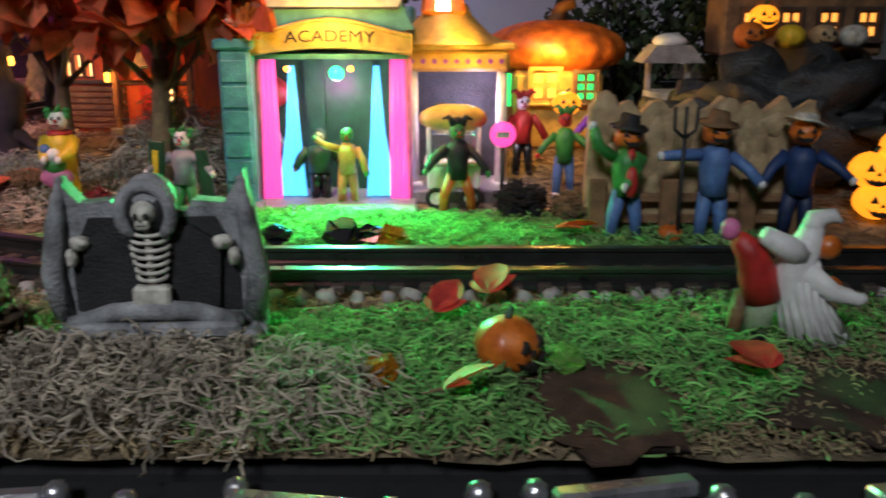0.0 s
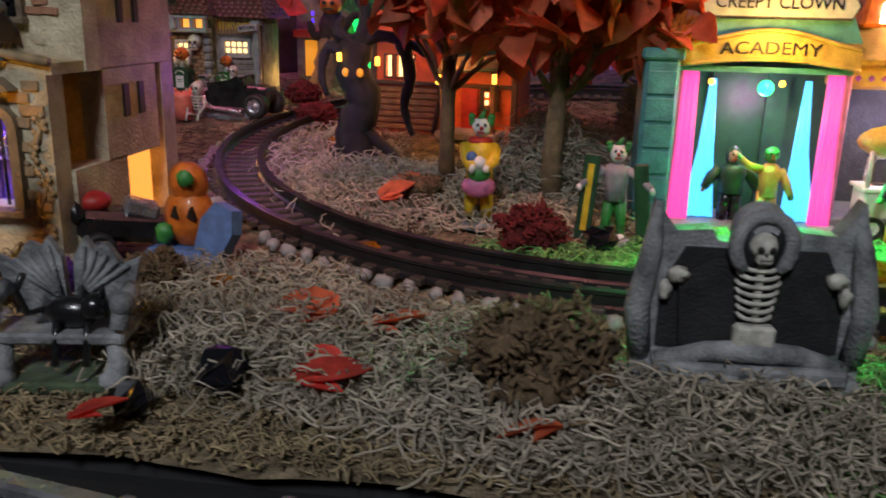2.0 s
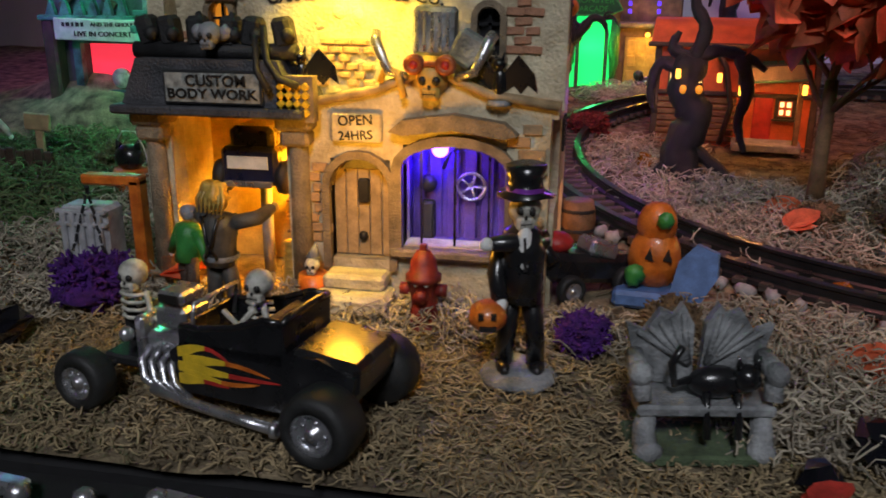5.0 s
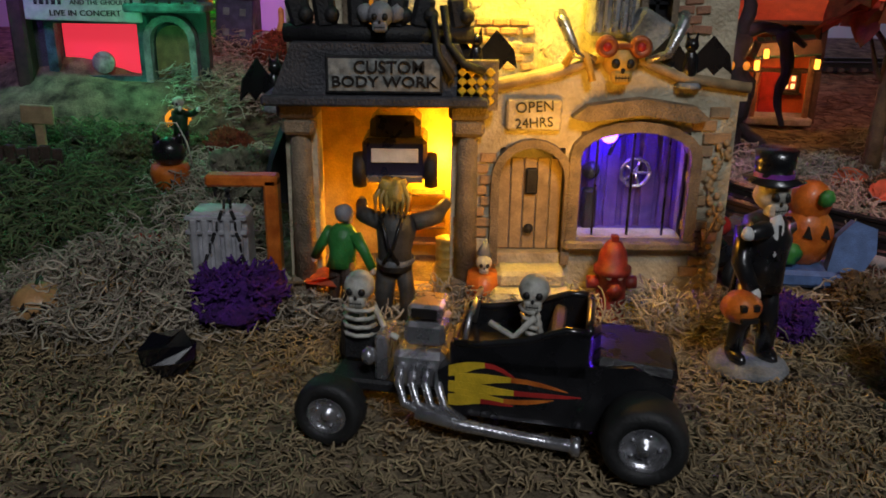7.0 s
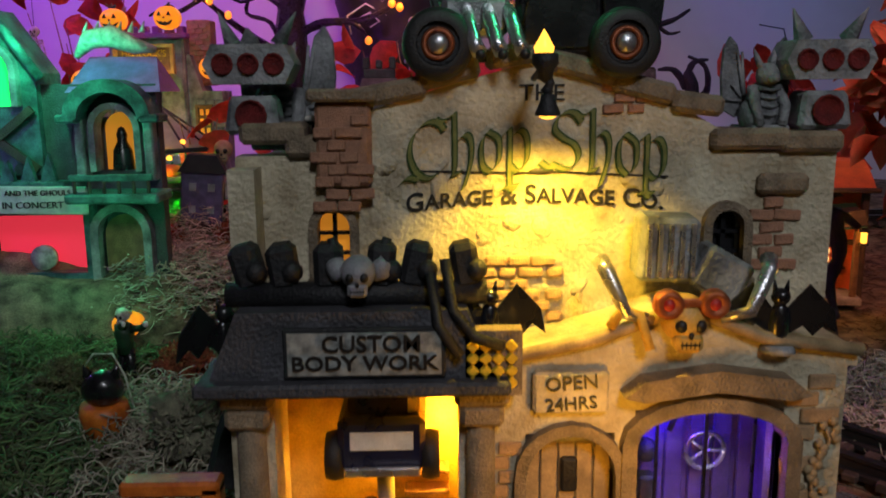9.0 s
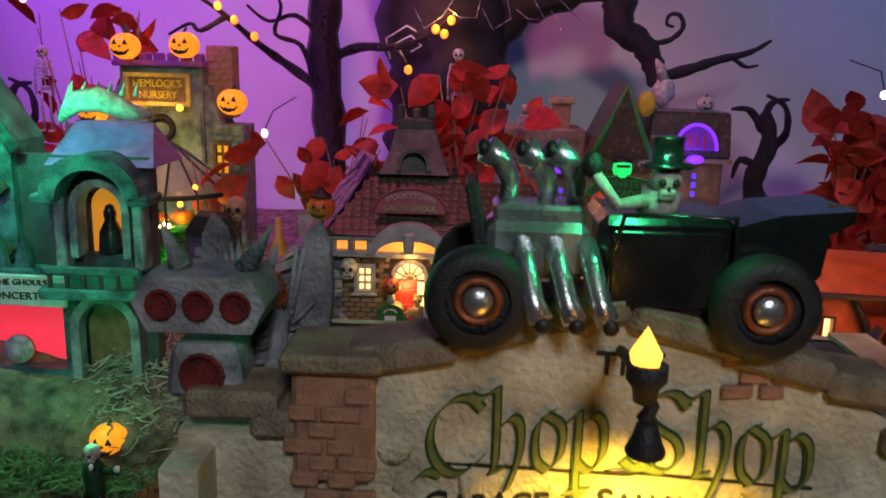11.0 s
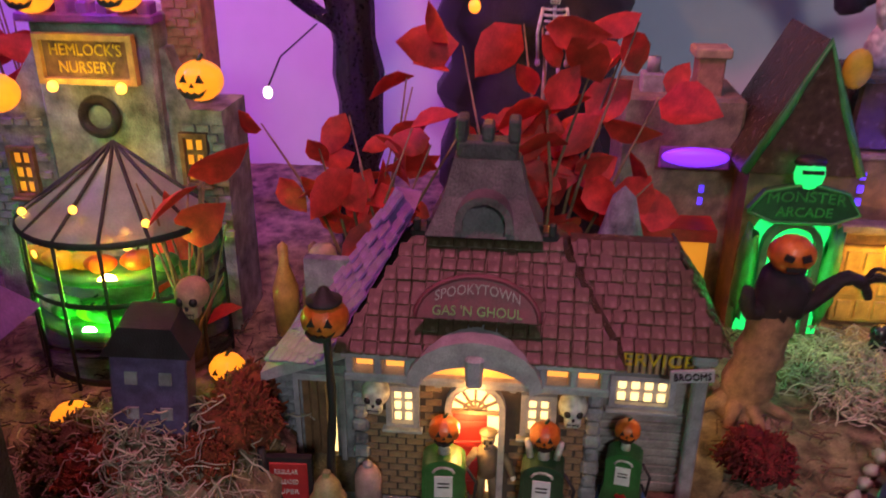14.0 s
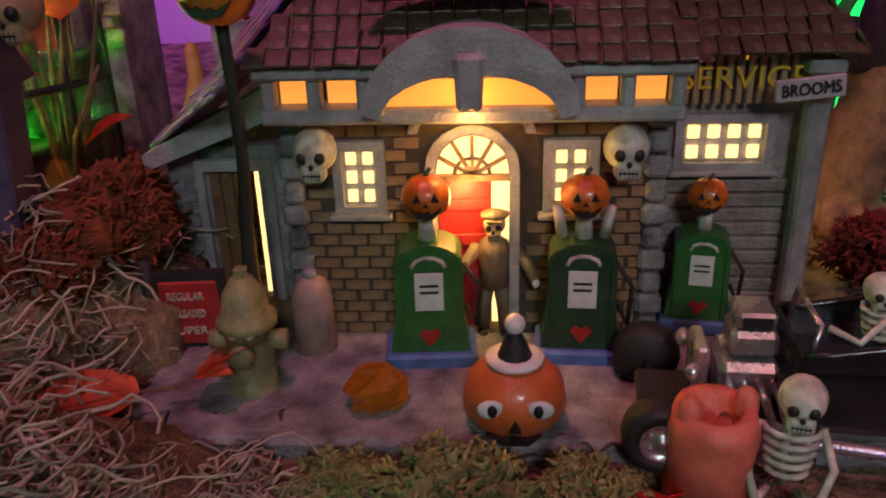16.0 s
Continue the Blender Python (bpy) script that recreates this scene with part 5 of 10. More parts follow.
def booth():
    b = thing("carnival_booth", pose(0.008, 0.510, floor_z(0.51)), "golden carnival booth with striped cupola and violet-lit columns", "building")
    s = Shape(GOLD).box((0, 0, 0.078), (0.062, 0.040, 0.012), bev=0.002).box((0, 0, 0.0865), (0.068, 0.046, 0.004), bev=0.001)
    part("cornice", s, b, "golden cornice")
    dot = Shape(PURPLE).box((0, 0, 0), (0.0026, 0.0012, 0.0026), (0, 45, 0), 0.0003).mesh("diamond")
    for k in range(9):
        part("diamond", dot, b, at=pose(-0.026 + 0.0065 * k, -0.0205, 0.078))
    part("roof", Shape(GOLD).lathe([(0.036, 0.088), (0.026, 0.093), (0.015, 0.104), (0.0125, 0.110)], (-0.006, 0, 0), 16), b)
    s = Shape(ORANGE).box((-0.008, -0.004, 0.114), (0.026, 0.024, 0.020), bev=0.002, taper=0.8).paint(GOLD).lathe([(0.018, 0.124), (0.010, 0.130), (0.001, 0.146)], (-0.008, -0.004, 0), 12)
    cup = part("cupola", s, b)
    part("window", Shape(BULBWHITE).arched(-0.008, 0.106, 0.118, 0.008, -0.0172, -0.0164), cup, "white lit window")
    part("window_bar", Shape(LETTER).box((-0.008, -0.0176, 0.112), (0.001, 0.0006, 0.012)).box((-0.008, -0.0176, 0.111), (0.008, 0.0006, 0.001)), cup)
    for x in (-0.026, 0.027):
        part("column", Shape(WHITE).tube([(x, -0.012, 0.0), (x, -0.012, 0.072)], [0.0038, 0.0030], 10).box((x, -0.012, 0.003), (0.011, 0.011, 0.006), bev=0.001), b, "white column in violet light")
    part("platform", Shape(GREYPAINT).box((0, -0.004, 0.000), (0.066, 0.054, 0.008), bev=0.001), b)
    part("back_panel", Shape(DARKSTONE).box((0, 0.018, 0.040), (0.058, 0.003, 0.074)), b)
    return b


booth()
lamp("booth_light", "POINT", (0.020, 0.500, 0.068), (0.75, 0.60, 1.0), 0.030, 0.004)
lamp("booth_cornice_light", "POINT", (0.012, 0.470, 0.100), (1.0, 0.55, 0.10), 0.040, 0.004)

cart = thing("pumpkin_cart", on(0.006, 0.470), "white wheeled cart with a carved pumpkin canopy", "cart")
part("canopy", Shape(GOLD).ball((0, 0, 0.050), (0.020, 0.014, 0.009), 20, 8, lobes=9, depth=0.12), cart, "yellow carved pumpkin canopy")
part("body", Shape(WHITE).box((0, 0, 0.018), (0.030, 0.020, 0.014), bev=0.001).box((0, 0, 0.026), (0.033, 0.023, 0.002), bev=0.0005), cart)
for px in (-0.014, 0.014):
    part("post", Shape(WHITE).cyl((px, -0.008, 0.026), (px, -0.008, 0.046), 0.0012, seg=8), cart)
    wheel(cart, (px * 0.7, -0.011, 0.0062), 0.0062, 0.002, WHITE)
part("glass_case", Shape(GLASS).box((0, 0, 0.035), (0.024, 0.014, 0.014), bev=0.0005), cart).visible_shadow = False
tk = thing("round_sign_post", on(0.033, 0.455), "round magenta-lit sign on a dark post", "sign")
part("post", Shape(MATTBLACK).cyl((0, 0, 0), (0, 0, 0.040), 0.0012, seg=8), tk)
part("disc", Shape(PINKLIT).lathe([(0.0001, -0.001), (0.0068, -0.001), (0.0072, 0), (0.0068, 0.001), (0.0001, 0.001)], (0, -0.001, 0.044), 20, (90, 0, 0)).paint(BONE).box((0, -0.0024, 0.044), (0.007, 0.0006, 0.0030)), tk, "magenta disc with a pale bar")

ph = thing("pumpkin_house", on(0.085, 0.650), "house shaped like a broad orange pumpkin with lit windows", "building")
part("pumpkin_roof", Shape(ORANGE).ball((0, 0, 0.070), (0.056, 0.036, 0.023), 40, 12, lobes=14, depth=0.08).paint(WOODBR).tube([(0, 0, 0.088), (0.004, 0, 0.100), (0.014, 0, 0.104)], [0.007, 0.005, 0.004], 8), ph)
part("wall", Shape(GOLD).box((0, -0.006, 0.026), (0.066, 0.050, 0.058), bev=0.003), ph)
lattice(ph, -0.010, 0.034, 0.056, 0.020, -0.0330, 2, 2, AMBER, GOLD)
lattice(ph, 0.020, 0.034, 0.054, 0.014, -0.0330, 2, 3, GREENLIT, WOODBR)
part("sign", Shape(AMBER).box((-0.004, -0.020, 0.112), (0.044, 0.003, 0.012), bev=0.001), ph, "amber-lit sign over the roof")
part("chimney_lamp", Shape(GREENLIT).box((-0.040, -0.034, 0.042), (0.010, 0.003, 0.024), bev=0.002), ph)
lamp("pumpkin_house_light", "POINT", (0.080, 0.595, 0.085), (1.0, 0.55, 0.10), 0.080, 0.004)


def garland(x, y, r, seed):
    """A leafy dark artificial garland heaped up behind the houses."""
    rng = random.Random(seed)
    t = thing("leaf_garland", on(x, y), "dark green artificial garland heaped behind the carnival houses", "garland")
    s, tips = Shape(BARKDK), []
    for k in range(26):
        a, h = rng.uniform(0, 6.28), rng.uniform(0.5, 1.0)
        e = Vector((math.cos(a) * r, math.sin(a) * r * 0.5, h * r * 2.2))
        mid = e * 0.5 + Vector((rng.uniform(-1, 1), rng.uniform(-1, 1), 0.5)) * r * 0.2
        s.tube([(0, 0, 0), mid, e], [0.0016, 0.0012, 0.0006], 5)
        tips += [mid.lerp(e, u) for u in (0.0, 0.25, 0.5, 0.75, 1.0)] + [mid * 0.6]
    tagged(part("twig", s, t), kind="stuff")
    s = Shape(GARLAND)
    for k in range(900):
        p = rng.choice(tips) + Vector((rng.gauss(0, 1), rng.gauss(0, 1), rng.gauss(0, 1))) * r * 0.13
        ln = rng.uniform(0.008, 0.015)
        leaf_into(s, Matrix.Translation(p) @ Euler((rng.uniform(-1.5, 1.5), rng.uniform(-1, 1.4), rng.uniform(0, 6.28))).to_matrix().to_4x4(), ln, ln * 0.5, rng.uniform(0.1, 0.6))
    tagged(part("leaf_mass", s, t), kind="stuff")


def rock_mass(name, place, size, label, seed, material=CAVE):
    s = Shape(material)
    rng = random.Random(seed)
    for k in range(9):
        s.ball((size[0] * rng.uniform(-0.38, 0.38), size[1] * rng.uniform(-0.3, 0.3), size[2] * rng.uniform(0.25, 0.6)), (size[0] * rng.uniform(0.2, 0.34), size[1] * rng.uniform(0.25, 0.4), size[2] * rng.uniform(0.32, 0.5)), 26, 18, rough=0.9, seed=seed + k)
    return single(name, s, on(*place), label, "rock")


rock_mass("cave_rock", (0.235, 0.545), (0.17, 0.10, 0.072), "dark grey rock ledge behind the scarecrows", 3)
rock_mass("cave_rock", (0.350, 0.470), (0.16, 0.12, 0.072), "dark grey rock with a cave hollow", 9)
for i, (x, c) in enumerate(((0.196, ORANGE), (0.222, YELLOW), (0.243, TAN), (0.262, BONE))):
    pumpkin(x, 0.545, 0.0105 - 0.001 * (i > 0), 0, material=c, face=i in (0, 2), z=0.092, label="carved pumpkin in a row on the rock ledge")
hl = thing("ledge_house", pose(0.245, 0.600, 0.086), "brown wooden house on the ledge with amber windows", "building")
part("wall", Shape(WOODBR).box((0, 0, 0.026), (0.110, 0.040, 0.052), bev=0.002), hl)
part("roof", Shape(SHINGLE).prism([(-0.062, 0.050), (0.062, 0.050), (0.050, 0.075), (-0.050, 0.075)], -0.026, 0.026), hl)
for x in (-0.036, -0.010, 0.016, 0.042):
    lattice(hl, x, 0.012, 0.030, 0.013, -0.0215, 2, 2, AMBER, WOODDK)
gz = thing("covered_well", on(0.160, 0.600), "small wooden well with a snowy lilac roof", "well")
part("roof", Shape(WOODGREY).prism([(-0.022, 0.066), (0.022, 0.066), (0.012, 0.078), (-0.012, 0.078)], -0.014, 0.014).paint(WHITE).ball((0, 0, 0.080), (0.013, 0.011, 0.006), 12, 6, rough=0.4), gz)
for x in (-0.014, 0.014):
    part("post", Shape(WOODGREY).box((x, 0, 0.036), (0.004, 0.004, 0.064), bev=0.0006), gz)
part("basin", Shape(GREYSTONE).lathe([(0.0001, 0), (0.016, 0), (0.017, 0.046), (0.013, 0.046), (0.012, 0.040), (0.0001, 0.040)], seg=14), gz)

garland(0.155, 0.730, 0.062, 5)
garland(0.255, 0.690, 0.058, 6)
garland(-0.060, 0.700, 0.050, 7)
# straw bale backdrop with fence
bale = Shape(TAN)
rng = random.Random(8)
n = 22
outline = [(-0.056 + 0.112 * i / n, 0.066 + 0.004 * math.sin(i * 2.1) + rng.uniform(-0.0015, 0.0015)) for i in range(n + 1)] + [(0.058, -0.004), (-0.058, -0.004)]
bale.prism(outline, -0.004, 0.004)
for i in range(60):
    x, z = rng.uniform(-0.052, 0.052), rng.uniform(0.004, 0.062)
    bale.ball((x, -0.0036, z), (rng.uniform(0.003, 0.010), 0.0012, rng.uniform(0.006, 0.014)), 8, 5, rough=0.4, seed=i)
single("straw_bale_screen", bale, on(0.130, 0.420), "tan straw screen standing behind the scarecrows", "screen")
fence = thing("fence", on(0.128, 0.408), "low brown wooden fence in front of the straw screen", "fence")
for x in (-0.050, -0.014, 0.026, 0.052):
    part("post", Shape(WOODBR).box((x, 0, 0.014), (0.009, 0.004, 0.034), bev=0.001), fence)
for z in (0.010, 0.021):
    part("rail", Shape(WOODBR).box((0.0, 0.002, z), (0.108, 0.003, 0.0045), bev=0.0008), fence)


def green_house():
    g = 0.048
    b = thing("theatre_house", pose(-0.736, 0.633, g), "dark haunted theatre with green-lit roof edges and a glowing stage", "building")
    part("main_wall", Shape(DARKSTONE).wall(-0.075, 0.062, -0.006, 0.125, 0.0, 0.010, [(-0.048, 0.014, 0.008, 0.046), (0.022, 0.050, 0.006, 0.050), (0.024, 0.050, 0.072, 0.112)]), b)
    part("back_block", Shape(DARKSTONE).box((-0.010, 0.021, 0.050), (0.122, 0.022, 0.108), bev=0.002), b)
    # gable tower with green window
    s = Shape(TEALDK).prism([(-0.060, 0.070), (-0.008, 0.070), (-0.008, 0.132), (-0.034, 0.170), (-0.060, 0.132)], -0.006, 0.030)
    part("gable", s, b, "teal gabled front")
    part("gable_edge", Shape(TEALDK).tube([(-0.064, -0.008, 0.128), (-0.046, -0.008, 0.156), (-0.034, -0.008, 0.174), (-0.022, -0.008, 0.156), (-0.004, -0.008, 0.128)], 0.0034, 6), b)
    w = part("window", Shape(GREYSTONE).arch(-0.034, 0.112, 0.146, 0.026, -0.012, -0.005, 0.004), b)
    part("pane", Shape(GREENLIT).arched(-0.034, 0.112, 0.146, 0.026, -0.0075, -0.0068), w, "green lit pane")
    part("bulb", Shape(BULBGREEN).ball((-0.034, -0.012, 0.141), 0.003, 8, 6), w)
    part("cross_timber", Shape(WOODDK).box((-0.034, -0.008, 0.092), (0.060, 0.003, 0.005), (0, 38, 0)).box((-0.034, -0.009, 0.092), (0.060, 0.003, 0.005), (0, -38, 0)), b)
    s = Shape(TEALDK)
    for k in range(6):
        s.prism([(-0.070 + 0.0125 * k, 0.066), (-0.060 + 0.0125 * k, 0.066), (-0.064 + 0.0125 * k, 0.080 + 0.002 * (k % 3))], -0.014, -0.010)
    part("jagged_trim", s.box((-0.034, -0.010, 0.065), (0.084, 0.012, 0.004), bev=0.001), b, "jagged teal trim")
    part("sign_board", Shape(PAPER).box((-0.020, -0.016, 0.0560), (0.082, 0.003, 0.017), (0, 1, 0), 0.001), b, "pale weathered sign board")
    s = Shape(LETTER)
    for k, w2 in enumerate((0.0022, 0.0030, 0.0018, 0.0028, 0.0022)):
        s.box((-0.052 + 0.0042 * k, -0.0180, 0.0602), (w2, 0.0005, 0.0032))
    part("lettering_bar", s, b)
    part("lettering", letters("AND THE GHOULS", 0.0046, LETTER, 0.040), b, at=pose(-0.008, -0.0180, 0.0602))
    part("lettering", letters("LIVE IN CONCERT", 0.0056, LETTER, 0.050), b, at=pose(-0.018, -0.0180, 0.0528))
    # stage
    part("stage_back", Shape(SCREEN).box((-0.017, 0.0085, 0.027), (0.060, 0.001, 0.040)), b, "red-lit stage screen")
    part("stage_frame", Shape(TEALDK).wall(-0.054, 0.020, 0.002, 0.051, -0.006, 0.0, [(-0.047, 0.013, 0.008, 0.045)]), b)
    part("drum", Shape(BONE).lathe([(0.0001, -0.002), (0.008, -0.002), (0.008, 0.002), (0.0001, 0.002)], (-0.016, 0.000, 0.017), 18, (90, 0, 0)), b, "white drum on the stage")
    # right bay with balcony
    w = part("window", Shape(GREYSTONE).arch(0.037, 0.072, 0.110, 0.024, -0.008, 0.004, 0.004), b)
    part("pane", Shape(AMBERDIM).arched(0.037, 0.072, 0.108, 0.022, 0.0085, 0.0092), w, "dim amber window")
    part("figure_cutout", Shape(BLACK).lathe([(0.007, 0.072), (0.006, 0.084), (0.003, 0.090), (0.0035, 0.094), (0.002, 0.098), (0.0001, 0.099)], (0.037, 0.006, 0), 10), w)
    n = 12
    arc = [math.pi * k / n for k in range(n + 1)]
    s = Shape(TEALDK).band([(0.037 - 0.018 * math.cos(a), 0.104 + 0.016 * math.sin(a)) for a in arc], [(0.037 - 0.026 * math.cos(a), 0.106 + 0.022 * math.sin(a)) for a in arc], -0.018, 0.004)
    s.box((0.012, -0.008, 0.1045), (0.012, 0.020, 0.005), bev=0.001).box((0.062, -0.008, 0.1045), (0.012, 0.020, 0.005), bev=0.001)
    part("bay_hood", s, b, "teal arched hood")
    part("balcony", Shape(TEALDK).box((0.040, -0.014, 0.0575), (0.056, 0.030, 0.006), bev=0.0015).box((0.040, -0.026, 0.070), (0.050, 0.003, 0.004), bev=0.001), b, "green-lit balcony")
    for k in range(6):
        part("baluster", Shape(WOODDK).cyl((0.018 + 0.0088 * k, -0.026, 0.060), (0.018 + 0.0088 * k, -0.026, 0.069), 0.0012, seg=6), b)
    for x in (0.016, 0.058):
        part("corner_post", Shape(GREYSTONE).box((x, -0.004, 0.086), (0.006, 0.010, 0.040), bev=0.001), b)
    d = part("door", Shape(WOODBR).arched(0.036, 0.004, 0.044, 0.026, 0.002, 0.004), b, "brown plank door under a stone arch")
    part("door_arch", Shape(GREYSTONE).arch(0.036, 0.002, 0.047, 0.028, -0.008, 0.002, 0.005), b)
    s = Shape(PURPLEROOF).add([(0.008, -0.004, 0.120), (0.066, -0.004, 0.120), (0.058, 0.020, 0.142), (0.016, 0.020, 0.142), (0.008, 0.040, 0.120), (0.066, 0.040, 0.120)], [(0, 1, 2, 3), (1, 5, 2), (5, 4, 3, 2), (4, 0, 3), (0, 4, 5, 1)])
    crest = Shape(BONE).tube([(0.010, 0.014, 0.142), (0.020, 0.010, 0.152), (0.034, 0.010, 0.154), (0.048, 0.012, 0.148), (0.060, 0.012, 0.146)], [0.002, 0.006, 0.007, 0.005, 0.002], 8)
    for k in range(6):
        crest.tube([(0.018 + 0.007 * k, 0.010, 0.156), (0.020 + 0.007 * k, 0.010, 0.163)], [0.002, 0.0003], 5)
    part("dragon_crest", crest, b, "pale scaly dragon on the roof ridge")
    part("roof", s, b, "purple roof over the bay")
    part("side_pillar", Shape(WOODDK).box((-0.070, -0.006, 0.030), (0.012, 0.014, 0.070), bev=0.002), b)
    return b


green_house()
lamp("theatre_green_light", "POINT", (-0.735, 0.590, 0.205), (0.05, 1.0, 0.45), 0.21, 0.006)
# two added fills without a lamp: violet spill on the theatre, green for moss
lamp("theatre_violet_fill", "POINT", (-0.815, 0.560, 0.140), (0.35, 0.12, 1.0), 0.060, 0.004)
lamp("theatre_front_fill", "POINT", (-0.690, 0.560, 0.085), (0.10, 1.0, 0.42), 0.045, 0.004)


def nursery():
    b = thing("nursery_building", pose(-0.765, 0.895, floor_z(0.895)), "grey stone nursery tower with glass conservatory lit green and amber", "building")
    part("tower", Shape(GREYSTONE).box((0.003, 0.020, 0.093), (0.068, 0.050, 0.186), bev=0.002), b)
    s = Shape(GREYSTONE).prism([(-0.083, -0.004), (0.068, -0.004), (0.068, 0.135), (0.050, 0.135), (0.040, 0.168), (-0.034, 0.168), (-0.056, 0.138), (-0.083, 0.132)], 0.002, 0.040)
    body = part("body", s, b)
    courses(body, -0.083, -0.036, 0.060, 0.132, 0.0012, 0.0085, 0.0052, GREYSTONE, [(-0.062, -0.044, 0.078, 0.118)], 3, 0.002, "stone")
    courses(body, 0.040, 0.068, 0.060, 0.132, 0.0012, 0.0085, 0.0052, GREYSTONE, [(0.044, 0.058, 0.090, 0.118)], 4, 0.002, "stone")
    s = Shape(PURPLE)
    for k in range(7):
        s.box((-0.030 + 0.011 * k, -0.004, 0.189), (0.007, 0.010, 0.008), bev=0.001)
    part("battlement", s.box((0.003, -0.003, 0.1845), (0.076, 0.014, 0.005), bev=0.001), b)
    sg = part("sign_board", Shape(GOLD).wall(-0.030, 0.036, -0.016, 0.016, -0.003, 0.003, [(-0.026, 0.032, -0.012, 0.012)]).paint(WOODBR).box((0.003, 0.002, 0.0), (0.058, 0.002, 0.024)), b, "gold-framed sign board", at=pose(0.0006, -0.012, 0.164) @ Matrix.Scale(0.82, 4))
    part("lettering", letters("HEMLOCK'S", 0.0105, YELLOW, 0.048), sg, at=pose(0.003, -0.0002, 0.0055))
    part("lettering", letters("NURSERY", 0.0105, YELLOW, 0.038), sg, at=pose(0.003, -0.0002, -0.0055))
    for x in (-0.016, 0.022):
        part("bulb", Shape(BULB).ball((x, -0.016, 0.150), 0.0030, 8, 6), b)
    for x, z in ((-0.053, 0.082), (0.051, 0.094)):
        lattice(b, x, z, z + 0.026, 0.011, 0.000, 2, 3, AMBERDIM, WOODBR)
    part("wreath", Shape(BARKDK).lathe([(0.0095 + 0.0028 * math.cos(a * 0.7854), 0.0028 * math.sin(a * 0.7854)) for a in range(9)], (0.003, -0.008, 0.132), 18, (90, 0, 0)), b)
    ch = part("chimney", Shape(BRICK).box((0.046, 0.026, 0.170), (0.022, 0.022, 0.060), bev=0.001), b, "red brick chimney")
    courses(ch, 0.036, 0.056, 0.142, 0.198, 0.0145, 0.0075, 0.0050, BRICK, seed=6)
    # conservatory
    cx, cy, r = 0.016, -0.022, 0.054
    c = part("conservatory", Shape(MATTBLACK).lathe([(r, 0.004), (r + 0.001, 0.006), (r, 0.008)], (cx, cy, 0), 20, a0=180, a1=360).lathe([(r, 0.050), (r + 0.001, 0.0515), (r, 0.053)], (cx, cy, 0), 20, a0=180, a1=360).lathe([(r, 0.083), (r + 0.0015, 0.085), (r, 0.087)], (cx, cy, 0), 20, a0=180, a1=360), b, "black-framed glass conservatory")
    part("roof_glass", Shape(mat("smoky_glass", (0.36, 0.38, 0.34), 0.35, scale=80, vary=0.3, bump=0.2, trans=0.35)).lathe([(r, 0.086), (r * 0.7, 0.096), (r * 0.3, 0.110), (0.002, 0.122)], (cx, cy, 0), 24, a0=180, a1=360), c).visible_shadow = False
    part("wall_glass", Shape(GLASS).lathe([(r - 0.001, 0.006), (r - 0.001, 0.085)], (cx, cy, 0), 24, a0=180, a1=360), c).visible_shadow = False
    for k in range(8):
        a = math.pi + math.pi * k / 7
        part("glazing_rib", Shape(MATTBLACK).tube([(cx + r * math.cos(a), cy + r * math.sin(a), 0.0), (cx + r * math.cos(a), cy + r * math.sin(a), 0.086), (cx + r * 0.7 * math.cos(a), cy + r * 0.7 * math.sin(a), 0.097), (cx, cy, 0.123)], 0.0011, 5), c)
    part("inner_shelf", Shape(GREEN).lathe([(0.0001, 0.028), (0.040, 0.030), (0.040, 0.026), (0.0001, 0.024)], (cx, cy, 0), 18).lathe([(0.0001, 0.058), (0.034, 0.060), (0.034, 0.056), (0.0001, 0.054)], (cx, cy, 0), 18), c)
    rng = random.Random(4)
    for k in range(16):
        a, rr, z = rng.uniform(math.pi, 2 * math.pi), rng.uniform(0.014, 0.038), 0.030 if k % 2 else 0.060
        part("potted_plant", pumpkin_mesh(0.006 + 0.002 * rng.random(), rng.choice((ORANGE, YELLOW, GREEN, BONE)), False), c, at=pose(cx + rr * math.cos(a), cy + rr * math.sin(a), z))
    for x, y, z in ((0.012, -0.064, 0.100), (0.046, -0.058, 0.092), (-0.028, -0.046, 0.090), (0.030, -0.050, 0.078), (-0.012, -0.060, 0.074)):
        part("bulb", Shape(BULB).ball((x, y, z), 0.0022, 8, 6), c)
    return b


nursery()
lamp("conservatory_green_light", "POINT", (-0.757, 0.842, 0.062), (0.06, 1.0, 0.05), 0.50, 0.003)
lamp("conservatory_amber_light", "POINT", (-0.745, 0.842, 0.092), (1.0, 0.52, 0.04), 0.190, 0.004)
lamp("nursery_sign_light", "POINT", (-0.762, 0.862, 0.186), (1.0, 0.62, 0.12), 0.018, 0.004)
for x, y, z in ((-0.816, 0.882, 0.166), (-0.700, 0.880, 0.177), (-0.786, 0.882, 0.219), (-0.738, 0.882, 0.221)):
    pumpkin(x, y, 0.0125, 0, material=PUMPLIT, z=z, label="glowing carved pumpkin on the nursery wall", squash=0.9)


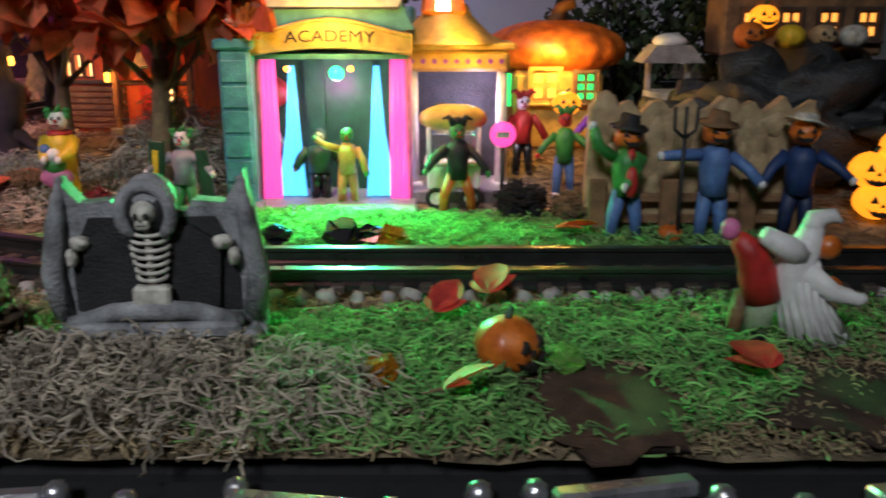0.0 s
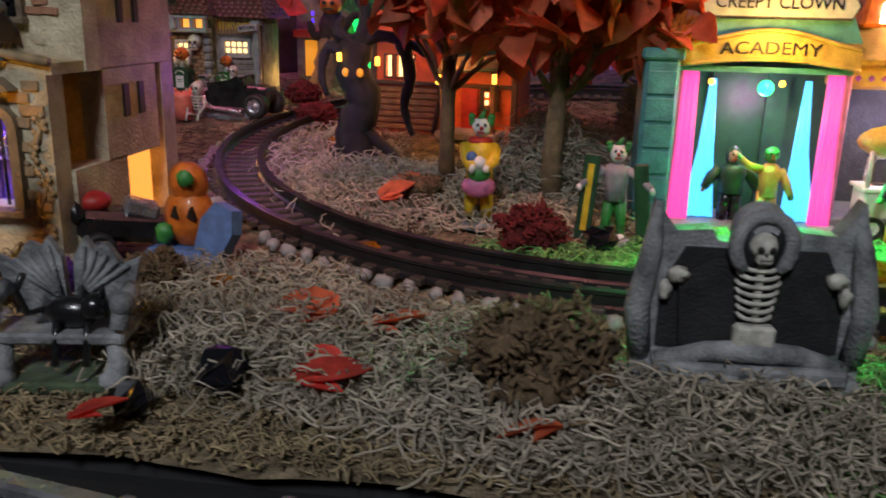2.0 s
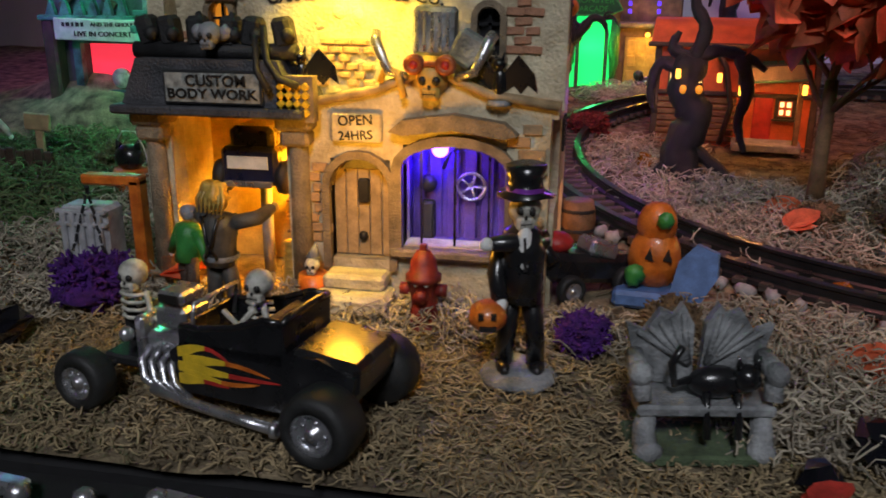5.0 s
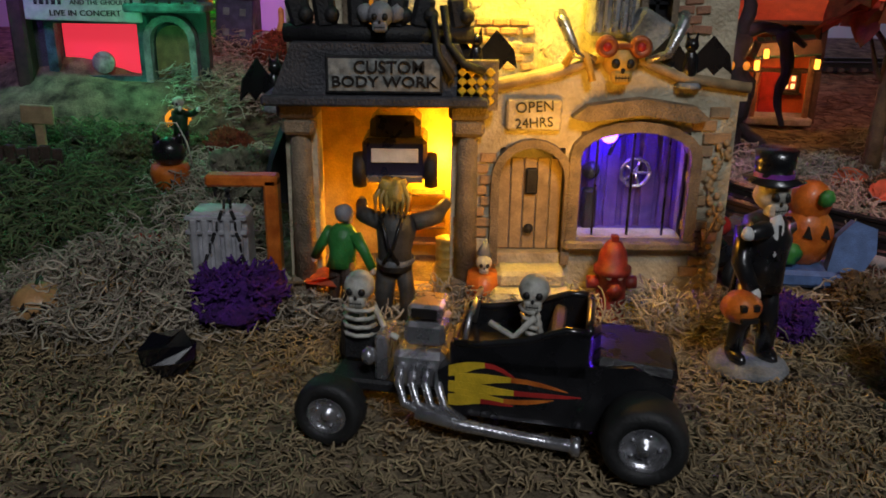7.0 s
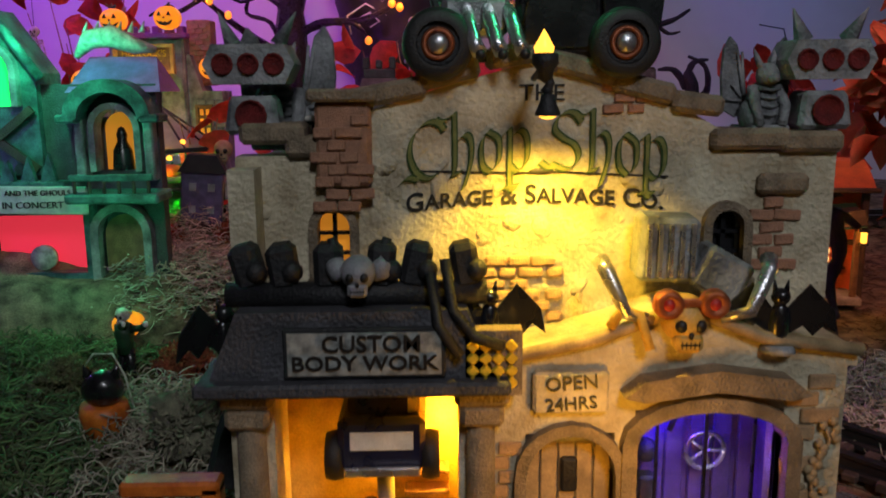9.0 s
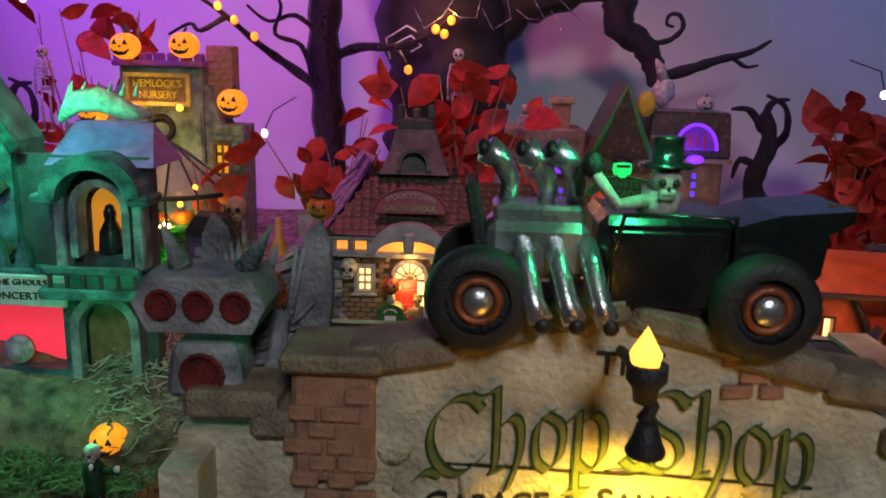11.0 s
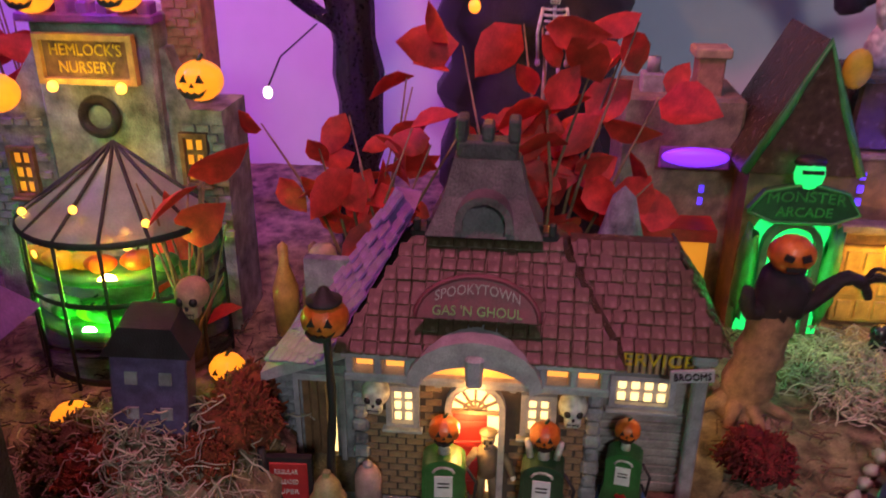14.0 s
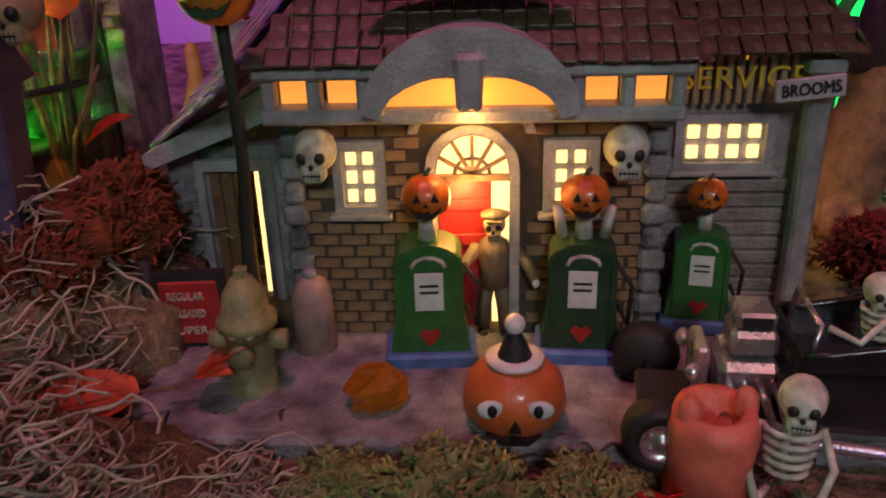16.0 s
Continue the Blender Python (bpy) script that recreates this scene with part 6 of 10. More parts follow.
def arcade():
    b = thing("arcade_building", pose(-0.374, 0.932, floor_z(0.932)), "brown gabled amusement hall with green-lit monster entrance", "building")
    part("gable_wall", Shape(WOODBR).prism([(-0.030, -0.004), (0.026, -0.004), (0.026, 0.108), (0.0, 0.168), (-0.030, 0.108)], 0.0, 0.070), b)
    part("gable_edge", Shape(GREEN).tube([(-0.034, -0.003, 0.100), (-0.016, -0.003, 0.136), (0.0, -0.003, 0.173), (0.014, -0.003, 0.136), (0.029, -0.003, 0.100)], 0.0026, 6), b, "green gable trim")
    part("roof", Shape(SHINGLE).add([(-0.036, -0.004, 0.100), (0.0, -0.004, 0.174), (0.032, -0.004, 0.100), (-0.036, 0.074, 0.100), (0.0, 0.074, 0.174), (0.032, 0.074, 0.100)], [(0, 1, 4, 3), (1, 2, 5, 4), (0, 3, 5, 2), (0, 2, 1), (3, 4, 5)]), b)
    part("window", Shape(BLUELIT).arched(0.000, 0.132, 0.144, 0.006, -0.002, 0.002), b, "blue lit window")
    sg = part("sign_board", Shape(DKGREEN).prism([(-0.030, -0.006), (-0.022, 0.006), (0, 0.011), (0.022, 0.006), (0.030, -0.006), (0.016, -0.012), (-0.016, -0.012)], -0.003, 0.003).paint(GREEN).tube([(-0.030, -0.003, -0.006), (-0.022, -0.003, 0.006), (0, -0.003, 0.011), (0.022, -0.003, 0.006), (0.030, -0.003, -0.006), (0.016, -0.003, -0.012), (-0.016, -0.003, -0.012), (-0.030, -0.003, -0.006)], 0.0010, 6), b, "green-edged dark sign board", at=pose(-0.002, -0.014, 0.088))
    part("lettering", letters("MONSTER", 0.0085, GREEN, 0.042, bow=4.0), sg, at=pose(0, -0.0036, 0.0035))
    part("lettering", letters("ARCADE", 0.0080, GREEN, 0.030), sg, at=pose(0, -0.0036, -0.0055))
    s = Shape(GREENLIT).ball((-0.002, -0.014, 0.104), (0.0085, 0.006, 0.0095), 12, 8).paint(LETTER).box((-0.002, -0.0195, 0.1065), (0.011, 0.002, 0.002)).ball((-0.002, -0.013, 0.1105), (0.009, 0.006, 0.004), 10, 6)
    part("monster_head", s, b, "green glowing monster head over the sign")
    part("entrance", Shape(GREENLIT).arched(-0.002, 0.0, 0.082, 0.048, -0.0045, -0.003, round_=0.55), b, "green glowing entrance")
    s = Shape(WOODDK).arch(-0.002, 0.0, 0.070, 0.026, -0.010, -0.004, 0.004)
    part("entrance_arch", s.paint(GREEN).ball((-0.026, -0.008, 0.040), (0.006, 0.006, 0.030), 8, 8, rough=0.6).ball((0.021, -0.008, 0.040), (0.006, 0.006, 0.030), 8, 8, rough=0.6, seed=2), b)
    # right block
    part("right_block", Shape(WOODBR).box((0.058, 0.042, 0.072), (0.066, 0.060, 0.152), bev=0.002), b, "dark brown right wing")
    part("mansard", Shape(SHINGLE).box((0.058, 0.036, 0.132), (0.074, 0.062, 0.040), bev=0.002, taper=0.94), b)
    part("ledge", Shape(STONEBR).box((0.058, 0.008, 0.110), (0.076, 0.012, 0.004), bev=0.001), b)
    part("ledge", Shape(STONEBR).box((0.058, 0.008, 0.066), (0.076, 0.012, 0.006), bev=0.001), b)
    n = 12
    pts = [(0.062 - 0.018 * math.cos(math.pi * i / n), 0.120 + 0.022 * math.sin(math.pi * i / n)) for i in range(n + 1)]
    sg = part("wing_sign", Shape(PURPLE).prism(pts, -0.002, 0.004).paint(VIOLETLIT).tube([(x, -0.002, z) for x, z in pts], 0.0016, 6), b, "violet-lit arched sign")
    part("lettering_bar", Shape(SIGNRED).box((0.050, -0.0026, 0.128), (0.0022, 0.001, 0.011)).box((0.056, -0.0026, 0.128), (0.0022, 0.001, 0.011)).box((0.062, -0.0026, 0.128), (0.0022, 0.001, 0.011)).box((0.069, -0.0026, 0.128), (0.0022, 0.001, 0.011)), sg)
    part("bulb", Shape(VIOLETLIT).ball((0.062, -0.002, 0.112), (0.008, 0.004, 0.004), 10, 6), b)
    for x in (0.036, 0.066):
        for z in (0.080, 0.088, 0.096):
            part("window_light", Shape(BLUELIT).box((x, 0.0108, z), (0.0034, 0.001, 0.0044), bev=0.0004), b)
    part("garage_door", Shape(GOLD).box((0.056, 0.010, 0.028), (0.046, 0.004, 0.050), bev=0.001), b, "amber-lit panelled door")
    for i in range(4):
        for j in range(3):
            part("door_panel", Shape(GOLD).box((0.040 + 0.0108 * i, 0.0075, 0.012 + 0.016 * j), (0.0085, 0.002, 0.012), bev=0.0006), b)
    part("bulb", Shape(BULB).ball((0.056, 0.002, 0.056), 0.0026, 8, 6), b)
    part("roof_ornament", Shape(BONE).ball((0.035, 0.020, 0.168), (0.010, 0.008, 0.013), 10, 8, rough=0.5).tube([(0.035, 0.020, 0.176), (0.030, 0.018, 0.190), (0.026, 0.018, 0.196)], [0.005, 0.004, 0.001], 6), b, "pale ghost ornament on the roof")
    part("roof_pumpkin", pumpkin_mesh(0.008, BONE), b, at=pose(0.070, 0.012, 0.152))
    part("moon_ornament", Shape(YELLOW).ball((0.018, 0.004, 0.158), (0.008, 0.003, 0.011), 12, 8), b, "yellow crescent ornament")
    # left warehouse
    part("left_block", Shape(STONEBR).box((-0.064, 0.064, 0.064), (0.072, 0.060, 0.136), bev=0.002), b, "brown brick left wing")
    part("left_chimney", Shape(BRICK).box((-0.050, 0.050, 0.142), (0.016, 0.016, 0.026), bev=0.001).paint(TAN).box((-0.050, 0.050, 0.157), (0.022, 0.020, 0.006), bev=0.001), b)
    part("left_chimney", Shape(WOODGREY).box((-0.082, 0.054, 0.128), (0.014, 0.014, 0.030), bev=0.001).cyl((-0.082, 0.054, 0.143), (-0.082, 0.054, 0.152), 0.004, seg=8), b)
    part("left_sign", Shape(PURPLE).box((-0.056, 0.026, 0.098), (0.042, 0.004, 0.013), bev=0.004).paint(VIOLETLIT).ball((-0.056, 0.024, 0.099), (0.020, 0.003, 0.006), 14, 8), b, "violet glowing sign plaque")
    for x in (-0.080, -0.048):
        for z in (0.068, 0.076):
            part("window_light", Shape(BLUELIT).box((x, 0.0336, z), (0.0030, 0.001, 0.0046), bev=0.0004), b)
    part("awning", Shape(RED).prism([(-0.096, 0.050), (-0.040, 0.050), (-0.040, 0.058), (-0.096, 0.058)], 0.010, 0.034), b)
    part("shop_front", Shape(AMBERDIM).box((-0.064, 0.0330, 0.026), (0.050, 0.002, 0.040)), b, "amber-lit shop front")
    return b


arcade()
lamp("arcade_green_light", "POINT", (-0.376, 0.895, 0.075), (0.05, 1.0, 0.25), 0.028, 0.006)
lamp("arcade_amber_light", "POINT", (-0.320, 0.915, 0.085), (1.0, 0.50, 0.05), 0.030, 0.004)
lamp("arcade_violet_light", "POINT", (-0.312, 0.905, 0.150), (0.25, 0.08, 1.0), 0.020, 0.004)


def orange_house():
    b = thing("orange_cottage", pose(-0.258, 0.690, floor_z(0.69), 0, 0, -8), "orange timbered cottage with tiled roof, dark porch and warm lamps", "building")
    slit = [(-0.052 + 0.0095 * k, -0.0465 + 0.0095 * k, 0.044, 0.061) for k in range(3)]
    part("wall", Shape(ORANGEHOUSE).wall(-0.064, 0.058, -0.004, 0.078, -0.005, 0.002, slit), b, "orange plastered front wall")
    part("core", Shape(ORANGEHOUSE).box((-0.003, 0.030, 0.037), (0.120, 0.050, 0.080), bev=0.002), b)
    for x0, x1, z0, z1 in slit:
        w = part("window", Shape(WOODDK).wall(x0 - 0.0012, x1 + 0.0012, z0 - 0.0012, z1 + 0.0012, -0.0066, -0.0045, [(x0, x1, z0, z1)]), b)
        part("pane", Shape(WARM).box(((x0 + x1) / 2, 0.0010, (z0 + z1) / 2), (x1 - x0, 0.0010, z1 - z0)), w, "warm lit slit pane")
    for k in range(7):
        part("log", Shape(WOODBR).box((-0.030, -0.0062, 0.004 + 0.0050 * k), (0.060, 0.003, 0.0042), bev=0.0008), b)
    for x in (-0.062, 0.056):
        part("timber", Shape(WOODDK).box((x, -0.0065, 0.036), (0.005, 0.004, 0.078), bev=0.0008), b)
    part("timber", Shape(WOODDK).box((-0.003, -0.0068, 0.0395), (0.116, 0.004, 0.0035), bev=0.0008), b)
    part("timber", Shape(WOODDK).tube([(-0.010, -0.008, 0.0), (-0.004, -0.008, 0.030), (-0.010, -0.008, 0.060), (-0.020, -0.008, 0.076)], 0.0022, 6), b, "crooked dark timber")
    n = 8
    arc = [(-0.010 + 0.074 * i / n, 0.076 + 0.020 * math.sin(math.pi * i / n)) for i in range(n + 1)]
    prof = Shape(ORANGEHOUSE).prism(arc, -0.062, 0.068, pose(0, 0, 0, 0, 0, 90))
    roof = part("roof", prof, b, "rounded orange roof")
    part("eave_board", Shape(WOODDK).box((-0.003, -0.0115, 0.0765), (0.134, 0.004, 0.0035), bev=0.0008), b)
    part("bat_emblem", Shape(LETTER).prism([(0.026, 0.072), (0.031, 0.0755), (0.034, 0.074), (0.037, 0.0755), (0.042, 0.072), (0.036, 0.071), (0.034, 0.0685), (0.032, 0.071)], -0.0062, -0.0048), b)
    s = Shape(WOODDK).prism([(0.000, 0.050), (0.050, 0.054), (0.046, 0.066), (0.004, 0.062)], -0.034, -0.006)
    porch = part("porch_roof", s, b, "dark green-black porch roof")
    shingles(porch, (0.000, -0.0345, 0.0505), (0.050, -0.0345, 0.0545), (0.004, -0.012, 0.064), (0.046, -0.012, 0.067), 4, 9, DKGREEN, seed=7)
    for x in (0.004, 0.044):
        part("porch_post", Shape(WOODBR).box((x, -0.030, 0.026), (0.004, 0.004, 0.052), bev=0.0006), b)
    part("porch_floor", Shape(WOODGREY).box((0.024, -0.020, 0.003), (0.050, 0.030, 0.006), bev=0.001), b)
    part("door", Shape(RED).box((0.020, -0.0066, 0.024), (0.014, 0.003, 0.036), bev=0.0008), b)
    for x, y, z in ((0.002, -0.036, 0.046), (0.046, -0.036, 0.048)):
        l = part("lantern", Shape(MATTBLACK).box((x, y, z + 0.0045), (0.005, 0.005, 0.0015)).box((x, y, z - 0.0045), (0.005, 0.005, 0.0012)), b)
        part("bulb", Shape(BULB).box((x, y, z), (0.0034, 0.0034, 0.0075), bev=0.0006), l)
    lattice(b, 0.036, 0.024, 0.036, 0.010, -0.0062, 2, 2, WARM, WOODDK)
    return b


orange_house()
lamp("cottage_lamp_light", "POINT", (-0.250, 0.636, 0.075), (1.0, 0.40, 0.10), 0.045, 0.004)


# ---- trees ----
def limb_paths(rng, start, direction, length, depth, radius, out, bend=0.35):
    """Grows a crooked limb and its forks; appends (points, radii)."""
    pts, p, d = [Vector(start)], Vector(start), Vector(direction).normalized()
    n = 5
    for i in range(n):
        d = (d + Vector((rng.uniform(-bend, bend), rng.uniform(-bend, bend), rng.uniform(-bend * 0.4, bend * 0.6)))).normalized()
        p = p + d * length / n
        pts.append(p.copy())
    out.append((pts, [radius * (1 - 0.75 * i / n) for i in range(n + 1)]))
    if depth > 0:
        for k in range(3 if depth > 1 else 2):
            j = rng.randrange(2, n + 1)
            side = Vector((rng.uniform(-1, 1), rng.uniform(-1, 1), rng.uniform(-0.1, 0.9)))
            limb_paths(rng, pts[j], (d + side * 0.9), length * rng.uniform(0.55, 0.8), depth - 1, radius * 0.5, out, bend)


def autumn_tree(x, y, height, crown, leaves, material, seed, label, bark=BARK, r=0.0055, leaf=0.016, offset=(0, 0)):
    rng = random.Random(seed)
    t = thing("tree", on(x, y), label, "tree")
    fork = height * 0.44
    trunk = [(0, 0, -0.004), (rng.uniform(-0.003, 0.003), 0, fork * 0.4), (offset[0] * 0.15, offset[1] * 0.15, fork * 0.75), (offset[0] * 0.3, offset[1] * 0.3, fork)]
    part("trunk", Shape(bark).tube(trunk, [r * 1.25, r * 0.95, r * 0.85, r * 0.8], 10), t)
    paths = []
    for k in range(7):
        a = k * 0.9 + rng.uniform(-0.2, 0.2)
        limb_paths(rng, trunk[3] if k % 2 else trunk[2], (math.cos(a) * 0.75 + offset[0] * 12, math.sin(a) * 0.75, 0.9), height * 0.34, 2, r * 0.42, paths, 0.3)
    s = Shape(bark)
    for pts, rs in paths:
        s.tube(pts, [max(q, 0.0004) for q in rs], 5)
    tagged(part("limb", s, t), kind="stuff")
    s = Shape(material)
    tips = [p for pts, rs in paths for p in pts[2:] if p.z > height * 0.56]
    for k in range(leaves):
        p = rng.choice(tips) + Vector((rng.gauss(0, 1), rng.gauss(0, 1), rng.gauss(0, 0.8))) * crown * 0.13
        q = Euler((rng.uniform(-1.2, 1.2), rng.uniform(-0.6, 1.3), rng.uniform(0, 6.28))).to_matrix().to_4x4()
        ln = leaf * rng.uniform(0.6, 1.3)
        leaf_into(s, Matrix.Translation(p) @ q, ln, ln * rng.uniform(0.55, 0.9), rng.uniform(0.1, 0.6))
    tagged(part("crown", s, t), kind="stuff")
    return t


autumn_tree(-0.234, 0.515, 0.180, 0.060, 430, LEAFORANGE, 11, "autumn tree with orange-red silk leaves and brown trunk", WOODBR, 0.0048, 0.025)
autumn_tree(-0.170, 0.500, 0.180, 0.060, 430, LEAFORANGE, 12, "autumn tree with a pale forked trunk and orange leaves", BARK, 0.0062, 0.026, offset=(0.010, 0))


def leaf_spray(x, y, z0, spread, top, count, seed, label, material=LEAFRED, leaf=0.032, low=0.45):
    """Thin twigs with large red silk leaves."""
    rng = random.Random(seed)
    t = thing("leaf_branch", pose(x, y, z0), label, "branch")
    s, tips = Shape(BARK), []
    for k in range(12):
        a = rng.uniform(0, 6.28)
        e = Vector((math.cos(a) * spread * rng.uniform(0.3, 1), math.sin(a) * spread * 0.4, top * rng.uniform(low, 1)))
        mid = e * 0.5 + Vector((rng.uniform(-1, 1), rng.uniform(-1, 1), 1)) * spread * 0.12
        s.tube([(0, 0, 0), mid, e], [0.0012, 0.0010, 0.0005], 5)
        tips += [e, mid.lerp(e, 0.5), mid]
    tagged(part("twig", s, t), kind="stuff")
    for k in range(count):
        p = tips[k % len(tips)] + Vector((rng.gauss(0, 1), rng.gauss(0, 0.6), rng.gauss(0, 1))) * 0.004
        ln = leaf * rng.uniform(0.6, 1.15)
        l = Shape(material)
        leaf_into(l, Matrix.Identity(4), ln, ln * rng.uniform(0.5, 0.75), rng.uniform(0.1, 0.7), True)
        part("leaf", l, t, at=Matrix.Translation(p) @ Euler((rng.uniform(0.3, 2.4), rng.uniform(-1.2, 1.2), rng.uniform(-0.9, 0.9) + (3.14 if rng.random() < 0.5 else 0))).to_matrix().to_4x4())
    return t


leaf_spray(-0.520, 0.905, 0.040, 0.065, 0.185, 58, 1, "spray of large red silk leaves on thin twigs")
leaf_spray(-0.625, 0.920, 0.035, 0.062, 0.165, 36, 2, "spray of red silk leaves beside the glittering tree")
leaf_spray(-0.710, 0.850, 0.030, 0.030, 0.125, 7, 3, "few red leaves beside the conservatory")
leaf_spray(-0.850, 0.950, 0.040, 0.065, 0.230, 22, 4, "dark red leaves in purple light by the wall")
leaf_spray(-0.152, 0.975, 0.040, 0.060, 0.155, 96, 5, "bush of red silk leaves by the wall", leaf=0.040, low=0.12)
leaf_spray(-0.795, 0.930, 0.200, 0.030, 0.065, 5, 6, "red leaves standing over the nursery tower")


def crooked(pts, r0, r1, material, s=None, seg=8, twist=0.0):
    s = s or Shape(material)
    pts = [Vector(p) for p in pts]
    fine = []
    for i in range(len(pts) - 1):
        a, b = pts[i], pts[i + 1]
        p0, p3 = pts[max(i - 1, 0)], pts[min(i + 2, len(pts) - 1)]
        for k in range(4):
            u = k / 4
            fine.append(0.5 * ((2 * a) + (b - p0) * u + (2 * p0 - 5 * a + 4 * b - p3) * u * u + (3 * a - p0 - 3 * b + p3) * u ** 3))
    fine.append(pts[-1])
    n = len(fine)
    s.tube(fine, [(r0 + (r1 - r0) * i / (n - 1)) * (1 + 0.12 * math.sin(i * 2.3)) for i in range(n)], seg)
    return s


# big dark tree cut-out by the wall
bt = thing("big_dark_tree", pose(0, 1.075, 0), "huge black spooky tree prop with a drooping arm and curled twigs", "tree")
part("trunk", crooked([(-0.530, 0, 0.03), (-0.535, 0, 0.10), (-0.530, 0, 0.18), (-0.540, 0, 0.27), (-0.545, 0, 0.36), (-0.55, 0, 0.46)], 0.058, 0.070, BARKDK, seg=14), bt)
part("limb", crooked([(-0.500, 0, 0.235), (-0.470, -0.004, 0.275), (-0.430, -0.008, 0.292), (-0.385, -0.01, 0.305), (-0.365, -0.01, 0.29), (-0.362, -0.01, 0.262), (-0.338, -0.01, 0.245), (-0.326, -0.01, 0.225), (-0.320, -0.01, 0.205)], 0.025, 0.009, BARKDK, seg=10), bt)
part("limb", crooked([(-0.322, -0.01, 0.212), (-0.290, -0.012, 0.222), (-0.262, -0.012, 0.232), (-0.232, -0.012, 0.240), (-0.212, -0.012, 0.252)], 0.007, 0.0015, BARKDK), bt)
part("twig", crooked([(-0.250, -0.012, 0.236), (-0.235, -0.012, 0.226), (-0.222, -0.012, 0.228)], 0.003, 0.001, BARKDK), bt)
part("twig", crooked([(-0.330, -0.01, 0.246), (-0.312, -0.012, 0.250), (-0.300, -0.012, 0.262), (-0.304, -0.012, 0.274), (-0.314, -0.012, 0.274), (-0.316, -0.012, 0.265), (-0.309, -0.012, 0.263)], 0.0030, 0.0014, BARKDK), bt)
part("face_outline", Shape(WHITE).tube([(-0.572, -0.062, 0.225), (-0.580, -0.060, 0.240), (-0.566, -0.062, 0.247), (-0.556, -0.062, 0.238), (-0.566, -0.062, 0.232)], 0.0010, 5).tube([(-0.586, -0.058, 0.225), (-0.590, -0.058, 0.244), (-0.570, -0.062, 0.256), (-0.548, -0.062, 0.244)], 0.0010, 5), bt, "pale swirl painted on the bark")
# glittering black tree in front of it, hung with amber bulbs
GLITTER = mat("glitter_bark", (0.020, 0.012, 0.028), 0.30, 0.3, scale=400, vary=0.7, bump=1.0)
gt = thing("glittering_tree", pose(-0.645, 1.0, 0.03), "thin black glittering tree with crooked branches and amber fairy lights", "tree")
part("trunk", crooked([(0.004, 0, -0.01), (0.000, 0, 0.06), (0.004, 0, 0.12), (-0.002, 0, 0.20), (0.002, 0, 0.27), (0.004, 0, 0.38)], 0.016, 0.0145, GLITTER, seg=10), gt)
branches = ([(-0.002, -0.006, 0.165), (-0.030, -0.012, 0.185), (-0.058, -0.018, 0.205), (-0.090, -0.022, 0.232), (-0.125, -0.026, 0.255)], [(0.006, -0.004, 0.195), (0.035, -0.014, 0.205), (0.070, -0.020, 0.206), (0.100, -0.022, 0.218), (0.120, -0.022, 0.235)],
            [(-0.004, -0.006, 0.215), (-0.026, -0.010, 0.232), (-0.050, -0.012, 0.226), (-0.070, -0.012, 0.240)], [(-0.010, -0.01, 0.175), (-0.020, -0.014, 0.205), (-0.044, -0.014, 0.215), (-0.038, -0.014, 0.240), (-0.050, -0.014, 0.262)], [(0.060, -0.02, 0.206), (0.074, -0.022, 0.196), (0.080, -0.022, 0.186)], [(-0.085, -0.022, 0.230), (-0.110, -0.022, 0.216), (-0.120, -0.022, 0.222), (-0.140, -0.022, 0.212)])
for k, pts in enumerate(branches):
    part("branch", crooked(pts, 0.0055 if k < 2 else 0.0028, 0.0012, GLITTER), gt)
for x, y, z in ((-0.092, -0.028, 0.238), (-0.078, -0.026, 0.226), (-0.106, -0.030, 0.248), (-0.060, -0.026, 0.212), (0.104, -0.028, 0.222), (0.118, -0.028, 0.230), (0.080, -0.028, 0.186), (0.112, -0.03, 0.218)):
    part("fairy_light", Shape(FAIRY).ball((x, y, z), (0.0036, 0.0036, 0.0042), 10, 8), gt)
lamp("fairy_light_glow", "POINT", (-0.735, 0.960, 0.268), (1.0, 0.45, 0.08), 0.060, 0.004)
lamp("fairy_light_glow", "POINT", (-0.535, 0.955, 0.262), (1.0, 0.40, 0.06), 0.120, 0.004)
wire = Shape(CHROME)
for k in range(5):
    wire.tube([(-0.56 + 0.03 * k, 0.96, 0.270), (-0.55 + 0.03 * k, 0.955, 0.252 + 0.01 * (k % 2)), (-0.535 + 0.03 * k, 0.955, 0.262), (-0.52 + 0.02 * k, 0.955, 0.285)], 0.0004, 4)
single("light_string_wire", wire, pose(0, 0, 0), "thin silver fairy-light wire in the tree", "wire")
for x, y, z, m2 in ((-0.706, 1.006, 0.152, BULBWHITE), (-0.888, 0.922, 0.268, BULBPURPLE), (-0.142, 0.965, 0.205, BULBWHITE)):
    bl = thing("string_light", pose(x, y, z), "bright clear bulb of a light string", "light")
    part("bulb", Shape(m2).ball((0, 0, 0), (0.0032, 0.0032, 0.0040), 10, 8), bl)
    part("wire", Shape(MATTBLACK).tube([(0, 0, 0.003), (0.004, 0.02, 0.02), (0.01, 0.10, 0.03)], 0.0007, 5), bl)
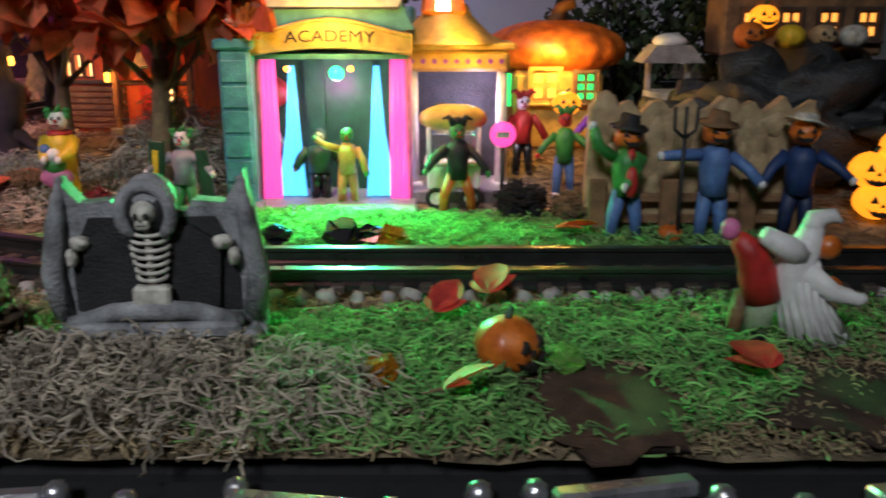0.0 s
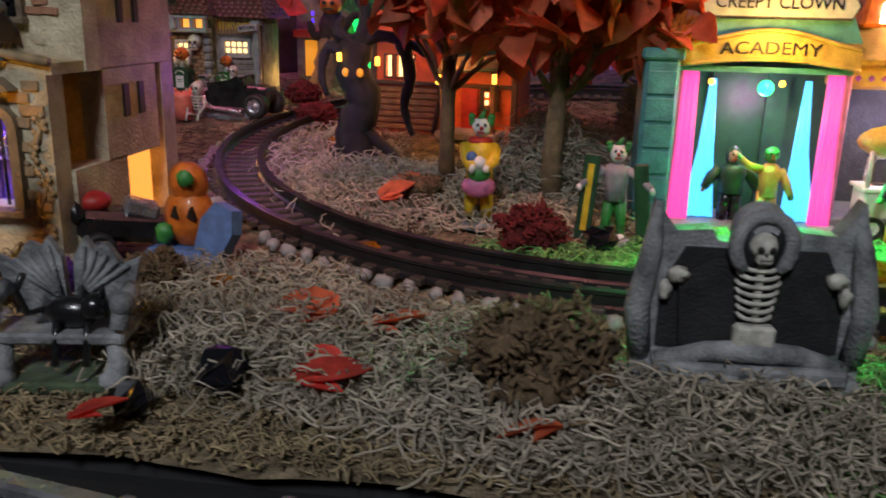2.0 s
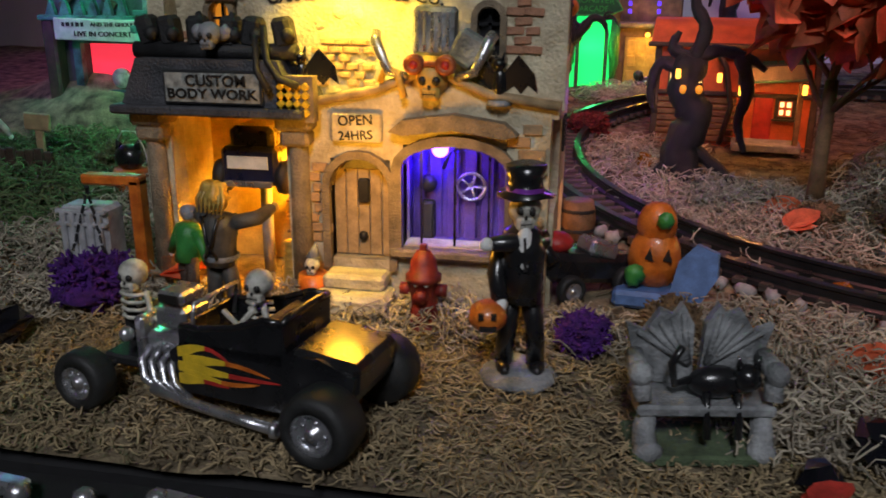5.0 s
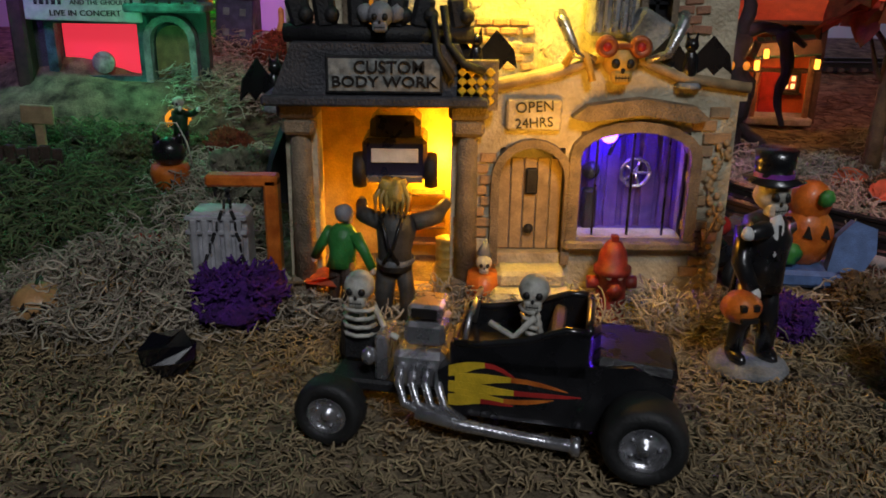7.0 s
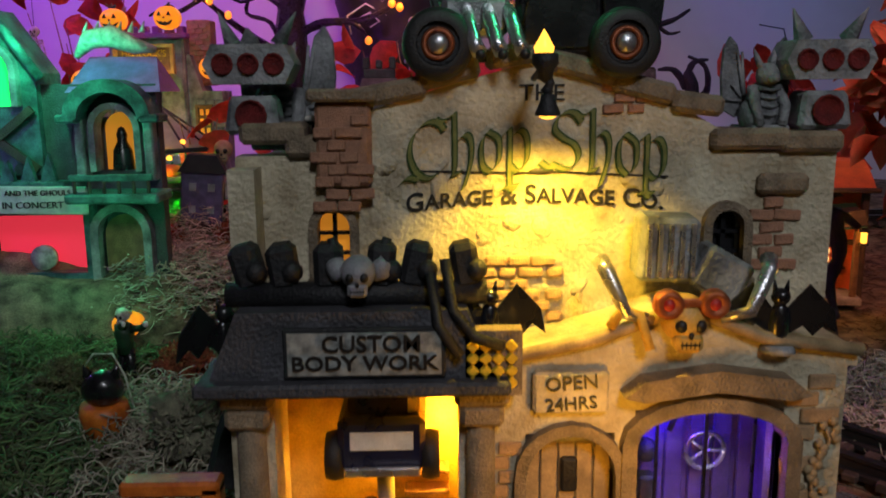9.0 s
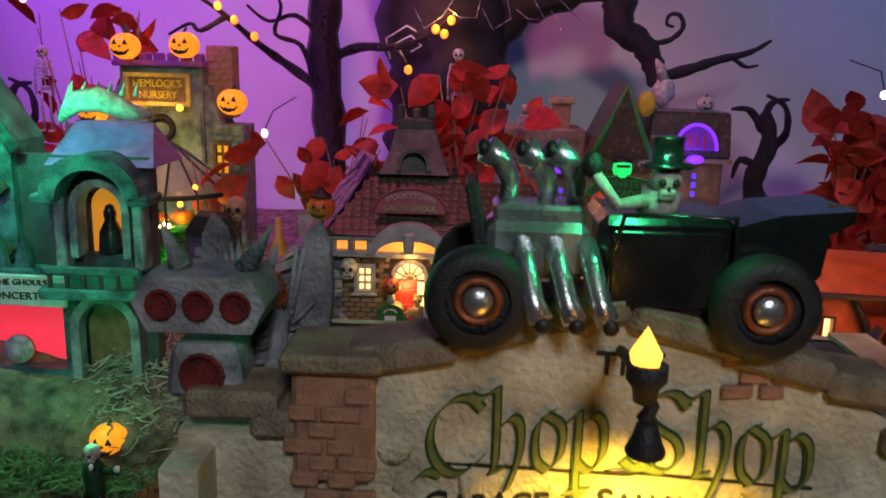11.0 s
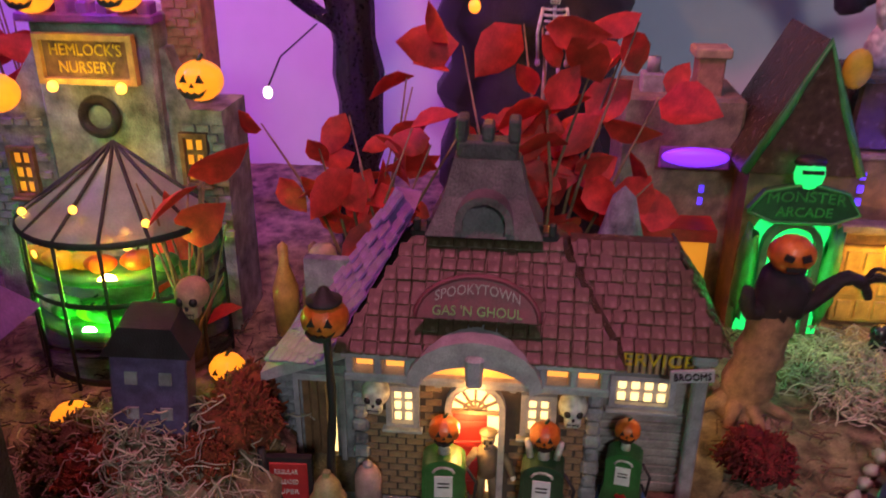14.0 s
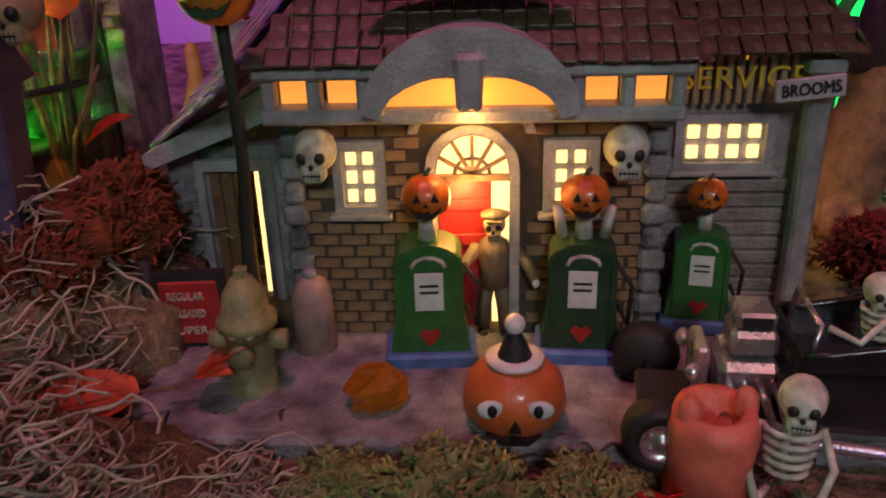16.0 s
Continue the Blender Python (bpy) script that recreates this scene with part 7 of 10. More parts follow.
# twisted black tree by the cottage, with a face; violet fill added nearby
tt = thing("twisted_black_tree", on(-0.305, 0.578), "glossy black twisted tree with a hollow face", "tree")
part("trunk", crooked([(0.004, 0, -0.004), (-0.004, 0, 0.020), (0.004, 0, 0.042), (-0.004, 0, 0.062), (0.000, 0, 0.082)], 0.013, 0.011, BARKDK, seg=10), tt)
for pts in ([(-0.004, 0, 0.070), (-0.020, 0, 0.078), (-0.026, 0, 0.060), (-0.022, 0, 0.045)], [(0, 0, 0.078), (0.014, 0, 0.086), (0.034, 0, 0.082), (0.046, 0, 0.074)], [(0, 0, 0.080), (0.006, 0, 0.100), (-0.002, 0, 0.118), (0.012, 0, 0.136), (0.030, 0, 0.142)], [(-0.002, 0, 0.080), (-0.014, 0, 0.088), (-0.010, 0, 0.098)], [(0.006, 0, 0.02), (0.024, -0.004, 0.008), (0.034, -0.006, 0.0)], [(-0.004, 0, 0.02), (-0.018, -0.006, 0.004), (-0.024, -0.008, -0.002)], [(0.030, 0, 0.084), (0.036, 0, 0.060), (0.032, 0, 0.040), (0.038, 0, 0.02)]):
    part("limb", crooked(pts, 0.0055, 0.0018, BARKDK), tt)
part("face", Shape(AMBERDIM).ball((-0.006, -0.0115, 0.062), (0.0024, 0.0016, 0.003), 8, 6).ball((0.004, -0.0115, 0.062), (0.0024, 0.0016, 0.003), 8, 6), tt, "two dim amber eyes")
for x, z in ((-0.010, 0.072), (0.016, 0.070)):
    part("bulb", Shape(BULB).box((x, -0.012, z), (0.003, 0.003, 0.006), bev=0.0006), tt)
# added violet fill for the purple cast on the rails, without a lamp
lamp("track_violet_fill", "POINT", (-0.372, 0.520, 0.075), (0.40, 0.08, 1.0), 0.030, 0.004)
# tree monster with a pumpkin head
s = crooked([(0.000, 0, -0.004), (0.004, 0, 0.020), (0.008, 0, 0.045), (0.012, 0, 0.070)], 0.014, 0.010, BARK, seg=10)
s.paint(BARKDK)
crooked([(0.008, 0, 0.060), (0.024, -0.004, 0.066), (0.036, -0.006, 0.080), (0.046, -0.006, 0.078), (0.050, -0.006, 0.070)], 0.006, 0.002, BARKDK, s)
crooked([(0.010, 0, 0.062), (-0.004, -0.006, 0.060), (-0.008, -0.010, 0.074)], 0.006, 0.003, BARKDK, s)
s.ball((0.012, 0, 0.066), (0.014, 0.012, 0.020), 12, 10, rough=0.4)
for k in range(3):
    crooked([(0.046, -0.006, 0.079), (0.050 + 0.003 * k, -0.006, 0.086 - 0.003 * k), (0.056 + 0.003 * k, -0.006, 0.085 - 0.006 * k)], 0.0018, 0.0006, BARKDK, s, 5)
s.paint(BARK)
for a in (200, 250, 290, 340):
    crooked([(0, 0, 0.010), (0.014 * math.cos(radians(a)), 0.012 * math.sin(radians(a)), 0.004), (0.028 * math.cos(radians(a)), 0.020 * math.sin(radians(a)), -0.002)], 0.006, 0.002, BARK, s)
s.paint(ORANGE).ball((0.012, -0.002, 0.090), (0.0115, 0.0105, 0.0105), 18, 10, lobes=8, depth=0.1)
s.paint(LETTER).box((0.008, -0.0122, 0.092), (0.004, 0.002, 0.003), (0, 20, 0)).box((0.016, -0.0122, 0.092), (0.004, 0.002, 0.003), (0, -20, 0)).box((0.012, -0.0122, 0.086), (0.009, 0.002, 0.002))
single("tree_monster_figurine", s, on(-0.412, 0.852), "brown tree monster figurine with an orange pumpkin head", "figurine")
lamp("tree_monster_light", "POINT", (-0.440, 0.825, 0.050), (1.0, 0.55, 0.15), 0.008, 0.004)
# dark bare trees by the wall on the right
for x, y in ((-0.222, 1.03), (-0.95, 1.0)):
    t = thing("bare_black_tree", on(x, y) @ Matrix.Scale(0.74, 4), "black bare gnarled tree prop standing by the wall", "tree")
    part("trunk", crooked([(0, 0, -0.004), (0.008, 0, 0.05), (-0.006, 0, 0.10), (0.010, 0, 0.15), (0.0, 0, 0.19)], 0.018, 0.010, BARKDK), t)
    for pts in ([(0.006, 0, 0.14), (0.030, 0, 0.165), (0.026, 0, 0.20), (0.0, 0, 0.215)], [(0.0, 0, 0.17), (-0.020, 0, 0.195), (-0.044, 0, 0.196)], [(0.0, 0, 0.12), (-0.026, 0, 0.13), (-0.034, 0, 0.105)], [(0.0, 0, 0.185), (0.008, 0, 0.205), (0.030, 0, 0.21)]):
        part("limb", crooked(pts, 0.007, 0.002, BARKDK), t)


# ---- straw, moss and lichen ----
def strands(name, place_fn, count, length, radius, material, seed, label, curl=1.0, lift=0.010, flat=False, n=7):
    """Loose curly strands, three-sided, lying over one another."""
    rs = np.random.RandomState(seed)
    pts = place_fn(rs, count)
    count = len(pts)
    head = rs.uniform(0, 2 * np.pi, count)
    turn = rs.normal(0, 1.0, (count, 1)) * curl + rs.normal(0, 0.55 * curl, (count, n))
    ang = head[:, None] + np.cumsum(turn, axis=1) * 0.45
    step = length * rs.uniform(0.5, 1.4, count)[:, None] / n
    x = pts[:, 0:1] + np.cumsum(np.cos(ang) * step, axis=1)
    y = pts[:, 1:2] + np.cumsum(np.sin(ang) * step, axis=1)
    u = np.linspace(0, 1, n)[None, :]
    hgt = lift * rs.uniform(0, 1, count)[:, None] ** 1.4
    z = pts[:, 2:3] + 0.0006 + hgt * (0.35 + np.sin(np.pi * (u * rs.uniform(0.6, 1.6, count)[:, None] + rs.uniform(0, 0.4, count)[:, None])) * 0.65).clip(0.02) + rs.normal(0, lift * 0.06, (count, n))
    z = np.maximum(z, 0.06 * (y - 0.35) - 0.0004)
    P = np.stack([x, y, z], -1)
    d = np.gradient(P, axis=1)
    d /= np.linalg.norm(d, axis=2, keepdims=True) + 1e-9
    side = np.cross(d, np.array([0.0, 0.0, 1.0]))
    side /= np.linalg.norm(side, axis=2, keepdims=True) + 1e-6
    up = np.cross(side, d)
    r = radius * rs.uniform(0.6, 1.3, count)[:, None, None]
    ring = np.stack([P + side * r, P - side * r, P + up * r * (0.7 if flat else 1.3)], 2)
    v = ring.reshape(-1, 3)
    k = np.arange(count)[:, None, None] * n * 3 + np.arange(n - 1)[None, :, None] * 3
    quads = []
    for a, b in ((0, 1), (1, 2), (2, 0)):
        quads.append(np.concatenate([k + a, k + b, k + b + 3, k + a + 3], axis=2))
    q = np.stack(quads, 2).reshape(-1, 4)
    me = bpy.data.meshes.new(name)
    me.vertices.add(len(v))
    me.vertices.foreach_set("co", v.astype(np.float32).ravel())
    me.loops.add(q.size)
    me.loops.foreach_set("vertex_index", q.astype(np.int32).ravel())
    me.polygons.add(len(q))
    me.polygons.foreach_set("loop_start", np.arange(0, q.size, 4, dtype=np.int32))
    me.update(calc_edges=True)
    me.polygons.foreach_set("use_smooth", np.ones(len(q), dtype=bool))
    me.materials.append(material)
    return single(name, me, pose(0, 0, 0), label, "straw" if "straw" in name else "moss", kind="stuff")


def keep_off(p):
    """Leaves the track, the buildings' floors and the small forecourt free."""
    x, y = p[:, 0], p[:, 1]
    rad = np.hypot(x - TC[0], y - TC[1])
    on_curve = (np.abs(rad - TR) < 0.019) & (x < TC[0])
    on_line = (np.abs(y - (TC[1] - TR)) < 0.021) & (x >= TC[0])
    shop = (np.abs(x + 0.475) < 0.100) & (y > 0.338) & (y < 0.47)
    station = (x > -0.645) & (x < -0.43) & (y > 0.722) & (y < 0.85)
    hall = (np.abs(x + 0.03) < 0.08) & (y > 0.452) & (y < 0.55)
    soil = ((x - 0.052) / 0.026) ** 2 + ((y - 0.243) / 0.024) ** 2 < 1
    return p[~(on_curve | on_line | shop | station | hall | soil)]


def patch(*areas):
    """Areas: x, y, half-width x, half-width y, share, height."""
    def fn(rs, count):
        out = []
        tot = sum(a[4] for a in areas)
        for x, y, wx, wy, share, h in areas:
            n = int(count * share / tot)
            a, r = rs.uniform(0, 2 * np.pi, n), np.sqrt(rs.uniform(0, 1, n))
            px, py = x + wx * r * np.cos(a), y + wy * r * np.sin(a)
            keep = (py > Y0 + 0.004)
            pz = 0.06 * (py - 0.35) + h * np.clip(1 - r * r, 0, 1) * rs.uniform(0.2, 1, n)
            out.append(np.stack([px, py, pz], 1)[keep])
        return keep_off(np.concatenate(out))
    return fn


def field(x0, x1, y0, y1, clear=()):
    def fn(rs, count):
        px, py = rs.uniform(x0, x1, count), rs.uniform(y0, y1, count)
        return keep_off(np.stack([px, py, 0.06 * (py - 0.35) + 0 * px], 1))
    return fn


strands("mulch_straw", field(-0.75, 0.32, 0.214, 0.345), 34000, 0.0062, 0.00042, STRAWTAN, 1, "short tan chopped straw covering the front of the display", 0.9, 0.0032, True, 4)
strands("pale_straw", patch((-0.115, 0.245, 0.10, 0.034, 3.2, 0.012), (-0.25, 0.285, 0.085, 0.045, 3.0, 0.010), (-0.29, 0.330, 0.05, 0.03, 1.0, 0.006), (-0.205, 0.262, 0.05, 0.03, 0.8, 0.006), (-0.40, 0.325, 0.07, 0.018, 1.0, 0.006), (-0.50, 0.328, 0.09, 0.014, 0.9, 0.004), (-0.632, 0.338, 0.06, 0.04, 3.4, 0.022), (-0.62, 0.41, 0.05, 0.03, 0.6, 0.010)), 9500, 0.019, 0.00040, STRAW, 2, "tangled pale straw strands on the display", 2.6, 0.011)
strands("pale_straw", patch((-0.27, 0.49, 0.075, 0.07, 2.0, 0.006), (-0.14, 0.58, 0.06, 0.05, 1.6, 0.030), (-0.33, 0.60, 0.05, 0.08, 0.8, 0.004), (-0.20, 0.46, 0.08, 0.03, 0.8, 0.005), (-0.175, 0.53, 0.035, 0.030, 1.5, 0.050)), 5600, 0.021, 0.00040, STRAW, 3, "grey straw tangle under the autumn trees", 2.0, 0.011)
strands("pale_straw", patch((-0.620, 0.678, 0.050, 0.024, 1.4, 0.006), (-0.686, 0.748, 0.052, 0.042, 3.2, 0.054), (-0.72, 0.755, 0.04, 0.05, 0.9, 0.026), (-0.655, 0.785, 0.02, 0.03, 0.8, 0.028), (-0.66, 0.675, 0.05, 0.035, 1.6, 0.012), (-0.33, 0.88, 0.05, 0.04, 1.0, 0.006), (-0.63, 0.50, 0.05, 0.05, 0.9, 0.012), (-0.61, 0.90, 0.03, 0.03, 0.6, 0.05)), 9500, 0.022, 0.00040, STRAW, 4, "pale straw heaped beside the filling station", 2.0, 0.010)
strands("green_moss", patch((0.005, 0.262, 0.115, 0.050, 3.2, 0.004), (0.03, 0.405, 0.13, 0.036, 2.6, 0.004), (-0.07, 0.42, 0.06, 0.03, 1.0, 0.003), (0.12, 0.30, 0.10, 0.03, 0.7, 0.003), (-0.16, 0.395, 0.05, 0.02, 0.5, 0.003)), 12000, 0.013, 0.00042, MOSSGREEN, 5, "curly green moss in front of the clown school", 2.2, 0.006)
strands("green_moss", patch((-0.77, 0.48, 0.12, 0.07, 2.0, 0.010), (-0.70, 0.40, 0.09, 0.05, 1.0, 0.006), (-0.74, 0.56, 0.10, 0.03, 1.0, 0.02)), 5000, 0.017, 0.00055, mat("dull_green_moss", (0.13, 0.17, 0.07), 0.95, scale=60, vary=0.45, spread=0.5, bump=0), 6, "dull green moss on the slope below the theatre", 1.2, 0.008)
def mound_flank(rs, count):
    """Points on the sloping side of the mound next to the filling station."""
    a, r = rs.uniform(-1.9, 1.3, count), rs.uniform(0.35, 1.0, count)
    px, py = -0.765 + 0.16 * r * np.cos(a), 0.665 + 0.075 * r * np.sin(a)
    pz = 0.06 * (0.665 - 0.35) - 0.006 + 0.052 * np.sqrt(np.clip(1 - r * r, 0, 1)) + rs.uniform(0.0, 0.004, count)
    return keep_off(np.stack([px, py, np.maximum(pz, 0.06 * (py - 0.35) + 0.002)], 1)[px > -0.70])


strands("pale_straw", mound_flank, 3200, 0.022, 0.00046, STRAW, 14, "pale straw spilling down the mound under the theatre", 2.0, 0.008)
strands("dark_straw", field(-0.40, 0.35, 0.37, 0.93), 5000, 0.012, 0.00045, mat("brown_litter", (0.16, 0.10, 0.06), 0.95, scale=60, vary=0.45, spread=0.5, bump=0), 7, "fine brown litter inside the railway loop", 0.7, 0.003, n=4)
strands("dark_straw", field(-0.95, -0.38, 0.48, 0.95), 5000, 0.012, 0.00045, mat("dark_litter", (0.12, 0.08, 0.06), 0.95, scale=60, vary=0.45, spread=0.5, bump=0), 8, "fine dark litter round the houses", 0.8, 0.004, n=4)
single("moss_mound", Shape(MULCH).ball((0, 0, -0.006), (0.16, 0.075, 0.052), 30, 12, rough=0.25), on(-0.765, 0.665), "mossy mound under the theatre", "mound")


def bush(name, x, y, r, material, label, seed, squash=0.75, dz=0.0, category="lichen"):
    """A ragged clump of lichen: many small curled tufts with gaps."""
    rng = random.Random(seed)
    s = Shape(material)
    s.ball((0, 0, r * squash * 0.75), (r * 0.66, r * 0.66, r * squash * 0.66), 18, 12, rough=0.9, seed=seed)
    for k in range(640):
        d = Vector((rng.gauss(0, 1), rng.gauss(0, 1), rng.gauss(0.25, 0.9))).normalized()
        lump = 0.66 * (1 + 0.45 * noise.noise(d * 2.3 + Vector((seed * 3.7, seed, 0))) + 0.25 * noise.noise(d * 6.0 + Vector((seed, 0, 5))))
        p = Vector((d.x * r * lump, d.y * r * lump, r * squash * (0.75 + d.z * lump)))
        pts = [p]
        for i in range(3):
            d = (d + Vector((rng.gauss(0, 0.7), rng.gauss(0, 0.7), rng.gauss(0, 0.7)))).normalized()
            pts.append(pts[-1] + d * r * rng.uniform(0.045, 0.085))
        if pts[-1].z > 0:
            s.tube(pts, [r * 0.034, r * 0.032, r * 0.026, r * 0.012], 4)
    return single(name, s, on(x, y, 0, dz), label, category)


bush("red_bush", -0.178, 0.408, 0.021, REDMOSS, "dark red lichen bush beside the clown figurine", 1)
bush("purple_bush", -0.365, 0.312, 0.0145, PURPLEMOSS, "purple lichen bush beside the top-hatted figurine", 2)
bush("purple_bush", -0.585, 0.322, 0.0240, PURPLEMOSS, "dark purple lichen bush in the straw", 3, 0.65)
bush("brown_bush", -0.168, 0.264, 0.030, BROWNMOSS, "brown lichen clump beside the tomb chair", 4, 0.72)
bush("brown_bush", -0.330, 0.325, 0.018, BROWNMOSS, "brown lichen clump beside the pumpkin grave", 5, 0.7)
bush("brown_bush", -0.243, 0.470, 0.018, BROWNMOSS, "brown lichen clump by the tree", 6, 0.7)
bush("black_bush", 0.042, 0.440, 0.0175, BLACKMOSS, "black lichen bush in the green moss", 7)
bush("pale_bush", -0.548, 0.690, 0.020, MOSSPALE, "pale yellow-green moss clump before the forecourt", 8, 0.55)
bush("pale_bush", -0.520, 0.692, 0.016, MOSSPALE, "pale yellow-green moss clump before the forecourt", 9, 0.5)
bush("pale_bush", -0.574, 0.694, 0.015, MOSSPALE, "pale yellow-green moss clump before the forecourt", 10, 0.5)
bush("rust_bush", -0.655, 0.788, 0.021, RUST, "rust-red lichen heap beside the station", 11, 0.9, 0.018)
bush("rust_bush", -0.690, 0.770, 0.016, RUST, "rust-red lichen heap beside the station", 12, 0.9, 0.024)
bush("rust_bush", -0.640, 0.830, 0.020, RUST, "rust-red lichen heap behind the station wall", 13, 0.9)
single("straw_mound", Shape(MULCH).ball((0, 0, 0), (0.055, 0.048, 0.045), 24, 10, rough=0.3), on(-0.686, 0.760), "low mound of mulch under the straw heap", "mound")
bush("rust_bush", -0.704, 0.736, 0.020, RUST, "rust-red lichen heap below the little house", 41, 0.9, 0.016)
bush("rust_bush", -0.650, 0.765, 0.020, RUST, "rust-red lichen heap beside the station", 44, 0.9, 0.026)
bush("rust_bush", -0.660, 0.744, 0.017, RUST, "rust-red lichen heap below the little house", 42, 0.9, 0.022)
bush("brown_bush", -0.720, 0.745, 0.024, BROWNMOSS, "brown lichen heap below the little house", 43, 0.8, 0.016)
bush("red_bush", -0.415, 0.800, 0.022, REDMOSS, "dark red lichen beside the railway", 14, 0.6)
bush("grey_bush", -0.610, 0.460, 0.026, mat("grey_lichen", (0.34, 0.32, 0.22), 0.95, scale=200, vary=0.5, spread=0.3, bump=1.0), "grey-green reindeer moss beside the garage", 15, 0.8)
bush("red_bush", -0.372, 0.700, 0.020, REDMOSS, "dark red lichen along the railway curve", 16, 0.6)
bush("brown_bush", 0.070, 0.425, 0.016, BROWNMOSS, "brown lichen clump beside the scarecrows", 17, 0.8)
bush("grey_bush", -0.105, 0.600, 0.030, mat("grey_twigs", (0.30, 0.27, 0.24), 0.95, scale=200, vary=0.5, spread=0.3, bump=1.0), "grey tangle of dry moss under the trees", 18, 1.3)


# ---- figurines: one plain painted mesh each ----
def figurine(x, y, h, rz, label, coat, legs, head="skull", head_mat=None, hat=None, arms=((-0.5, -0.1, -0.9), (0.5, -0.1, -0.9)), shirt=None, boots=BLACK, base=None, wide=1.0, ruff=None, z=None, stance=0.07, lean=0, tail=False):
    s = Shape()
    H = h
    if base:
        s.paint(base).lathe([(0.0001, 0), (H * 0.19, 0), (H * 0.20, H * 0.02), (H * 0.17, H * 0.05), (0.0001, H * 0.05)], seg=16)
    b = H * 0.04 if base else 0.0
    hip, neck = b + H * 0.44, b + H * 0.74
    for k in (-1, 1):
        s.paint(legs).tube([(k * H * 0.045, 0, hip), (k * H * stance, -H * 0.01, b + H * 0.22), (k * H * stance * 1.1, 0, b + H * 0.04)], [H * 0.062 * wide, H * 0.052 * wide, H * 0.045 * wide], 10)
        s.paint(boots).ball((k * H * stance * 1.15, -H * 0.03, b + H * 0.028), (H * 0.042, H * 0.075, H * 0.032), 10, 7)
    s.paint(coat).tube([(0, 0, hip - H * 0.05), (0, -H * 0.005, hip + H * 0.08), (0, -H * 0.01, hip + H * 0.2), (0, 0, neck - H * 0.02), (0, 0, neck + H * 0.01)], [H * 0.105 * wide, H * 0.10 * wide, H * 0.118 * wide, H * 0.098 * wide, H * 0.05], 14)
    if shirt:
        s.paint(shirt).ball((0, -H * 0.075 * wide, hip + H * 0.20), (H * 0.05, H * 0.045, H * 0.13), 10, 8)
        s.paint(LETTER).box((0, -H * 0.118 * wide, hip + H * 0.20), (H * 0.014, H * 0.012, H * 0.16))
    if tail:
        s.paint(coat)
        for k in (-1, 1):
            s.box((k * H * 0.06, H * 0.06, hip - H * 0.06), (H * 0.09, H * 0.03, H * 0.24), (10, 0, 0), H * 0.01, 1.1)
    for k, d in zip((-1, 1), arms):
        d = Vector(d).normalized()
        sh = Vector((k * H * 0.105 * wide, 0, neck - H * 0.055))
        el = sh + Vector((d.x * 0.9 + k * 0.25, d.y * 0.4, d.z if d.z < 0 else d.z * 0.4)).normalized() * H * 0.16
        ha = el + d * H * 0.15
        s.paint(coat).tube([sh, el, ha], [H * 0.05 * wide, H * 0.043 * wide, H * 0.036 * wide], 9)
        s.paint(head_mat if head == "clown" else WHITE).ball(ha + d * H * 0.02, (H * 0.032, H * 0.03, H * 0.036), 8, 6)
    if ruff:
        s.paint(ruff).lathe([(H * 0.03, -H * 0.015), (H * 0.11, -H * 0.01), (H * 0.10, H * 0.015), (H * 0.03, H * 0.02)], (0, 0, neck), 14)
    hz = neck + H * 0.105
    r = H * 0.078
    if head == "skull":
        skull(s, (0, -H * 0.01, hz), r, head_mat or BONE)
    elif head == "pumpkin":
        r = H * 0.115
        s.paint(head_mat or ORANGE).ball((0, 0, hz), (r, r, r * 0.86), 20, 10, lobes=8, depth=0.1)
        s.paint(LETTER)
        for k in (-1, 1):
            s.prism([(k * r * 0.6, hz + r * 0.10), (k * r * 0.16, hz + r * 0.02), (k * r * 0.5, hz + r * 0.42)], -r * 0.98, -r * 0.72)
        s.prism([(-r * 0.6, hz - r * 0.1), (-r * 0.3, hz - r * 0.3), (0, hz - r * 0.26), (r * 0.3, hz - r * 0.3), (r * 0.6, hz - r * 0.1), (r * 0.3, hz - r * 0.52), (-r * 0.3, hz - r * 0.52)], -r * 1.0, -r * 0.72)
    else:
        s.paint(head_mat or WHITE).ball((0, 0, hz), (r, r, r * 1.15), 12, 9)
        s.paint(RED).ball((0, -r * 1.02, hz - r * 0.05), r * 0.22, 8, 6).box((0, -r * 0.92, hz - r * 0.48), (r * 0.8, r * 0.2, r * 0.16))
        s.paint(LETTER)
        for k in (-1, 1):
            s.ball((k * r * 0.36, -r * 0.86, hz + r * 0.28), (r * 0.17, r * 0.16, r * 0.24), 8, 6)
    if hat == "top":
        s.paint(BLACK).lathe([(0.0001, 0), (r * 1.75, 0), (r * 1.8, r * 0.12), (r * 1.15, r * 0.22), (r * 1.05, r * 1.0), (r * 1.25, r * 1.8), (0.0001, r * 1.85)], (0, 0, hz + r * 0.72), 18)
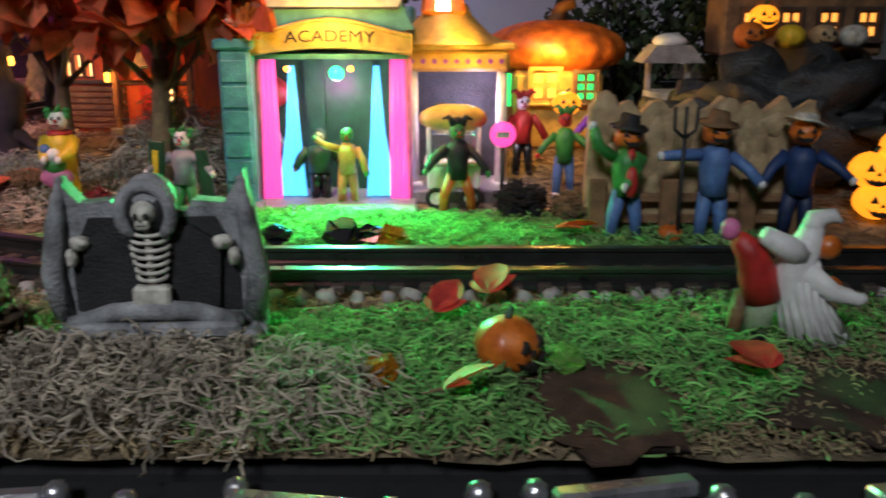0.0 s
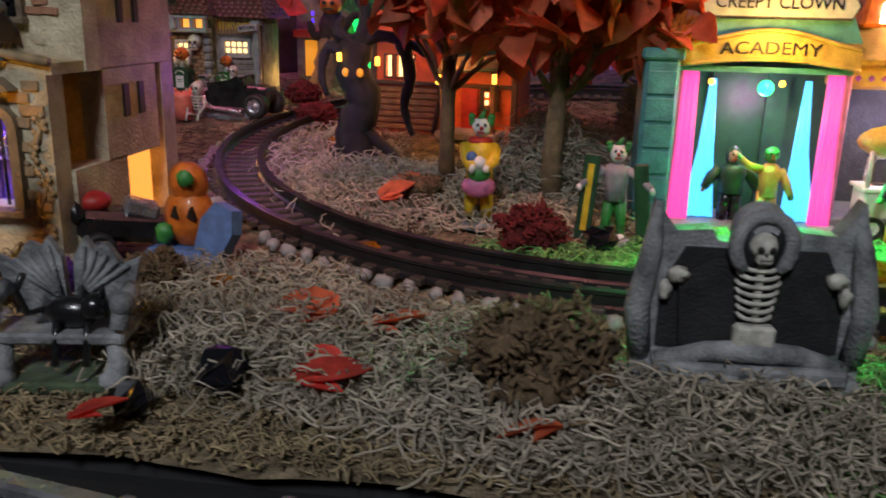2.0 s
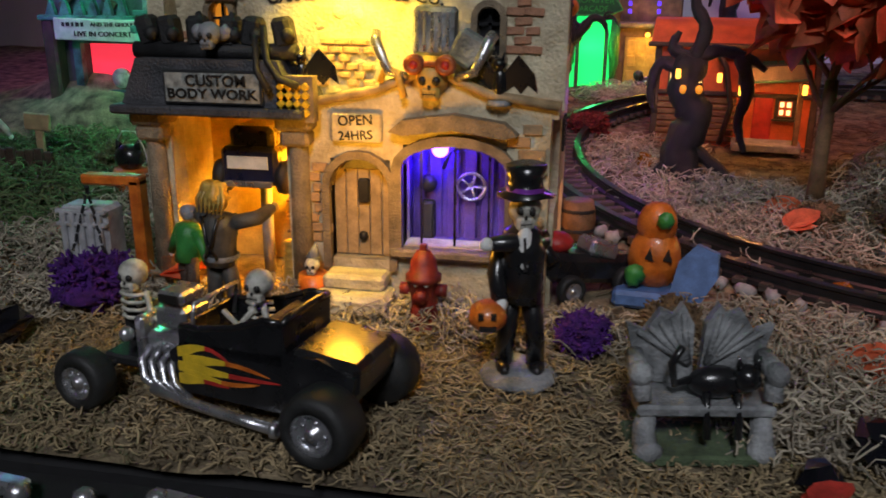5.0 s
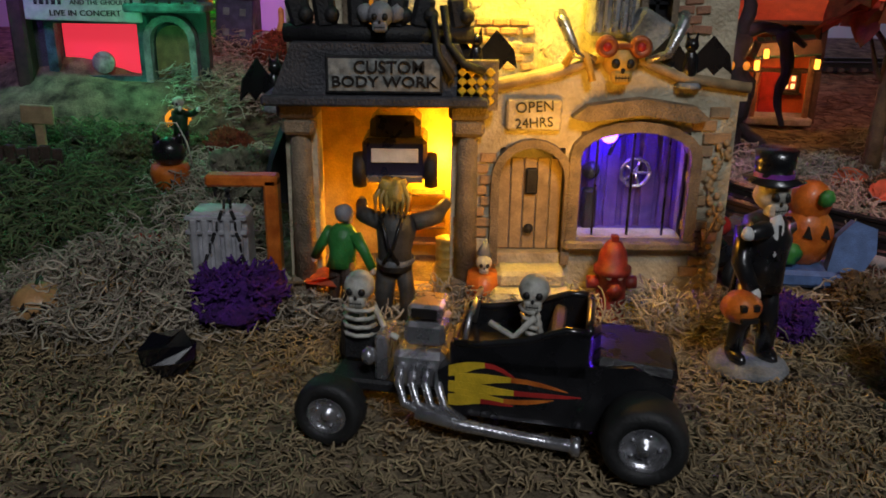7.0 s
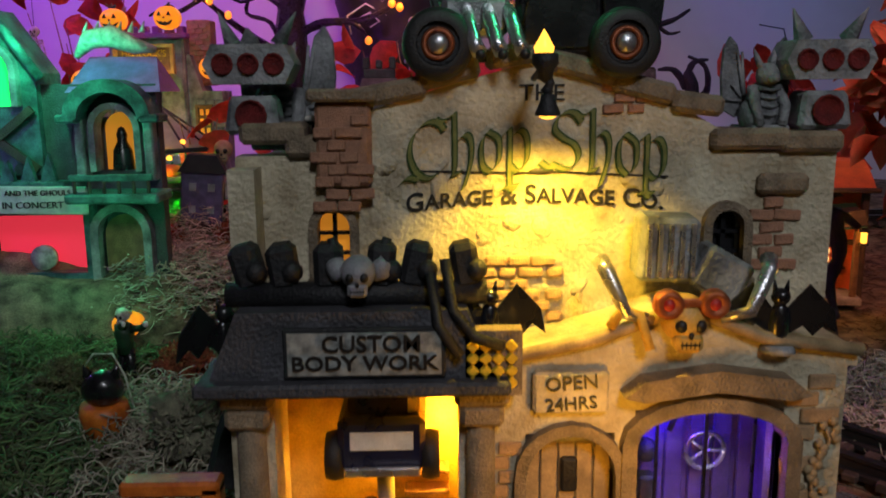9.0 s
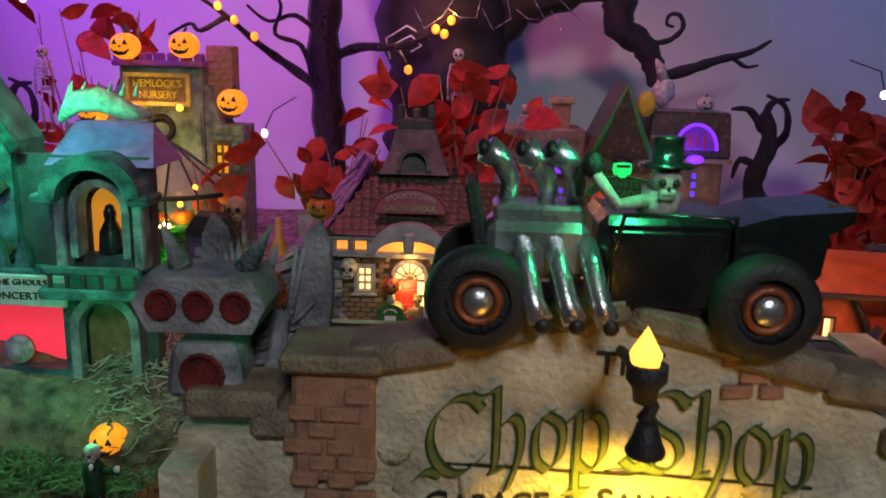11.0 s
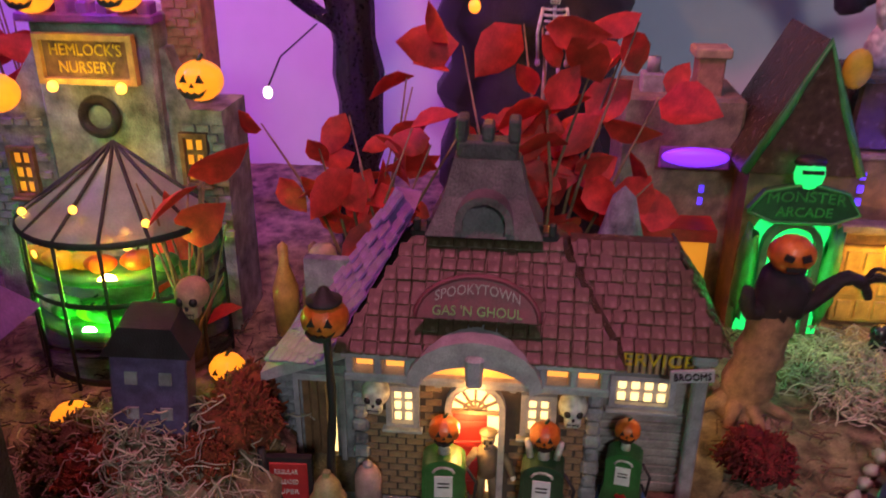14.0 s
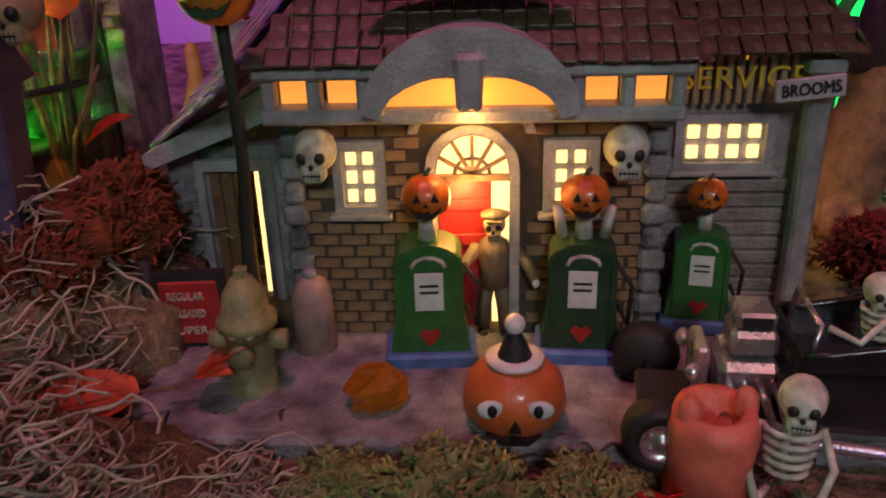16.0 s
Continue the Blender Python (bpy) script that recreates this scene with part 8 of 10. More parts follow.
        s.paint(PURPLE).lathe([(r * 1.16, 0), (r * 1.14, r * 0.3)], (0, 0, hz + r * 0.95), 18)
    elif hat == "felt":
        s.paint(WOODBR if coat is not GREEN else MATTBLACK).lathe([(0.0001, -r * 0.1), (r * 1.25, -r * 0.12), (r * 1.3, 0), (r * 0.75, r * 0.1), (r * 0.6, r * 0.75), (0.0001, r * 0.8)], (0, 0, hz + r * 0.66), 16, (6, 5, 0))
    elif hat == "straw":
        s.paint(BONE).lathe([(0.0001, -r * 0.1), (r * 1.35, -r * 0.1), (r * 1.4, 0), (r * 0.75, r * 0.1), (r * 0.65, r * 0.5), (0.0001, r * 0.55)], (0, 0, hz + r * 0.66), 16, (-10, 14, 0))
    elif hat == "cap":
        s.paint(legs).lathe([(0.0001, 0), (r * 1.05, 0), (r * 1.25, r * 0.4), (0.0001, r * 0.65)], (0, 0, hz + r * 0.55), 14).box((0, -r * 1.0, hz + r * 0.58), (r * 1.3, r * 0.8, r * 0.12), (12, 0, 0))
    elif hat == "tufts":
        s.paint(GREEN)
        for k in (-1, 1):
            for j in range(3):
                s.ball((k * r * (0.95 + 0.1 * j), 0, hz + r * (0.5 + 0.32 * j)), (r * 0.42, r * 0.4, r * 0.36), 8, 6, rough=0.5, seed=j)
        s.tube([(0, 0, hz + r * 0.9), (r * 0.4, 0, hz + r * 2.0)], [r * 0.5, r * 0.05], 8)
    elif hat == "jester":
        s.paint(coat)
        for k in (-1, 0, 1):
            s.tube([(k * r * 0.4, 0, hz + r * 0.8), (k * r * 1.2, 0, hz + r * 1.8), (k * r * 1.9, 0, hz + r * 1.5)], [r * 0.55, r * 0.35, r * 0.1], 8)
    elif hat == "hood":
        s.paint(coat).ball((0, r * 0.35, hz + r * 0.15), (r * 1.25, r * 1.1, r * 1.35), 12, 9)
    f1, f2 = 9.0 / H, 26.0 / H
    for i, p in enumerate(s.v):  # moulded folds and dents
        p = Vector(p)
        p += noise.noise_vector(p * f1 + Vector((x * 40, y * 40, 0))) * H * 0.016 + noise.noise_vector(p * f2) * H * 0.006
        s.v[i] = tuple(p)
    m = pose(x, y, floor_z(y) if z is None else z, lean, 0, rz)
    return single("figurine", s, m, label, "figurine"), s


def add_to(fig, shape):
    """Joins more painted pieces into a figurine's one mesh."""
    _, s = fig
    base = len(s.v)
    s.v += shape.v
    s.f += [tuple(base + i for i in f) for f in shape.f]
    for mi, sm in zip(shape.m, shape.s):
        s.paint(shape.mats[mi])
        s.m.append(s.use)
        s.s.append(sm)
    fig[0].data = s.mesh("figurine")
    return fig


g1 = figurine(-0.388, 0.289, 0.076, 8, "skeleton gentleman figurine in black tailcoat and tall top hat", BLACK, BLACK, "skull", BONE, "top", ((0.15, -0.6, -0.75), (-0.8, -0.55, 0.05)), WHITE, base=GREYSTONE, tail=True)
add_to(g1, Shape(ORANGE).ball((-0.0125, -0.0125, 0.030), (0.0072, 0.0072, 0.0064), 18, 9, lobes=8, depth=0.1).paint(LETTER).box((-0.0150, -0.0188, 0.032), (0.002, 0.002, 0.002)).box((-0.0105, -0.0188, 0.032), (0.002, 0.002, 0.002)).box((-0.0125, -0.0192, 0.0275), (0.006, 0.0016, 0.0016)))
c1 = figurine(-0.207, 0.446, 0.060, 4, "yellow-suited clown figurine holding a doll, on a grey base", YELLOW, YELLOW, "clown", WHITE, "tufts", ((0.3, -0.9, -0.3), (-0.3, -0.9, -0.3)), base=GREYSTONE, wide=1.15, ruff=RED)
add_to(c1, Shape(PINK).ball((0, -0.0105, 0.024), (0.009, 0.004, 0.006), 10, 6).paint(GREEN).ball((0, -0.0115, 0.031), (0.006, 0.004, 0.005), 10, 6).paint(WHITE).ball((0, -0.0125, 0.0365), 0.0038, 8, 6).paint(BLUE).ball((-0.004, -0.012, 0.0395), 0.0030, 8, 6))
c2 = figurine(-0.137, 0.432, 0.052, -4, "grey clown figurine with green shorts holding striped planks", GREYPAINT, GREEN, "clown", WHITE, "tufts", ((-0.5, -0.5, -0.4), (0.5, -0.5, -0.4)), base=GREYSTONE, boots=WHITE)
add_to(c2, Shape(DKGREEN).box((-0.0135, -0.004, 0.024), (0.008, 0.003, 0.044), (0, 4, 0), 0.0008).paint(YELLOW).box((-0.0135, -0.0058, 0.024), (0.003, 0.001, 0.034), (0, 4, 0)).paint(DKGREEN).box((0.0135, -0.004, 0.022), (0.007, 0.003, 0.040), (0, -6, 0), 0.0008))
figurine(-0.055, 0.470, 0.048, 6, "clown figurine in a gold suit with green hair at the entrance", GOLD, GOLD, "clown", GREEN, None, ((-0.7, -0.4, 0.6), (0.25, -0.4, -0.85)), boots=GREEN)
figurine(-0.072, 0.480, 0.044, 0, "black cloaked figurine standing behind the curtain", DKGREEN, BLACK, "clown", TAN, "hood", wide=1.5)
figurine(0.008, 0.446, 0.056, 10, "striding scarecrow clown figurine in black and orange patches", MATTBLACK, ORANGE, "clown", GREEN, "jester", ((-0.6, -0.4, -0.6), (0.35, -0.5, -0.6)), stance=0.13)
figurine(0.072, 0.486, 0.055, -6, "jester figurine in blue trousers and green vest", GREEN, BLUE, "clown", RED, "jester", ((-0.4, -0.5, -0.5), (0.5, -0.4, -0.5)), boots=WHITE, wide=0.9)
figurine(0.052, 0.540, 0.056, 10, "dark red-coated clown figurine in the crowd", RED, BLACK, "clown", WHITE, "jester")
figurine(0.100, 0.535, 0.056, -10, "dark purple clown figurine in the crowd", PURPLE, BLACK, "clown", WHITE, "felt")
figurine(-0.110, 0.505, 0.054, 0, "grey skeleton figurine with a balloon beside the building", GREYPAINT, GREYPAINT, "skull", GREYSTONE)
bal = thing("balloon", on(-0.100, 0.500), "dark red toy balloon on a stick", "balloon")
part("bulb", Shape(RED).ball((0, 0, 0.060), (0.008, 0.008, 0.009), 14, 10), bal)
part("stick", Shape(WHITE).cyl((0, 0, 0), (0, 0, 0.052), 0.0006, seg=6), bal)
add_to(figurine(0.090, 0.400, 0.064, 6, "pumpkin-headed scarecrow figurine in green coat and jeans", GREEN, BLUE, "pumpkin", ORANGE, "felt", ((-0.3, -0.1, 0.95), (-0.5, -0.6, -0.4)), RED, TAN, stance=0.09), Shape(RED).ball((0, -0.0085, 0.033), (0.0035, 0.003, 0.008), 8, 6))
f = figurine(0.133, 0.400, 0.066, 0, "pumpkin-headed scarecrow figurine in blue overalls with a pitchfork", BLUE, BLUE, "pumpkin", ORANGE, "felt", ((-0.75, -0.3, 0.0), (0.45, -0.6, -0.5)), boots=PINK)
fork = Shape(MATTBLACK).cyl((-0.0175, -0.006, 0.0), (-0.0175, -0.006, 0.055), 0.0009, seg=6)
for k in (-1, 0, 1):
    fork.tube([(-0.0175, -0.006, 0.054), (-0.0175 + 0.005 * k, -0.006, 0.058), (-0.0175 + 0.0055 * k, -0.006, 0.069)], 0.0009, 6)
add_to(f, fork)
figurine(0.176, 0.402, 0.066, -12, "pumpkin-headed scarecrow figurine in dark blue with straw hat", mat("navy_paint", (0.02, 0.05, 0.16), 0.5, scale=150), mat("navy_trousers", (0.015, 0.03, 0.09), 0.5, scale=150), "pumpkin", ORANGE, "straw", ((-0.4, -0.5, -0.6), (0.5, -0.5, -0.4)))
# small running figurine in a sheet
s = Shape(WHITE)
s.tube([(0.008, 0, 0.002), (0.004, 0, 0.010), (-0.001, 0, 0.020), (-0.002, -0.001, 0.030), (0.002, -0.001, 0.040), (0.004, -0.001, 0.0445)], [0.0120, 0.0098, 0.0078, 0.0072, 0.0052, 0.0030], 16)
s.tube([(0.003, 0, 0.040), (0.004, 0, 0.0470), (0.010, 0, 0.0480), (0.013, -0.001, 0.0455)], [0.0052, 0.0040, 0.0028, 0.0008], 10)
s.tube([(0.000, -0.004, 0.028), (0.010, -0.007, 0.021), (0.019, -0.008, 0.0185), (0.0215, -0.008, 0.0195)], [0.0050, 0.0036, 0.0026, 0.0020], 10)
s.tube([(-0.002, -0.003, 0.034), (-0.009, -0.005, 0.038), (-0.0165, -0.005, 0.0425)], [0.0052, 0.0046, 0.0032], 10)
s.tube([(0.006, -0.004, 0.006), (0.014, -0.006, 0.0035), (0.020, -0.006, 0.0030)], [0.0050, 0.0036, 0.0010], 8)
for k in range(9):
    a = 3.3 + k * 0.34
    s.tube([(0.008 + 0.0118 * math.cos(a), 0.0118 * math.sin(a), 0.002), (0.002 + 0.0088 * math.cos(a), 0.0086 * math.sin(a), 0.016), (-0.001 + 0.0068 * math.cos(a), 0.0068 * math.sin(a), 0.032)], [0.0016, 0.0012, 0.0006], 6)
s.paint(ORANGE).ball((0.0082, -0.003, 0.0370), (0.0046, 0.0042, 0.0046), 12, 8)
s.paint(RED).tube([(-0.012, 0.001, 0.016), (-0.015, 0.001, 0.026), (-0.018, 0.001, 0.034), (-0.0245, -0.001, 0.0400)], [0.0072, 0.0070, 0.0058, 0.0034], 12).paint(PINK).ball((-0.0275, -0.002, 0.0435), (0.0038, 0.0026, 0.0042), 10, 7)
s.paint(mat("pale_green_cloth", (0.32, 0.40, 0.26), 0.7, scale=150)).tube([(-0.012, 0, 0.018), (-0.014, 0, 0.003)], [0.0058, 0.0050], 10).paint(WOODBR).tube([(-0.018, 0.004, 0.017), (-0.021, 0.004, 0.002)], [0.0040, 0.0034], 8).paint(BLACK).ball((-0.015, -0.003, 0.002), (0.006, 0.004, 0.003), 10, 6)
single("ghost_costume_figurine", s, on(0.131, 0.290), "small running figurine wrapped in a white sheet and red shirt", "figurine")
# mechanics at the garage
# overalls darkened in colour, as the bay light stands behind the mechanic
OVERALL = mat("shaded_overalls", (0.085, 0.080, 0.072), 0.55, scale=150, vary=0.5)
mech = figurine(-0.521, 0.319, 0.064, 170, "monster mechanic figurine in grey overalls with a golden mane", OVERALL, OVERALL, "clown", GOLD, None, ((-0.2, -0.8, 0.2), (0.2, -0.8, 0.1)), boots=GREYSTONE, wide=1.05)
hair = Shape(GOLD).ball((0, 0.0016, 0.0560), (0.0058, 0.0056, 0.0060), 14, 9, rough=0.7, seed=3)
for k in range(-3, 4):
    hair.tube([(0.0012 * k, 0.002, 0.060), (0.0022 * k, 0.0050, 0.0550), (0.0020 * k, 0.0066, 0.0490)], [0.0011, 0.0010, 0.0003], 5)
hair.paint(GREYSTONE).lathe([(0.0074, -0.0012), (0.0080, 0), (0.0074, 0.0012)], (0, 0, 0.0285), 14)
for k in (-1, 1):
    hair.paint(BLACK).tube([(k * 0.0042, -0.0065, 0.046), (k * 0.0040, 0.0066, 0.0470), (k * 0.0010, 0.0082, 0.0360), (-k * 0.0030, 0.0074, 0.0290)], 0.0008, 5)
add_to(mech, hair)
figurine(-0.545, 0.330, 0.050, 150, "hunched helper figurine in a green shirt", GREEN, WOODDK, "skull", GREYPAINT, None, boots=BONE, wide=1.1, lean=6)
figurine(-0.540, 0.768, 0.042, 0, "attendant figurine in drab uniform and peaked cap", mat("drab_coat", (0.24, 0.18, 0.11), 0.6, scale=150), mat("drab_cloth", (0.20, 0.16, 0.10), 0.6, scale=150), "skull", TAN, "cap", ((-0.4, -0.4, -0.8), (0.4, -0.6, -0.6)))
for x, y, z, h in ((-0.879, 0.930, 0.155, 0.075), (-0.519, 0.925, 0.158, 0.078)):
    s = Shape(BONE)
    skull(s, (0, 0, h * 0.93), h * 0.062, BONE)
    s.paint(BONE).cyl((0, 0, h * 0.86), (0, 0, h * 0.52), h * 0.012, seg=6)
    for k in range(6):
        zz, w = h * (0.82 - 0.04 * k), h * (0.075 - 0.006 * k)
        s.tube([(w * math.cos(a), -w * 0.7 * math.sin(a), zz) for a in (0, 0.5, 1.05, 1.57, 2.1, 2.64, 3.14)], h * 0.009, 5)
    s.box((0, 0, h * 0.51), (h * 0.11, h * 0.05, h * 0.05), bev=h * 0.01)
    for k in (-1, 1):
        s.tube([(k * h * 0.08, 0, h * 0.83), (k * h * 0.11, 0, h * 0.66), (k * h * 0.10, -h * 0.02, h * 0.48)], h * 0.012, 6).ball((k * h * 0.10, -h * 0.02, h * 0.46), (h * 0.02, h * 0.012, h * 0.03), 6, 5)
        s.tube([(k * h * 0.045, 0, h * 0.49), (k * h * 0.05, 0, h * 0.27), (k * h * 0.045, 0, h * 0.04)], h * 0.014, 6).box((k * h * 0.05, -h * 0.03, h * 0.015), (h * 0.04, h * 0.09, h * 0.025), bev=h * 0.008)
    s.paint(MATTBLACK).cyl((0, 0, h * 0.98), (0, 0, h * 1.35), 0.0003, seg=4)
    single("hanging_skeleton", s, pose(x, y, z), "small white plastic skeleton hanging from a thread", "skeleton ornament")
# seated skeleton in the foreground of the station
s = skull(Shape(), (0.001, -0.001, 0.0285), 0.0050, BONE)
s.paint(BONE).tube([(0, 0, 0.023), (-0.001, 0.001, 0.014), (0, 0.002, 0.004)], 0.0012, 6)
for k in range(5):
    w = 0.0058 - 0.0004 * k
    s.tube([(w * math.cos(a), -w * 0.8 * math.sin(a), 0.0205 - 0.0027 * k) for a in (0, 0.5, 1.05, 1.57, 2.1, 2.64, 3.14)], 0.0008, 5)
for k in (-1, 1):
    s.tube([(k * 0.006, 0, 0.021), (k * 0.009, -0.003, 0.013), (k * 0.006, -0.008, 0.006)], 0.0010, 6)
    s.tube([(k * 0.003, 0, 0.004), (k * 0.006, -0.008, 0.006), (k * 0.006, -0.010, 0.0)], 0.0011, 6)
single("skeleton_figurine", s, on(-0.4765, 0.699, -15), "small seated skeleton figurine with visible ribs", "figurine")


# ---- vehicles ----
def hot_rod(m, label, length=0.102, body=BLACK, flames=True, rider=True, wheel_mat=CHROME, lit=None):
    """An open hot rod that points along -x, seen on its side."""
    car = thing("hot_rod", m, label, "toy car")
    L = length
    fl, rr = L * 0.108, L * 0.126
    for sy in (-1, 1):
        for x, r, w in ((-L * 0.50, fl, L * 0.10), (L * 0.44, rr, L * 0.15)):
            wheel(car, (x, sy * L * 0.22, r), r, w, wheel_mat) if sy < 0 else part("wheel", Shape(RUBBER).lathe([(0.0001, -w / 2), (r * 0.86, -w / 2), (r, -w * 0.2), (r, w * 0.2), (r * 0.86, w / 2), (0.0001, w / 2)], seg=20, rot=(90, 0, 0)), car, at=pose(x, sy * L * 0.22, r))
    s = Shape(body)
    s.prism([(-L * 0.16, L * 0.10), (L * 0.30, L * 0.09), (L * 0.50, L * 0.16), (L * 0.52, L * 0.26), (L * 0.40, L * 0.31), (L * 0.14, L * 0.29), (-L * 0.12, L * 0.285), (-L * 0.18, L * 0.24)], -L * 0.155, L * 0.155)
    for sy in (-1, 1):
        s.prism([(-L * 0.14, L * 0.26), (L * 0.26, L * 0.26), (L * 0.27, L * 0.40), (L * 0.20, L * 0.405), (L * 0.08, L * 0.36), (-L * 0.06, L * 0.335), (-L * 0.13, L * 0.335)], sy * L * 0.155 - L * 0.008 * (sy + 1), sy * L * 0.155 - L * 0.008 * (sy - 1))
    s.box((L * 0.262, 0, L * 0.33), (L * 0.016, L * 0.30, L * 0.14), bev=L * 0.005).box((-L * 0.135, 0, L * 0.30), (L * 0.016, L * 0.30, L * 0.075), bev=L * 0.005)
    part("body", s, car)
    part("boot", Shape(body).box((L * 0.40, 0, L * 0.255), (L * 0.25, L * 0.29, L * 0.12), (0, 6, 0), L * 0.02), car)
    rim = [(-L * 0.13, L * 0.337), (-L * 0.06, L * 0.337), (L * 0.08, L * 0.362), (L * 0.20, L * 0.407), (L * 0.265, L * 0.405)]
    s = Shape(body)
    for sy in (-1, 1):
        s.tube([(x, sy * L * 0.147, z) for x, z in rim], L * 0.012, 8)
    s.tube([(L * 0.265, L * 0.147 * math.cos(a), L * 0.405 + L * 0.012 * math.sin(a)) for a in (0, 0.8, 1.57, 2.3, 3.14)], L * 0.012, 8)
    part("cockpit_rim", s, car)
    part("seat", Shape(WOODDK).box((L * 0.16, 0, L * 0.32), (L * 0.04, L * 0.24, L * 0.12), (0, 14, 0), L * 0.01), car)
    part("windscreen", Shape(CHROME).tube([(-L * 0.11, -L * 0.12, L * 0.29), (-L * 0.09, -L * 0.12, L * 0.41), (-L * 0.09, L * 0.12, L * 0.41), (-L * 0.11, L * 0.12, L * 0.29)], L * 0.009, 6), car)
    part("chassis_rail", Shape(MATTBLACK).box((-L * 0.22, 0, L * 0.12), (L * 0.66, L * 0.16, L * 0.04), bev=L * 0.01).cyl((-L * 0.50, -L * 0.22, fl), (-L * 0.50, L * 0.22, fl), L * 0.012, seg=8).cyl((L * 0.44, -L * 0.2, rr), (L * 0.44, L * 0.2, rr), L * 0.014, seg=8), car)
    e = part("engine", Shape(CHROME).box((-L * 0.25, 0, L * 0.20), (L * 0.17, L * 0.20, L * 0.13), bev=L * 0.02), car, "silver engine block")
    part("blower", Shape(CHROME).box((-L * 0.24, 0, L * 0.315), (L * 0.13, L * 0.15, L * 0.08), bev=L * 0.015).box((-L * 0.24, 0, L * 0.385), (L * 0.11, L * 0.13, L * 0.05), bev=L * 0.012).paint(LETTER).box((-L * 0.24, -L * 0.067, L * 0.385), (L * 0.08, L * 0.008, L * 0.03)), e)
    for k in range(4):
        part("header_pipe", Shape(CHROME).tube([(-L * 0.31 + L * 0.042 * k, -L * 0.10, L * 0.21), (-L * 0.30 + L * 0.042 * k, -L * 0.16, L * 0.19), (-L * 0.28 + L * 0.042 * k, -L * 0.175, L * 0.13), (-L * 0.18 + L * 0.03 * k, -L * 0.18, L * 0.09)], L * 0.014, 7), e)
    part("side_pipe", Shape(CHROME).tube([(-L * 0.24, -L * 0.18, L * 0.105), (-L * 0.10, -L * 0.185, L * 0.080), (L * 0.10, -L * 0.19, L * 0.062), (L * 0.23, -L * 0.195, L * 0.056)], [L * 0.022, L * 0.020, L * 0.018, L * 0.020], 10).lathe([(L * 0.018, 0), (L * 0.030, L * 0.01), (L * 0.030, L * 0.03), (L * 0.022, L * 0.032)], (L * 0.23, -L * 0.195, L * 0.056), 12, (0, 90, 0)), car, "silver exhaust side pipe")
    part("radiator", Shape(CHROME).box((-L * 0.38, 0, L * 0.22), (L * 0.04, L * 0.15, L * 0.16), bev=L * 0.012), car)
    for sy in (-1, 1):
        part("headlight", Shape(CHROME).ball((-L * 0.41, sy * L * 0.10, L * 0.24), (L * 0.025, L * 0.03, L * 0.03), 10, 7), car)
    if flames:
        for k, (z, up, ln) in enumerate(((0.245, 0.030, 0.22), (0.220, 0.014, 0.34), (0.195, -0.004, 0.40), (0.172, -0.012, 0.30), (0.150, 0.004, 0.20))):
            low, top = [], []
            for i in range(9):
                u = i / 8
                x, c, w = -0.145 + 0.02 * (k % 2) + ln * u, z + up * math.sin(u * 3.6) * (0.5 + u), 0.017 * (1 - u) ** 0.8 * (1 + 0.25 * math.sin(u * 9)) + 0.0008
                low.append((L * x, L * (c - w)))
                top.append((L * x, L * (c + w)))
            cut = 4
            part("flame_decal", Shape(YELLOW).band(low[:cut + 1], top[:cut + 1], -L * 0.1570 - 0.00008 * k, -L * 0.154).paint(ORANGE if k % 2 else RED).band(low[cut:], top[cut:], -L * 0.1566 - 0.00008 * k, -L * 0.154), car)
    if rider:
        s = skull(Shape(), (L * 0.09, 0, L * 0.47), L * 0.048, BONE)
        s.paint(BONE).tube([(L * 0.09, 0, L * 0.43), (L * 0.12, 0, L * 0.30)], L * 0.012, 6)
        for k in range(4):
            s.tube([(L * (0.10 + 0.005 * k) - L * 0.05 * math.sin(a), L * 0.05 * math.cos(a), L * (0.41 - 0.025 * k)) for a in (0, 0.8, 1.57, 2.3, 3.14)], L * 0.008, 5)
        s.tube([(L * 0.10, -L * 0.05, L * 0.40), (L * 0.04, -L * 0.06, L * 0.33), (-L * 0.04, -L * 0.03, L * 0.36)], L * 0.011, 6)
        part("skeleton_driver", s, car, "white skeleton at the wheel")
    return car


hot_rod(on(-0.483, 0.252, -11), "black toy hot rod with flame decals and skeleton driver")
s = skull(Shape(), (0, 0, 0.030), 0.0052, BONE)
s.paint(BONE).tube([(0, 0, 0.025), (0.002, 0, 0.014)], 0.0014, 6)
for k in range(4):
    s.tube([(0.0055 * math.cos(a), -0.0045 * math.sin(a), 0.0225 - 0.003 * k) for a in (0, 0.8, 1.57, 2.3, 3.14)], 0.0008, 5)
s.tube([(0.005, 0, 0.023), (0.010, -0.004, 0.016), (0.014, -0.004, 0.014)], 0.0011, 6).paint(MATTBLACK).box((0, 0.003, 0.010), (0.014, 0.010, 0.016), bev=0.003)
single("leaning_skeleton_figurine", s, on(-0.530, 0.265, -11, 0.012), "white skeleton figurine leaning over the hot rod engine", "figurine")
hot_rod(pose(-0.460, 0.722, floor_z(0.722) + 0.002, 0, 0, -4), "black toy hot rod parked at the station with a skeleton", 0.082, BLACK, False, True)
# the bigger wreck on the garage roof
wk = thing("roof_hot_rod", pose(-0.476, 0.374, 0.1705) @ Matrix.Scale(0.90, 4), "black hot rod wreck on the garage roof lit green", "toy car")
